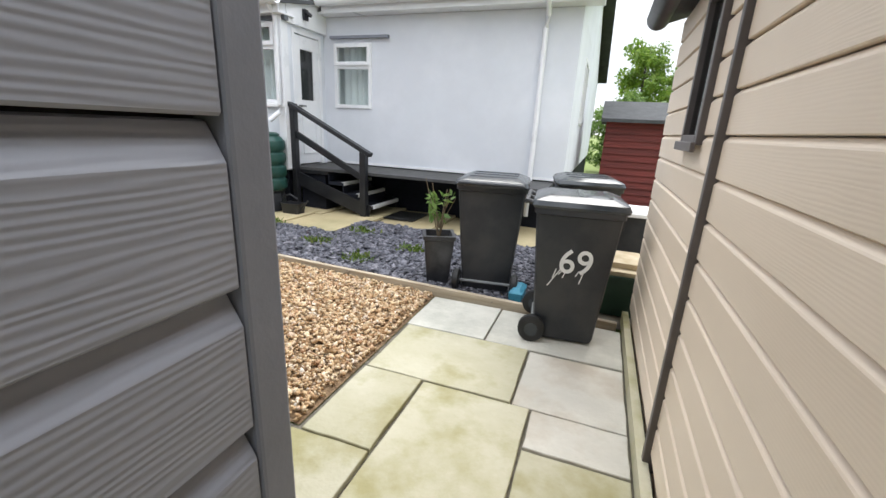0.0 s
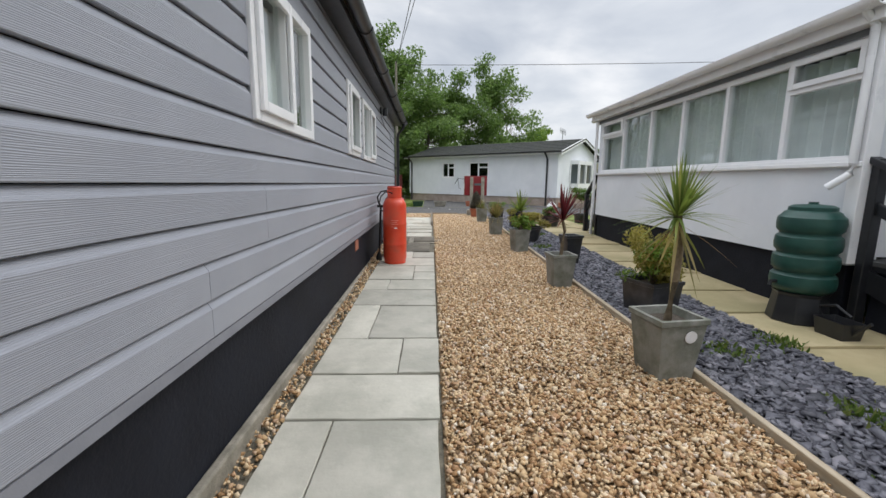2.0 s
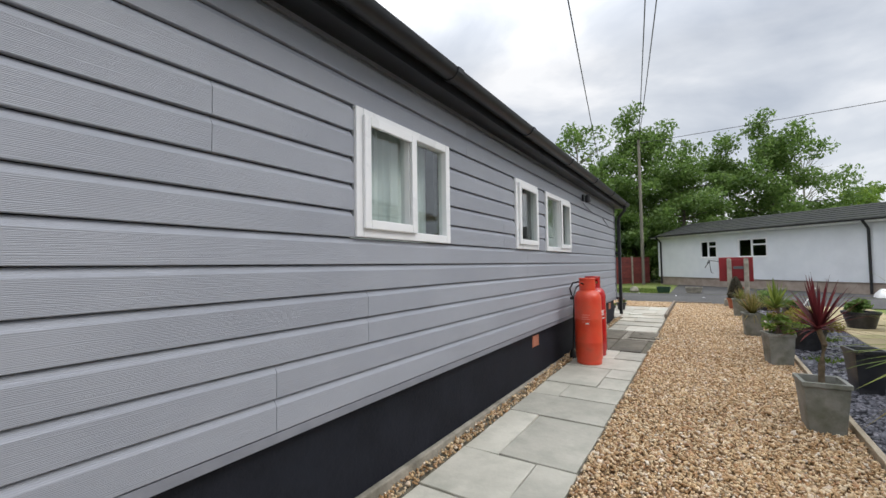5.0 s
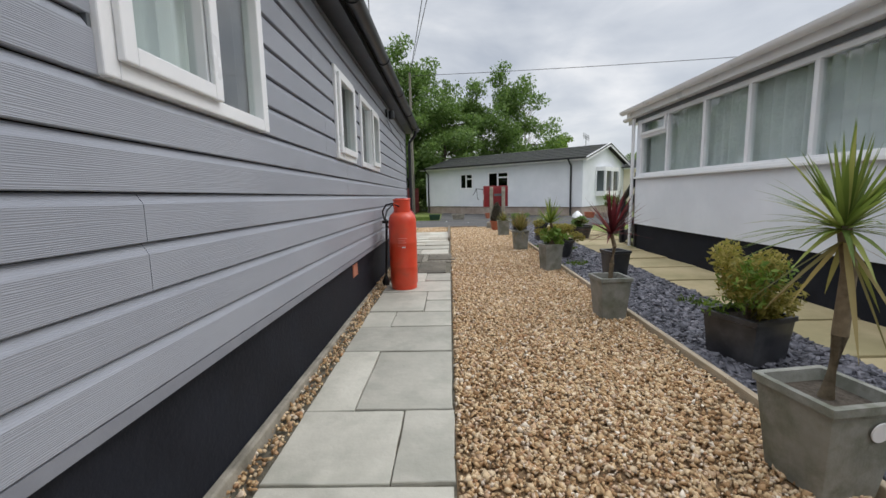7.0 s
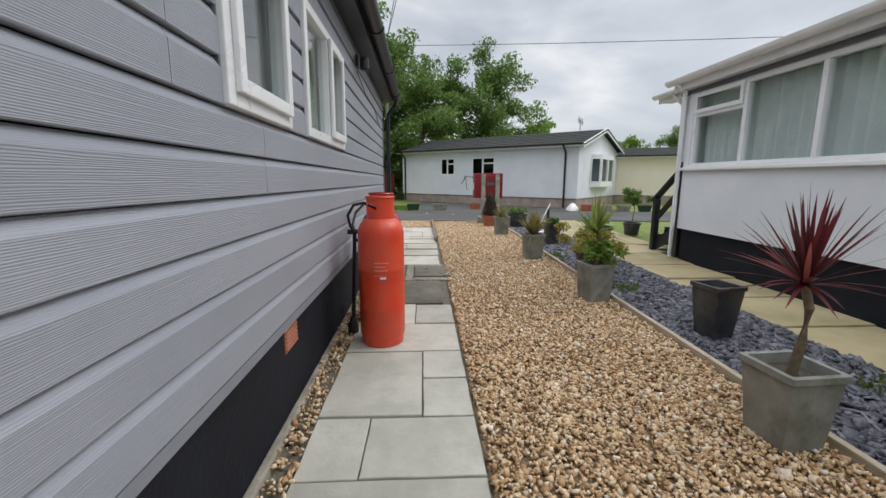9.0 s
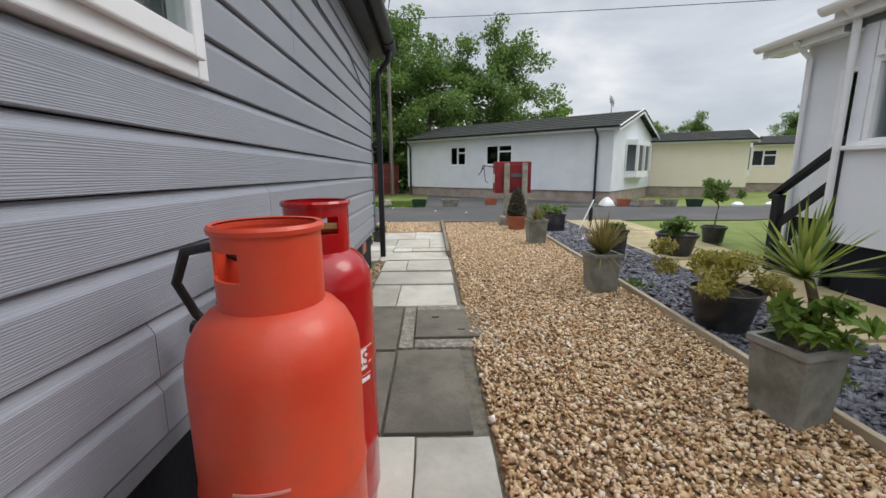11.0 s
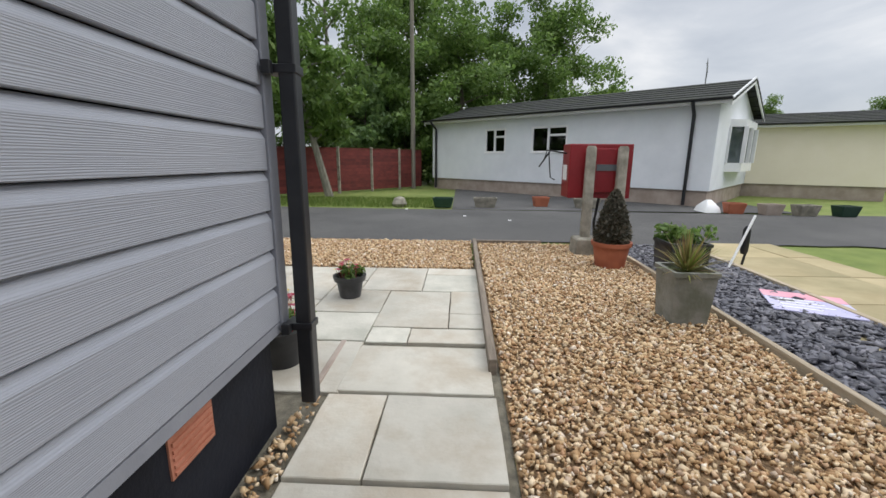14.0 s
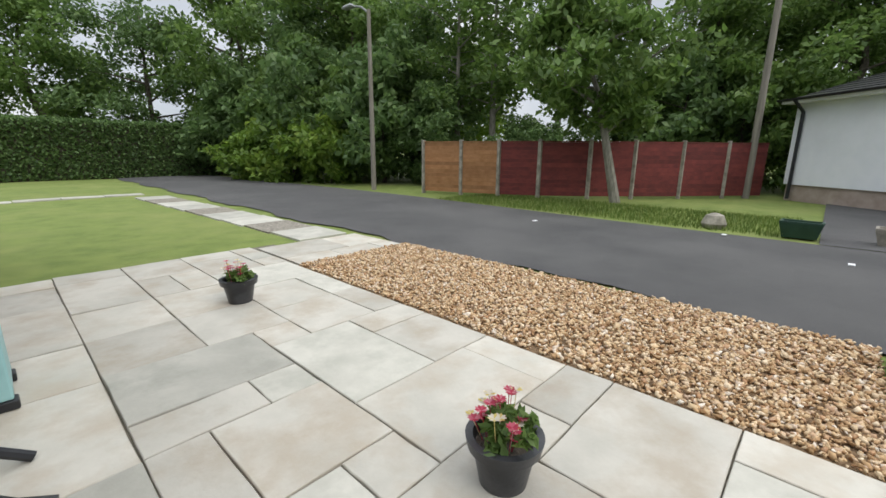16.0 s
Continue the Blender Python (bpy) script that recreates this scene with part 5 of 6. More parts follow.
def strap_leaves(parent, centre, n, length, width, material, seed, up=(0.1, 1.45), droop=0.35, name="leaves"):
    """Sword-shaped leaves that spring from one crown."""
    rng = random.Random(seed)
    s = Shape()
    for k in range(n):
        a = k * 2.39996 + rng.uniform(-0.2, 0.2)
        e = rng.uniform(*up)
        L = length * rng.uniform(0.7, 1.1)
        d = Vector((math.cos(a) * math.cos(e), math.sin(a) * math.cos(e), math.sin(e)))
        side = Vector((-math.sin(a), math.cos(a), 0))
        rows = []
        for i in range(5):
            q = i / 4
            p = Vector(centre) + d * L * q - Vector((0, 0, 1)) * droop * L * q * q * math.cos(e)
            w = width * (0.5 + 1.6 * q) * (1 - q) + 0.0008
            w = width * (0.65, 1.0, 0.9, 0.55, 0.04)[i] / 2
            rows.append([p - side * w, p + Vector((0, 0, -0.15 * w)), p + side * w])
        s.rings(rows, closed=False, cap=False)
    return s.ob(name, material, parent)


def shrub(parent, centre, r, h, n, leaf, material, seed, name="foliage", stems=6):
    rng = np.random.default_rng(seed)
    c = np.stack([rng.normal(0, r * 0.45, 16), rng.normal(0, r * 0.45, 16), rng.uniform(h * 0.2, h * 0.9, 16)], 1) + np.array(centre)
    v, f = leaf_cloud(rng, n, c, (r * 0.35, r * 0.35, h * 0.2), leaf, 2.0)
    o = new(name, raw_mesh(name, v, f, material))
    o.parent = parent
    tagged(o, kind="stuff")
    s = Shape()
    for k in range(stems):
        e = c[k % 16]
        s.tube([centre, (centre[0] * 0.5 + e[0] * 0.5, centre[1] * 0.5 + e[1] * 0.5, centre[2] + (e[2] - centre[2]) * 0.6), tuple(e)], 0.008, 5, 0.003)
    s.ob("stem", "stem_brown", parent)
    return o


def trunk(parent, h, r, z0, bend=0.03):
    return Shape().tube([(0, 0, z0), (bend, 0, z0 + h * 0.4), (bend * 0.5, bend, z0 + h * 0.75), (0, 0, z0 + h)], r, 10, r * 0.75).ob("stem", "stem_brown", parent, smooth=True)


def on(x, y, up=0.0):
    return (x, y, gz(x) + up)


# grey square planters along the gravel
p1 = pot_square("planter", "weathered grey square planter with green cordyline", on(-3.60, 3.0), 0.38, 0.27, 0.45, "planter_grey", 8)
trunk(p1, 0.78, 0.033, 0.38)
strap_leaves(p1, (0, 0, 1.14), 110, 0.43, 0.021, "leaf_cordyline", 2, (-0.1, 1.5), 0.25)
strap_leaves(p1, (0.01, 0, 1.10), 10, 0.48, 0.024, "leaf_straw", 3, (-1.2, -0.5), 0.2, "dead_leaves")
Shape().lathe([(0.045, 0), (0.045, 0.006)], 18).ob("badge", "label_white", p1).matrix_basis = pose(0.178, 0.05, 0.33, 0, 97, 0)
p2 = pot_square("planter", "weathered grey square planter with dark red cordyline", on(-6.02, 2.98), 0.33, 0.24, 0.43, "planter_grey", 4)
trunk(p2, 0.50, 0.026, 0.36)
strap_leaves(p2, (0, 0, 0.86), 75, 0.50, 0.024, "leaf_red", 5, (0.0, 1.5), 0.18)
p3 = pot_square("planter", "weathered grey planter with yucca and leafy shrub", on(-8.52, 2.98), 0.32, 0.25, 0.43, "planter_grey", 12)
strap_leaves(p3, (-0.03, 0, 0.76), 80, 0.42, 0.028, "leaf_cordyline", 7, (0.15, 1.5), 0.1)
trunk(p3, 0.40, 0.028, 0.36)
shrub(p3, (0.06, 0.04, 0.42), 0.20, 0.26, 300, 0.035, "leaf_light", 8)
p4 = pot_square("planter", "weathered grey planter with straw-coloured grass clump", on(-10.8, 2.88), 0.32, 0.25, 0.42, "planter_grey", 5)
strap_leaves(p4, (0, 0, 0.38), 190, 0.48, 0.020, "leaf_straw", 9, (0.75, 1.5), 0.18)
strap_leaves(p4, (0, 0, 0.40), 14, 0.5, 0.014, "leaf_straw", 10, (-0.1, 0.6), 0.5, "drooping_leaves")
p5 = pot_square("planter", "weathered grey planter with spiky green grass", on(-13.5, 2.86), 0.34, 0.27, 0.42, "planter_grey", 0)
strap_leaves(p5, (0, 0, 0.38), 90, 0.36, 0.016, "leaf_straw", 11, (0.3, 1.45), 0.25)
strap_leaves(p5, (0, 0, 0.38), 40, 0.34, 0.016, "leaf_cordyline", 12, (0.2, 1.3), 0.25, "green_leaves")
cp = pot_round("plant_pot", "terracotta pot with brown conical conifer", on(-15.1, 2.86), 0.22, 0.16, 0.30, "terracotta")
cr_ = np.random.default_rng(6)
cn = 2600
cz = cr_.uniform(0, 1, cn) ** 1.3
ca = cr_.uniform(0, 6.283, cn)
crr = 0.23 * (1 - cz) ** 0.6 * (0.75 + 0.25 * np.sin(np.minimum(1, cz * 4) * 1.57)) * cr_.uniform(0.75, 1.05, cn)
cpts = np.stack([crr * np.cos(ca), crr * np.sin(ca), 0.27 + 0.62 * cz], 1)
v, f = scatter(np.array([(0, -1, 0), (0.35, 0, 0), (0, 1, 0.2), (-0.35, 0, 0)]), np.array([(0, 1, 2, 3)]), cpts, np.full((cn, 3), 0.03), rand_rot(cn, cr_, 1.0), 0.1, 3)
cf = new("foliage", raw_mesh("foliage", v, f, "leaf_conifer"))
cf.parent = cp
tagged(cf, kind="stuff")
trunk(cp, 0.5, 0.02, 0.22, 0.0)
Shape().lathe([(0.14, 0.25), (0.15, 0.45), (0.10, 0.7), (0.02, 0.85)], 14).ob("core", "leaf_conifer", cp)

# black pots in the slate
b1 = pot_square("planter_black", "black square planter with golden feathery shrub", on(-4.95, 3.62), 0.44, 0.36, 0.36, "planter_black", 20)
shrub(b1, (0, 0, 0.30), 0.32, 0.58, 3200, 0.017, "leaf_gold", 15)
shrub(b1, (0, 0, 0.30), 0.30, 0.46, 900, 0.02, "leaf_light", 16, "green_foliage")
b2 = pot_square("planter_black", "tapered empty black plastic planter", on(-7.40, 3.58), 0.30, 0.20, 0.48, "planter_black", 10)
b3 = pot_round("bowl_planter", "black bowl planter with golden shrub", on(-9.72, 3.46), 0.27, 0.18, 0.34, "planter_black")
shrub(b3, (0, 0, 0.30), 0.34, 0.40, 3600, 0.017, "leaf_gold", 17)
strap_leaves(b3, (0, 0, 0.35), 50, 0.42, 0.008, "leaf_gold", 18, (0.3, 1.4), 0.4, "wisps")
b4 = pot_round("bowl_planter", "black bowl planter with small green shrub", on(-12.5, 4.72), 0.29, 0.20, 0.32, "planter_black")
shrub(b4, (0, 0, 0.27), 0.22, 0.30, 500, 0.035, "leaf_mid", 19)
b5 = pot_square("planter_black", "tall tapered black planter with sparse shrub", on(-1.32, 3.50), 0.30, 0.20, 0.47, "planter_black", 25)
rg = random.Random(8)
st_ = Shape()
for k in range(6):
    a = k * 1.05
    st_.tube([(0, 0, 0.4), (0.05 * math.cos(a), 0.05 * math.sin(a), 0.62), (0.14 * math.cos(a), 0.14 * math.sin(a), 0.80 + 0.06 * k % 0.2)], 0.006, 5, 0.003)
st_.ob("stem", "stem_brown", b5)
shrub(b5, (0, 0, 0.52), 0.15, 0.42, 70, 0.030, "leaf_mid", 20, stems=3)
b6 = pot_square("planter_black", "black square planter with trailing green plant", on(-12.15, 3.62), 0.27, 0.20, 0.45, "planter_black", 12)
shrub(b6, (0, 0, 0.40), 0.11, 0.14, 160, 0.03, "leaf_mid", 21)
b7 = pot_square("planter_black", "black square planter with green plant near the road", on(-14.9, 3.55), 0.44, 0.38, 0.36, "planter_black", 0)
shrub(b7, (0, 0, 0.30), 0.24, 0.24, 380, 0.03, "leaf_mid", 22)
tp = pot_round("plant_pot", "dark pot with small clipped standard tree", on(-13.4, 5.9), 0.2, 0.15, 0.28, "planter_black")
trunk(tp, 0.5, 0.014, 0.24)
shrub(tp, (0, 0, 0.66), 0.26, 0.42, 800, 0.03, "leaf_mid", 24)

def flower_pot(at, seed, red=True):
    p = pot_round("flower_pot", "black plastic pot of red and white daisies", at, 0.140, 0.092, 0.20, "planter_black", 0.03)
    tagged(p, group="flower pots on the patio")
    shrub(p, (0, 0, 0.17), 0.12, 0.11, 420, 0.022, "leaf_mid", seed)
    rng = random.Random(seed)
    for m, cnt in (("petal_red", 16), ("petal_pale", 9)):
        s = Shape()
        for k in range(cnt):
            a, r = rng.uniform(0, 6.3), 0.13 * math.sqrt(rng.random())
            c = Vector((r * math.cos(a), r * math.sin(a), 0.26 + rng.uniform(-0.02, 0.09)))
            s.tube([(c.x * 0.7, c.y * 0.7, 0.18), tuple(c)], 0.002, 3)
            for i in range(9):
                b = i * 2 * math.pi / 9
                d, t = Vector((math.cos(b), math.sin(b), 0.25)), Vector((-math.sin(b), math.cos(b), 0))
                s.add([c, c + d * 0.016 - t * 0.007, c + d * 0.026, c + d * 0.016 + t * 0.007], [(0, 1, 2, 3)])
        s.ob("flowers", m, p)
    return p


flower_pot(on(-13.88, 0.12), 41)
flower_pot(on(-13.98, -2.60), 42)
flower_pot(on(-12.66, 0.02), 43).scale = (1.2, 1.2, 1.2)

# ---- gas cylinders ----
def cylinder(at, material, label, turn):
    c = thing("gas_cylinder", label, "gas cylinder", group="gas cylinders by the wall", at=at, turn=turn)
    r = 0.187
    Shape().lathe([(0.150, 0.035), (0.175, 0.05), (r, 0.09), (r, 0.30), (r + 0.003, 0.31), (r, 0.32), (r, 0.62), (r + 0.004, 0.635), (r, 0.65), (r, 0.90), (0.185, 0.935), (0.177, 0.97), (0.160, 1.005), (0.135, 1.032), (0.10, 1.050), (0.05, 1.060), (0.02, 1.062)], 48).ob("body", material, c, smooth=True)
    Shape().lathe([(0.158, 0.0), (0.172, 0.0), (0.176, 0.06), (0.165, 0.06)], 36, cap=False).ob("foot_ring", material, c, smooth=True)
    s = Shape()
    hr, z0, z1 = 0.112, 1.025, 1.215
    arcs = [(0, 360, z0, z0 + 0.085), (0, 360, z1 - 0.045, z1), (-70, 50, z0 + 0.085, z1 - 0.045), (110, 230, z0 + 0.085, z1 - 0.045)]
    for a0, a1, za, zb in arcs:
        rows = []
        for t in np.radians(np.arange(a0, a1 + 1, 5)):
            rows.append([(q * math.cos(t), q * math.sin(t), z) for q, z in ((hr, za), (hr, zb), (hr - 0.007, zb), (hr - 0.007, za))])
        s.rings(rows, cap=a1 - a0 < 360)
    s.lathe([(hr - 0.009, z1 - 0.012), (hr + 0.006, z1 - 0.012), (hr + 0.008, z1 - 0.002), (hr + 0.003, z1 + 0.006), (hr - 0.007, z1 + 0.004)], 48, cap=False)
    s.ob("collar", material, c, smooth=True)
    Shape().lathe([(0.025, 1.05), (0.025, 1.13), (0.015, 1.135), (0.015, 1.155)], 12).tube([(0, 0, 1.12), (-0.07, 0.03, 1.12)], 0.018).lathe([(0.034, 1.155), (0.034, 1.18)], 10).ob("valve", "brass", c, smooth=True)
    return c


g1 = cylinder(on(-7.45, 0.705, 0.004), "gas_orange", "orange-red propane gas cylinder by the grey wall", -120)
g2 = cylinder(on(-8.02, 0.655, 0.004), "gas_red", "bright red propane gas cylinder by the grey wall", -56)


def curved_patch(parent, r, a0, a1, z0, z1, material, name="label"):
    s = Shape()
    rows = [[(r * math.cos(a), r * math.sin(a), z0), (r * math.cos(a), r * math.sin(a), z1), ((r - 0.002) * math.cos(a), (r - 0.002) * math.sin(a), z1), ((r - 0.002) * math.cos(a), (r - 0.002) * math.sin(a), z0)] for a in np.linspace(radians(a0), radians(a1), 9)]
    return s.rings(rows).ob(name, material, parent)


for g, off in ((g1, 120), (g2, 108)):
    for k in range(3):
        curved_patch(g, 0.1905, off - 12, off + (22, 14, 20)[k], 0.70 - 0.03 * k, 0.706 - 0.03 * k, "label_pink")
    curved_patch(g, 0.1905, off - 14, off + 18, 0.60, 0.603, "label_pink")
    curved_patch(g, 0.1905, off + 2, off + 16, 0.575, 0.590, "label_white")
curved_patch(g2, 0.1915, 83, 119, 0.625, 0.70, "label_white")
tc = bpy.data.curves.new("lettering", "FONT")
tc.body, tc.size, tc.extrude, tc.align_x, tc.align_y = "GAS", 0.075, 0.0008, "CENTER", "CENTER"
tob = new("lettering", tc)
dg = bpy.context.evaluated_depsgraph_get()
tme = bpy.data.meshes.new_from_object(tob.evaluated_get(dg))
bpy.data.objects.remove(tob)
for vv in tme.vertices:
    a = radians(101) + vv.co.x / 0.192
    vv.co = ((0.1928 + vv.co.z) * math.cos(a), (0.1928 + vv.co.z) * math.sin(a), 0.6625 + vv.co.y)
tme.materials.clear()
tme.materials.append(MATS["gas_red"])
lt = new("lettering", tme)
lt.parent = g2
hose = Shape().tube([(-7.47, 0.68, 1.14), (-7.48, 0.57, 1.19), (-7.52, 0.48, 1.17), (-7.57, 0.42, 1.08), (-7.62, 0.43, 0.98), (-7.64, 0.46, 0.93)], 0.012, 8)
hose.tube([(-8.05, 0.62, 1.14), (-7.96, 0.50, 1.15), (-7.86, 0.44, 1.08), (-7.76, 0.425, 0.98), (-7.66, 0.46, 0.93)], 0.012, 8)
hose.tube([(-7.65, 0.42, 0.03), (-7.65, 0.44, 0.45), (-7.65, 0.46, 0.95)], 0.017, 8).tube([(-7.65, 0.40, 0.93), (-7.65, 0.53, 0.93)], 0.022, 8).tube([(-7.65, 0.46, 0.86), (-7.65, 0.52, 0.85)], 0.014, 8)
hose.lathe([(0.05, 0.0), (0.05, 0.06), (0.02, 0.14)], 10, (-7.65, 0.42, gz(-7.65)))
tagged(hose.ob("gas_hose", "rubber", smooth=True), "black rubber gas hoses and changeover pipe on the wall", "hose")


# ---- bins and clutter near the start ----
def wheelie(at, turn, label, digits=False):
    b = thing("wheelie_bin", label, "bin", group="wheelie bins", at=at, turn=turn)
    body = Shape().squares([(0.205, 0.215, 0.02), (0.215, 0.225, 0.05), (0.285, 0.295, 0.92), (0.30, 0.31, 0.93), (0.30, 0.31, 0.965), (0.27, 0.28, 0.965)], round_=0.16)
    body.box(-0.16, 0.16, -0.32, -0.26, 0.84, 0.925)
    body.ob("body", "bin_plastic", b, smooth=True)
    lid = Shape().squares([(0.305, 0.33, 0.967), (0.31, 0.335, 0.985), (0.295, 0.32, 1.015), (0.22, 0.24, 1.045)], round_=0.16)
    for y in (-0.2, 0.0, 0.2):
        lid.box(-0.20, 0.20, y - 0.012, y + 0.012, 1.03, 1.05)
    lid.ob("lid", "bin_lid", b, smooth=True)
    Shape().tube([(-0.27, 0.37, 1.0), (0.27, 0.37, 1.0)], 0.016).tube([(-0.22, 0.30, 0.98), (-0.22, 0.37, 1.0)], 0.016).tube([(0.22, 0.30, 0.98), (0.22, 0.37, 1.0)], 0.016).tube([(0, 0.30, 0.98), (0, 0.37, 1.0)], 0.014).ob("handle", "bin_plastic", b, smooth=True)
    Shape().tube([(-0.27, 0.24, 0.10), (0.27, 0.24, 0.10)], 0.014).ob("axle", "lamp_steel", b)
    for x in (-0.26, 0.26):
        w = Shape()
        w.rings([[(x + dx, 0.24 + r * math.cos(a), 0.10 + r * math.sin(a)) for a in np.linspace(0, 2 * math.pi, 20, endpoint=False)] for dx, r in ((-0.03, 0.085), (-0.02, 0.10), (0.02, 0.10), (0.03, 0.085))])
        wo = w.ob("wheel", "rubber", b, smooth=True)
        Shape().rings([[(x + dx, 0.24 + r * math.cos(a), 0.10 + r * math.sin(a)) for a in np.linspace(0, 2 * math.pi, 16, endpoint=False)] for dx, r in ((-0.034, 0.05), (0.034, 0.05))]).ob("rim", "bin_lid", wo)
    if digits:
        tcv = bpy.data.curves.new("number", "FONT")
        tcv.body, tcv.size, tcv.extrude, tcv.align_x, tcv.offset = "69", 0.24, 0.001, "CENTER", 0.002
        o = new("number", tcv)
        me = bpy.data.meshes.new_from_object(o.evaluated_get(bpy.context.evaluated_depsgraph_get()))
        bpy.data.objects.remove(o)
        me.materials.clear()
        me.materials.append(MATS["white_paint"])
        num = new("number", me)
        num.parent = b
        num.matrix_basis = pose(-0.262, -0.02, 0.54, 94.6, 0, -90)
        dr = Shape()
        for x, z0, z1 in ((-0.11, 0.56, 0.49), (-0.07, 0.55, 0.52), (-0.04, 0.55, 0.50), (0.08, 0.55, 0.47), (0.05, 0.56, 0.52)):
            y = lambda z: -(0.215 + (0.285 - 0.215) * (z - 0.05) / 0.87) - 0.004
            dr.tube([(x, y(z0), z0), (x - 0.02, y(z1), z1)], 0.004, 5)
        dr.tube([(-0.08, y(0.56), 0.56), (-0.16, y(0.43), 0.43)], 0.004, 5)
        dr.ob("drip", "white_paint", b).matrix_basis = pose(0, 0, 0, 0, 0, -90)
    return b


wheelie((-0.10, 2.98, gz(0)), 96, "dark grey wheelie bin with white painted number", True).scale = (0.92, 0.92, 1.0)
wheelie((-0.86, 3.66, gz(-0.8)), 188, "dark grey wheelie bin behind the kerb")
wheelie((-0.10, 4.35, gz(0)), 10, "dark green-grey wheelie bin behind another bin")
rb = thing("recycling_box", "dark green recycling box with weathered boards on top", "box", at=(0.27, 3.66, gz(0)), turn=0)
Shape().squares([(0.16, 0.20, 0), (0.20, 0.26, 0.34), (0.22, 0.28, 0.34), (0.22, 0.28, 0.36), (0.19, 0.25, 0.36)]).ob("body", "dark_green", rb, smooth=True)
Shape().squares([(0.2, 0.26, 0.362), (0.2, 0.26, 0.40)]).squares([(0.17, 0.20, 0.402), (0.16, 0.2, 0.45)], (0.01, 0.03, 0)).ob("lid_boards", "weathered_wood", rb, bevel=0.006)
tk = thing("storage_bin", "black storage bin with a white lid", "bin", at=(0.46, 5.0, gz(0)))
Shape().squares([(0.16, 0.16, 0), (0.2, 0.2, 0.60)]).ob("body", "bin_plastic", tk)
Shape().squares([(0.22, 0.22, 0.602), (0.22, 0.22, 0.64), (0.18, 0.18, 0.68)]).ob("lid", "label_white", tk, bevel=0.006)
bc = Shape().squares([(0.05, 0.12, 0), (0.06, 0.13, 0.10), (0.03, 0.10, 0.13)], (-0.52, 3.42, gz(0)))
tagged(bc.ob("plastic_crate", "blue_plastic", bevel=0.005), "small blue plastic container beside the bins", "container")

# water butt
wb = thing("water_butt", "ribbed dark green water butt on a black stand", "water butt", at=on(-4.72, 5.02))
prof = [(0.20, 0.30)]
for k in range(4):
    z = 0.32 + k * 0.19
    prof += [(0.235, z), (0.262, z + 0.03), (0.268, z + 0.09), (0.262, z + 0.15), (0.235, z + 0.175)]
prof += [(0.22, 1.09), (0.17, 1.12)]
Shape().lathe(prof, 32).ob("barrel", "butt_green", wb, smooth=True)
Shape().lathe([(0.19, 1.10), (0.19, 1.14), (0.15, 1.16), (0.03, 1.17)], 24).lathe([(0.04, 1.165), (0.04, 1.19)], 12).ob("lid", "butt_green", wb, smooth=True)
Shape().lathe([(0.26, 0.0), (0.22, 0.27), (0.235, 0.30), (0.2, 0.301)], 8).ob("stand", "black_plastic", wb, bevel=0.01)
Shape().tube([(0, -0.25, 0.40), (0, -0.32, 0.40), (0, -0.33, 0.36)], 0.018).ob("tap", "black_plastic", wb)
wc = Shape().squares([(0.13, 0.09, 0), (0.15, 0.11, 0.16), (0.14, 0.10, 0.16), (0.12, 0.08, 0.06)], on(-4.25, 4.98))
wc.tube([(-4.40, 4.98, 0.10), (-4.45, 4.98, 0.22), (-4.3, 4.98, 0.27), (-4.15, 4.98, 0.2)], 0.012)
wc.tube([(-4.13, 4.98, 0.04), (-3.98, 4.98, 0.2)], 0.015)
tagged(wc.ob("watering_can", "black_plastic", smooth=True), "black plastic watering can beside the water butt", "watering can")
mat_ = Shape().box(-3.05, -2.5, 5.5, 6.1, gz(-2.8) + 0.004, gz(-2.8) + 0.018)
tagged(mat_.ob("door_mat", "rubber", bevel=0.004), "dark rubber mat at the foot of the steps", "mat")

# ---- red box on posts by the road ----
rbx = thing("notice_box", "red metal cabinet on two weathered concrete posts", "cabinet", at=on(-15.78, 2.88))
Shape().box(-0.50, -0.12, -0.36, 0.45, 0.72, 1.42).ob("cabinet", "red_box", rbx, bevel=0.012)
Shape().box(-0.118, -0.085, -0.12, 0.33, 0.80, 1.36).ob("panel", "red_box", rbx, bevel=0.008)
Shape().box(-0.084, -0.075, -0.02, 0.26, 1.08, 1.16).ob("bars", "grey_bead", rbx)
Shape().box(-0.42, -0.22, -0.366, -0.361, 0.95, 1.15).ob("notice", "label_white", rbx)
for y in (-0.12, 0.28):
    Shape().squares([(0.05, 0.06, 0.0), (0.045, 0.055, 1.36), (0.03, 0.04, 1.39)], (-0.02, y, 0), 0.2).ob("post", "post_concrete", rbx, smooth=True)
Shape().squares([(0.16, 0.2, 0), (0.15, 0.19, 0.20), (0.13, 0.17, 0.22)], (0.0, -0.08, 0), 0.1).ob("footing", "post_concrete", rbx)
Shape().tube([(-0.14, 0.06, 0.72), (-0.13, 0.02, 0.4), (-0.12, 0.05, 0.1)], 0.02).ob("chain", "rubber", rbx)
Shape().tube([(-0.3, -0.36, 1.3), (-0.3, -0.62, 1.34), (-0.3, -0.66, 1.2)], 0.01).tube([(-0.3, -0.58, 1.33), (-0.3, -0.72, 1.12)], 0.01).tube([(-0.3, -0.6, 1.32), (-0.3, -0.56, 0.98), (-0.3, -0.5, 0.95)], 0.008).ob("wires", "rubber", rbx)

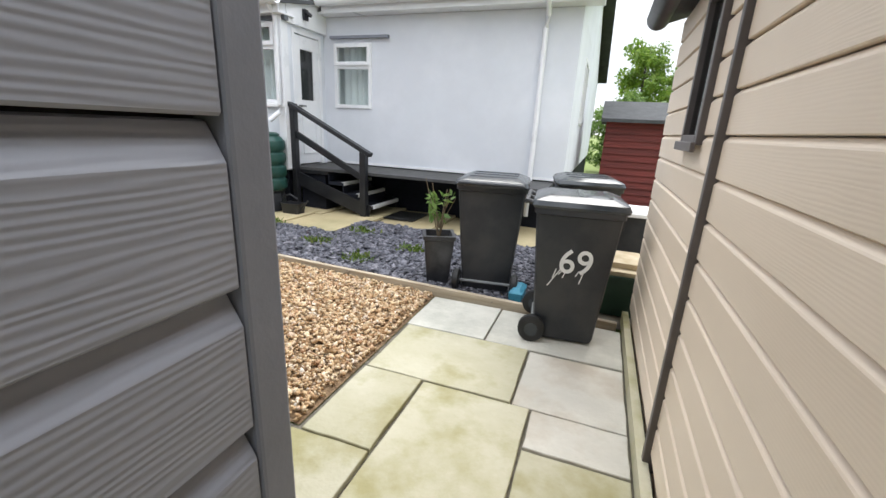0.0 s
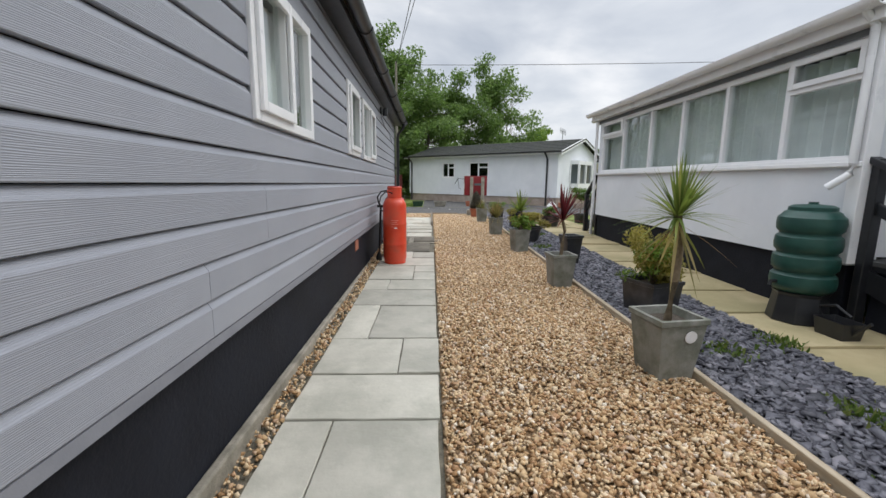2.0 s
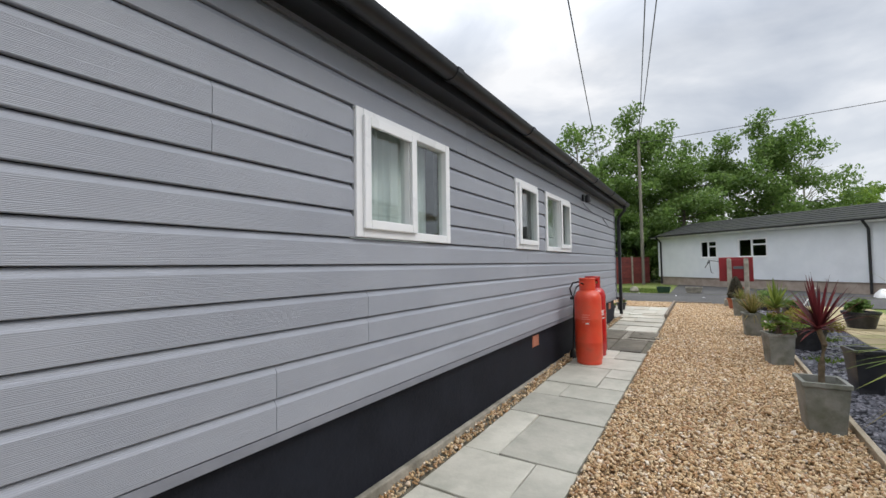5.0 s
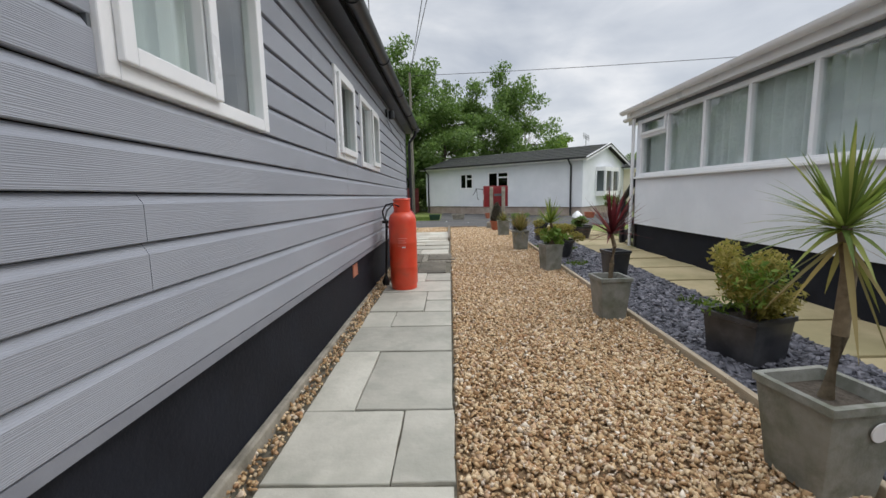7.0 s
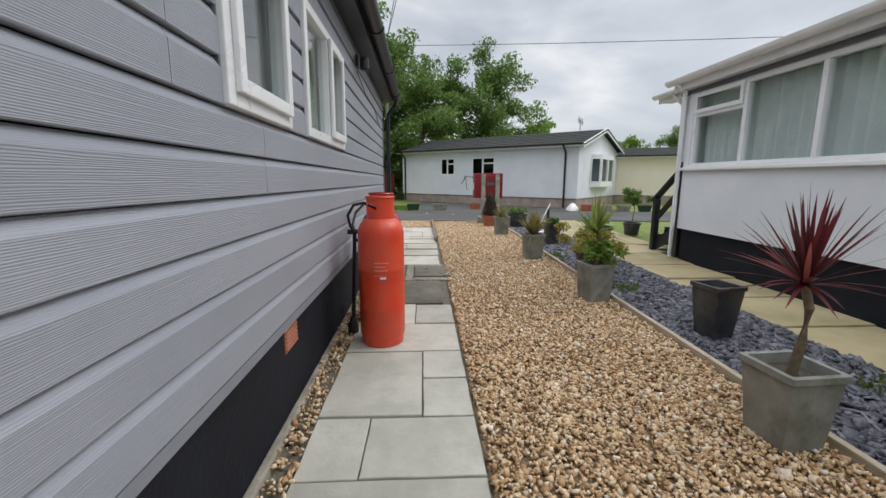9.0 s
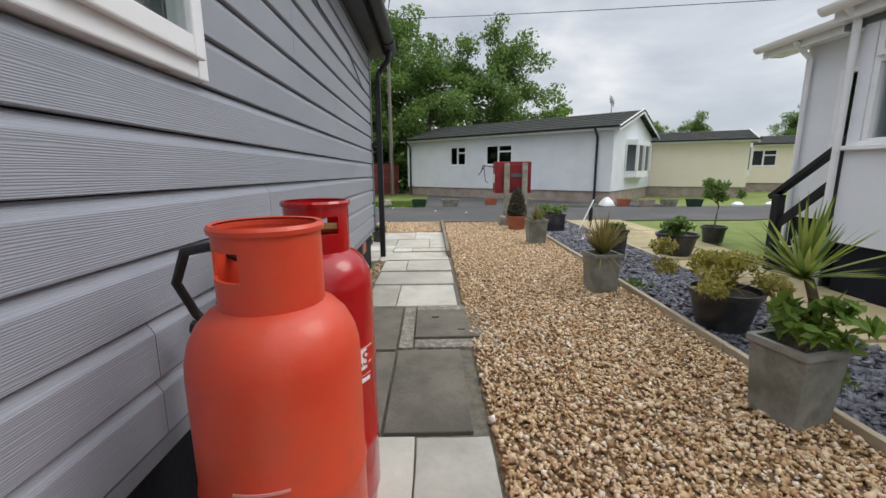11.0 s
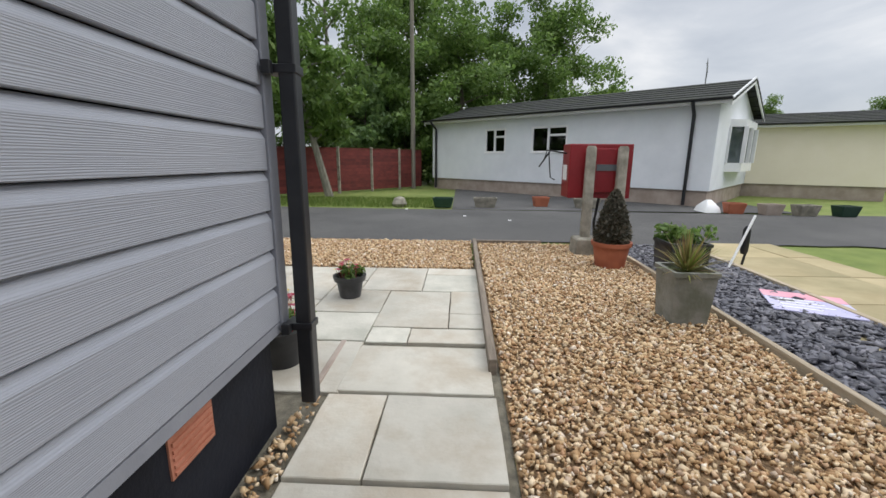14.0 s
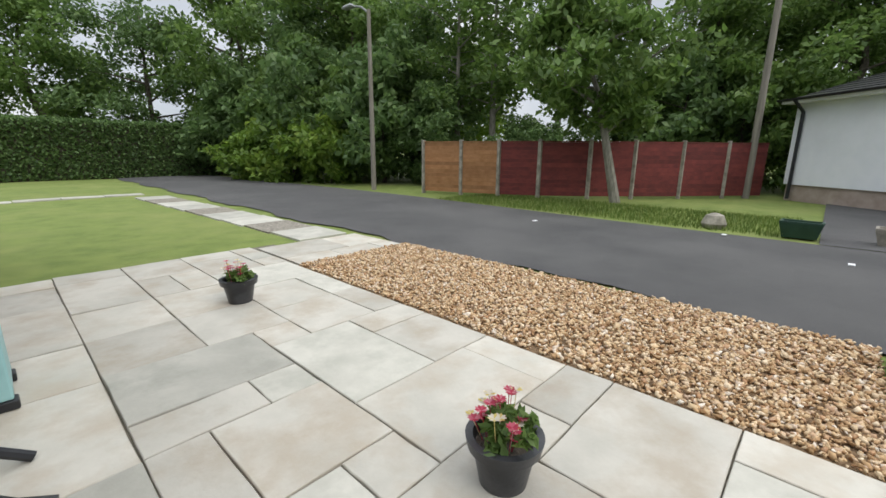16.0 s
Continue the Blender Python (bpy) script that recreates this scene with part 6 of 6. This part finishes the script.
# spike lamp and a leaning white stick in the slate
sl = thing("garden_light", "black garden spike light in the slate", "garden light", at=on(-15.3, 4.50))
Shape().tube([(0, 0, 0), (0, 0.02, 0.14)], 0.014).ob("spike", "black_plastic", sl)
Shape().lathe([(0.03, 0.13), (0.042, 0.17), (0.042, 0.42), (0.02, 0.47)], 12).ob("lamp", "black_plastic", sl, smooth=True)
stick = Shape().tube([on(-15.05, 4.18), on(-15.25, 4.53, 0.60)], 0.014)
tagged(stick.ob("garden_stick", "label_white", smooth=True), "white painted stick leaning beside the spike light", "stick")
slp = thing("sign_board", "flat pink and lavender printed board lying on slate", "sign", at=on(-13.85, 4.12, 0.02), turn=-24)
Shape().box(-0.29, 0.29, -0.30, 0.30, 0.0, 0.012).ob("board", "sign_lavender", slp, bevel=0.003)
Shape().box(-0.288, -0.10, -0.298, 0.298, 0.0125, 0.0145).ob("band", "sign_pink", slp)
for k in range(4):
    Shape().box(-0.06 + 0.08 * k, -0.03 + 0.08 * k, -0.22, 0.05 + 0.05 * (k % 3), 0.0125, 0.0145).ob("bar", "label_white", slp)

# ---- across the road: fence, poles, troughs ----
FPTS = [(-22.1, -8.66), (-22.45, -7.4), (-22.85, -6.3), (-23.35, -5.25), (-24.2, -4.15), (-25.1, -3.25), (-26.2, -2.3), (-27.3, -1.4), (-28.3, -0.6)]
fence = thing("fence", "panel fence, brown and dark red boards between concrete posts", "fence")
for i, ((ax, ay), (bx, by)) in enumerate(zip(FPTS, FPTS[1:])):
    m = "brown_fence" if i < 2 else "red_fence"
    for k in range(13):
        z = 0.16 + 0.115 * k
        Shape().beam((ax, ay, z + 0.05), (bx, by, z + 0.05 + (0.0 if i % 2 else 0.004)), 0.02, 0.10).ob("slat", m, fence)
    Shape().beam((ax, ay, 0.85), (bx, by, 0.85), 0.012, 1.4).ob("backing", m, fence)
    q = Vector((ax - bx, ay - by, 0)).normalized() * 0.06
    Shape().box(ax - 0.05, ax + 0.05, ay - 0.05, ay + 0.05, 0.0, 1.72).ob("post", "post_concrete", fence, bevel=0.01)
    Shape().beam((ax, ay, 1.66), (bx, by, 1.66), 0.05, 0.03).ob("capping", m, fence)


def pole(at, h, r, material, label, name="telegraph_pole"):
    p = thing(name, label, "pole", at=at)
    Shape().tube([(0, 0, -0.1), (0, 0, h)], r, 10, r * 0.7).ob("shaft", material, p, smooth=True)
    return p


lp = pole((-21.6, -10.6, 0.1), 5.6, 0.09, "pole_wood", "grey street lamp post beside the road", "street_lamp")
Shape().tube([(0, 0, 5.5), (0.05, -0.3, 5.72), (0.1, -0.7, 5.82)], 0.035).ob("arm", "lamp_steel", lp)
Shape().squares([(0.09, 0.22, 0), (0.11, 0.25, 0.05), (0.06, 0.18, 0.11)], (0.12, -0.9, 5.78), 0.3).ob("lantern", "lamp_steel", lp, smooth=True)
tpole = pole((-27.9, -0.9, 0.1), 8.5, 0.10, "pole_wood", "wooden telegraph pole behind the fence")
cabl = thing("overhead_cables", "thin black overhead telephone cables", "cable")
for a, b in (((-27.9, -0.9, 8.4), (-6, 60, 6.5)), ((-27.9, -0.9, 8.5), (22.0, 6.4, 8.0)), ((-27.9, -0.9, 8.4), (22.0, 5.6, 8.0)), ((-42, -5.5, 8.0), (22.0, 5.3, 7.6))):
    Shape().tube([(a[0] + (b[0] - a[0]) * q, a[1] + (b[1] - a[1]) * q, a[2] + (b[2] - a[2]) * q - 3.2 * q * (1 - q)) for q in np.linspace(0, 1, 14)], 0.014, 4).ob("cable", "rubber", cabl)
tagged(Shape().lathe([(0.16, 0), (0.2, 0.1), (0.14, 0.24), (0.04, 0.28)], 9, (-21.2, -0.5, 0.06)).ob("boulder", "post_concrete", smooth=True), "rounded mossy stone on the verge", "stone")
for x, y, r, m, lab in ((-21.0, 0.66, 0.26, "dark_green", "green trough planter at the road edge"), (-21.06, 1.75, 0.3, "post_concrete", "grey stone trough at the road edge"), (-21.4, 3.23, 0.2, "terracotta", "terracotta pot at the road edge"), (-21.1, 4.35, 0.32, "post_concrete", "long stone trough at the road edge"),
                        (-20.4, 7.6, 0.2, "terracotta", "terracotta pot near the white home"), (-20.2, 8.3, 0.22, "stone_plinth", "brown pot near the white home"), (-20.1, 9.0, 0.24, "post_concrete", "stone pot near the white home"), (-20.0, 9.8, 0.22, "dark_green", "dark green pot near the white home")):
    t = thing("trough", lab, "planter", group="pots across the road", at=(x, y, 0.10), turn=90 + 5 * math.sin(x * 9))
    Shape().squares([(r * 0.8, 0.12, 0), (r, 0.16, 0.22), (r, 0.16, 0.25), (r - 0.03, 0.13, 0.25), (r - 0.04, 0.12, 0.19)]).ob("pot", m, t)
    Shape().squares([(r - 0.05, 0.11, 0.15), (r - 0.04, 0.12, 0.2)]).ob("compost", "soil_and_shade", t)
wstone = Shape().squares([(0.28, 0.2, 0), (0.25, 0.16, 0.12), (0.14, 0.10, 0.22), (0.04, 0.05, 0.29)], (-20.68, 7.15, 0.1), 0.3)
tagged(wstone.ob("white_boulder", "label_white", smooth=True), "white painted boulder at the corner of the verge", "stone")
for k in range(9):
    s = Shape().lathe([(0.16, 0), (0.18, 0.08), (0.08, 0.16)], 8, (-19.9 + 0.05 * k, 11.2 + 1.1 * k, 0.09))
    tagged(s.ob("white_stone", "label_white", smooth=True), "white painted kerb stone on the verge", "stone", group="white stones")
for x, y in ((-20.3, -0.2), (-19.2, 1.2), (-18.6, 2.1), (-19.4, -3.0)):
    s = Shape().squares([(0.05, 0.03, 0), (0.05, 0.03, 0.008)], (x, y, 0.118))
    tagged(s.ob("litter", "label_white"), "scrap of white paper lying on the road", "litter")
# parked car in the distance
car = thing("car", "silver parked car on the far road", "car", at=(-33.0, 26.3, 0.11), turn=62)
Shape().squares([(2.1, 0.8, 0.3), (2.15, 0.85, 0.55), (2.05, 0.82, 0.85), (1.5, 0.75, 0.95), (1.1, 0.66, 1.4), (0.9, 0.6, 1.45)], round_=0.25).ob("body", "car_paint", car, smooth=True)
Shape().squares([(1.42, 0.77, 0.97), (1.13, 0.69, 1.33)], round_=0.2).ob("glass", "planter_black", car)
for x in (-1.3, 1.3):
    for y in (-0.8, 0.8):
        Shape().rings([[(x + 0.31 * math.cos(a), y + d, 0.31 + 0.31 * math.sin(a)) for a in np.linspace(0, 2 * math.pi, 16, endpoint=False)] for d in (-0.1, 0.1)]).ob("wheel", "rubber", car)
# pale teal stand with a flower pot, against the end wall
ch = thing("plant_stand", "pale teal wooden plant stand with black feet", "stand", at=on(-12.63, -2.3))
Shape().box(0.0, 0.44, 0.0, 0.42, 0.05, 0.56).ob("body", "teal_pale", ch, bevel=0.01)
Shape().box(-0.02, 0.46, -0.02, 0.44, 0.561, 0.59).ob("top", "black_plastic", ch, bevel=0.008)
for x in (0.0, 0.38):
    for y in (0.0, 0.36):
        Shape().box(x - 0.015, x + 0.07, y - 0.01, y + 0.07, 0.0, 0.05).ob("foot", "black_plastic", ch, bevel=0.008)
yf = pot_round("flower_pot", "black pot of yellow flowers on the teal stand", (-12.50, -2.06, gz(-12.5) + 0.59), 0.13, 0.10, 0.16, "planter_black")
shrub(yf, (0, 0, 0.13), 0.14, 0.13, 260, 0.028, "leaf_light", 51)
fc = Shape().tube([(-12.70, -0.98, 0.10), (-12.60, -1.02, 0.13), (-12.40, -1.08, 0.28), (-12.24, -1.1, 0.55)], 0.022)
fc.tube([(-12.66, -1.35, 0.10), (-12.40, -1.36, 0.30), (-12.24, -1.36, 0.55)], 0.022).tube([(-12.24, -1.1, 0.55), (-12.24, -1.36, 0.55)], 0.022)
tagged(fc.ob("folding_stool", "black_plastic", smooth=True), "folded black metal stool leaning by the end wall", "stool")


# ---- cladding boards ----
def boards(parent, along, u0, u1, face, z0, n, pitch, holes, joints, material, out, seed, depth=0.022, flat=0.77):
    """Horizontal boards with a sloping top edge; each length between joints and openings is one object."""
    rng = random.Random(seed)
    for k in range(n):
        za = z0 + k * pitch
        cuts = [(u0, u1)]
        for a, b, c, d in holes:
            if c < za + pitch * 0.5 < d:
                cuts = [q for s, e in cuts for q in ((s, min(e, a)), (max(s, b), e)) if q[1] - q[0] > 0.02]
        pieces = []
        for s, e in cuts:
            js = sorted(j for j in joints(k) if s + 0.15 < j < e - 0.15)
            pts = [s, *js, e]
            pieces += [(a + 0.0015, b - 0.0015) for a, b in zip(pts, pts[1:])]
        for a, b in pieces:
            prof = [(-0.006, 0.003), (depth - 0.003, 0.003), (depth, 0.006), (depth + 0.0005, pitch * flat), (depth - 0.002, pitch * (flat + 0.03)), (0.003, pitch * 0.955), (0.0, pitch * 0.985), (-0.006, pitch * 0.998)]
            s = Shape()
            mid = (a + b) / 2
            if along == "x":
                s.rings([[(u - mid, out * p, q) for p, q in prof] for u in (a, b)])
            else:
                s.rings([[(out * p, u - mid, q) for p, q in prof] for u in (a, b)])
            o = s.ob("board", material, parent)
            o.location = (mid, face, za) if along == "x" else (face, mid, za)


GJ = {0: (-2.53, -7.6), 1: (-2.53, -7.6), 2: (-3.20, -8.48), 3: (-3.20, -8.48), 4: (-6.05, -10.62), 5: (-6.05, -10.62), 6: (-5.36, -10.0), 7: (-5.36, -10.0), 8: (-2.2, -9.0), 9: (-2.2, -9.0), 10: (-5.1, -10.8), 11: (-4.54, -9.7), 12: (-4.54, -9.7), 13: (-2.55, -7.9)}
Shape().box(HX0, HX1 - 0.02, WALL_Y - 0.012, WALL_Y + 0.02, 0.615, 0.662).ob("starter_board", "grey_trim", grey)
boards(grey, "x", HX0 + 0.052, HX1 - 0.102, WALL_Y, Z0, 13, PITCH, W_HOLES, lambda k: GJ.get(k, ()), "grey_cladding", 1, 3)
boards(grey, "y", -6.2, 0.282, HX1 - 0.018, 0.328, 15, PITCH, [], lambda k: (-2.0 - 0.4 * (k % 4),), "grey_cladding_end", 1, 4, 0.020)
boards(grey, "y", -6.2, 0.29, HX0, Z0, 13, PITCH, [], lambda k: (-2.0 - 0.4 * (k % 4),), "grey_cladding_end", -1, 4)
boards(cs, "y", -2.0, 3.36, CX + 0.01, 0.044, 14, 0.147, [(2.02, 2.40, 1.33, 1.98)], lambda k: (0.46, 1.707), "cream_cladding", -1, 6, 0.014, 0.86)


# ---- loose stones and grass ----
def bed_points(n, x0, x1, y0, y1, rng):
    x, y = rng.uniform(x0, x1, n), rng.uniform(y0, y1, n)
    z = np.interp(-x, (-0.9, 0.9, 3.6, 6.3, 10.35, 13.5, 15.3), (-0.09, -0.08, -0.02, 0.01, 0.055, 0.10, 0.108))
    return np.stack([x, y, z], 1)


OCT_V = np.array([(1, 0, 0), (-1, 0, 0), (0, 1, 0), (0, -1, 0), (0, 0, 1), (0, 0, -1)], dtype=float)
OCT_F = np.array([(0, 2, 4), (2, 1, 4), (1, 3, 4), (3, 0, 4), (2, 0, 5), (1, 2, 5), (3, 1, 5), (0, 3, 5)])
CUBE_V = np.array([(x, y, z) for x in (-1, 1) for y in (-1, 1) for z in (-1, 1)], dtype=float)
CUBE_F = np.array([(0, 1, 3, 2), (4, 6, 7, 5), (0, 4, 5, 1), (2, 3, 7, 6), (0, 2, 6, 4), (1, 5, 7, 3)])


def stones(name, label, areas, size, flat, bv, bf, material, seed, up, tilt, jit):
    rng = np.random.default_rng(seed)
    pts = np.concatenate([bed_points(int(d * abs(x1 - x0) * (y1 - y0)), x0, x1, y0, y1, rng) for x0, x1, y0, y1, d in areas])
    n = len(pts)
    s = size * rng.lognormal(0, 0.28, (n, 1)) * rng.uniform(0.7, 1.25, (n, 3))
    s[:, 2] *= flat
    pts[:, 2] += up + rng.uniform(-0.004, 0.015, n)
    v, f = scatter(bv, bf, pts, s, rand_rot(n, rng, tilt), jit, seed)
    o = new(name, raw_mesh(name, v, f, material))
    return tagged(o, label, "gravel", kind="stuff")


stones("gravel", "golden brown and cream angular gravel stones", [(-8, -1.22, 1.37, 3.16, 3300), (-16.3, -8, 1.37, 3.16, 2700), (-16.45, -14.88, -3.3, 1.27, 2700), (-8.42, -0.5, 0.285, 0.43, 1500), (-12.3, -8.42, 0.285, 0.39, 1300)],
       0.0145, 0.66, OCT_V, OCT_F, "gravel_stone", 5, 0.001, 1.0, 0.2)
stones("slate_chips", "plum grey slate chippings", [(-9, -0.3, 3.23, 4.35, 1500), (-16.3, -9, 3.23, 4.3, 1300), (-3.1, -0.3, 4.35, 5.15, 1300)],
       0.024, 0.28, CUBE_V * 0.8, CUBE_F, "slate_chip", 6, 0.006, 0.5, 0.18)


def blades(name, label, areas, h, material, seed, w=0.004, category="grass"):
    rng = np.random.default_rng(seed)
    pts = np.concatenate([bed_points(int(d * abs(x1 - x0) * abs(y1 - y0)), x0, x1, min(y0, y1), max(y0, y1), rng) for x0, x1, y0, y1, d in areas])
    n = len(pts)
    pts[:, 2] -= 0.035
    base = np.array([(-1, 0, 0), (1, 0, 0), (0.1, 0.35, 1.0)])
    s = np.stack([np.full(n, w), h * rng.uniform(0.4, 1.0, n), h * rng.uniform(0.6, 1.3, n)], 1)
    v, f = scatter(base, np.array([(0, 1, 2)]), pts, s, rand_rot(n, rng, 0.25), 0.0, seed)
    return tagged(new(name, raw_mesh(name, v, f, material)), label, category, kind="stuff")


blades("verge_grass", "longer green verge grass by the fence", [(-23.5, -20.9, -7, 0.6, 700)], 0.09, "grass_blade", 9, 0.006)
wr = np.random.default_rng(12)
for cx, cy in ((-3.0, 3.9), (-3.9, 3.7), (-2.3, 3.6), (-1.9, 4.2), (-4.1, 4.3), (-6.4, 4.1), (-8.9, 3.5), (-10.6, 3.9), (-2.8, 4.6), (-10.9, 3.35)):
    n = 140
    p = np.stack([wr.normal(cx, 0.09, n), wr.normal(cy, 0.07, n), np.full(n, gz(cx))], 1)
    v, f = scatter(np.array([(-1, 0, 0), (1, 0, 0), (0.6, 0.5, 0.6), (-0.4, 0.8, 0.8)]), np.array([(0, 1, 2, 3)]), p, np.stack([np.full(n, 0.012), np.full(n, 0.05), wr.uniform(0.03, 0.09, n)], 1), rand_rot(n, wr, 0.5), 0.2, int(100 - cx * 10))
    tagged(new("weed", raw_mesh("weed", v, f, "grass_blade")), "small green weed growing through slate chippings", "weed", group="weeds in the slate")
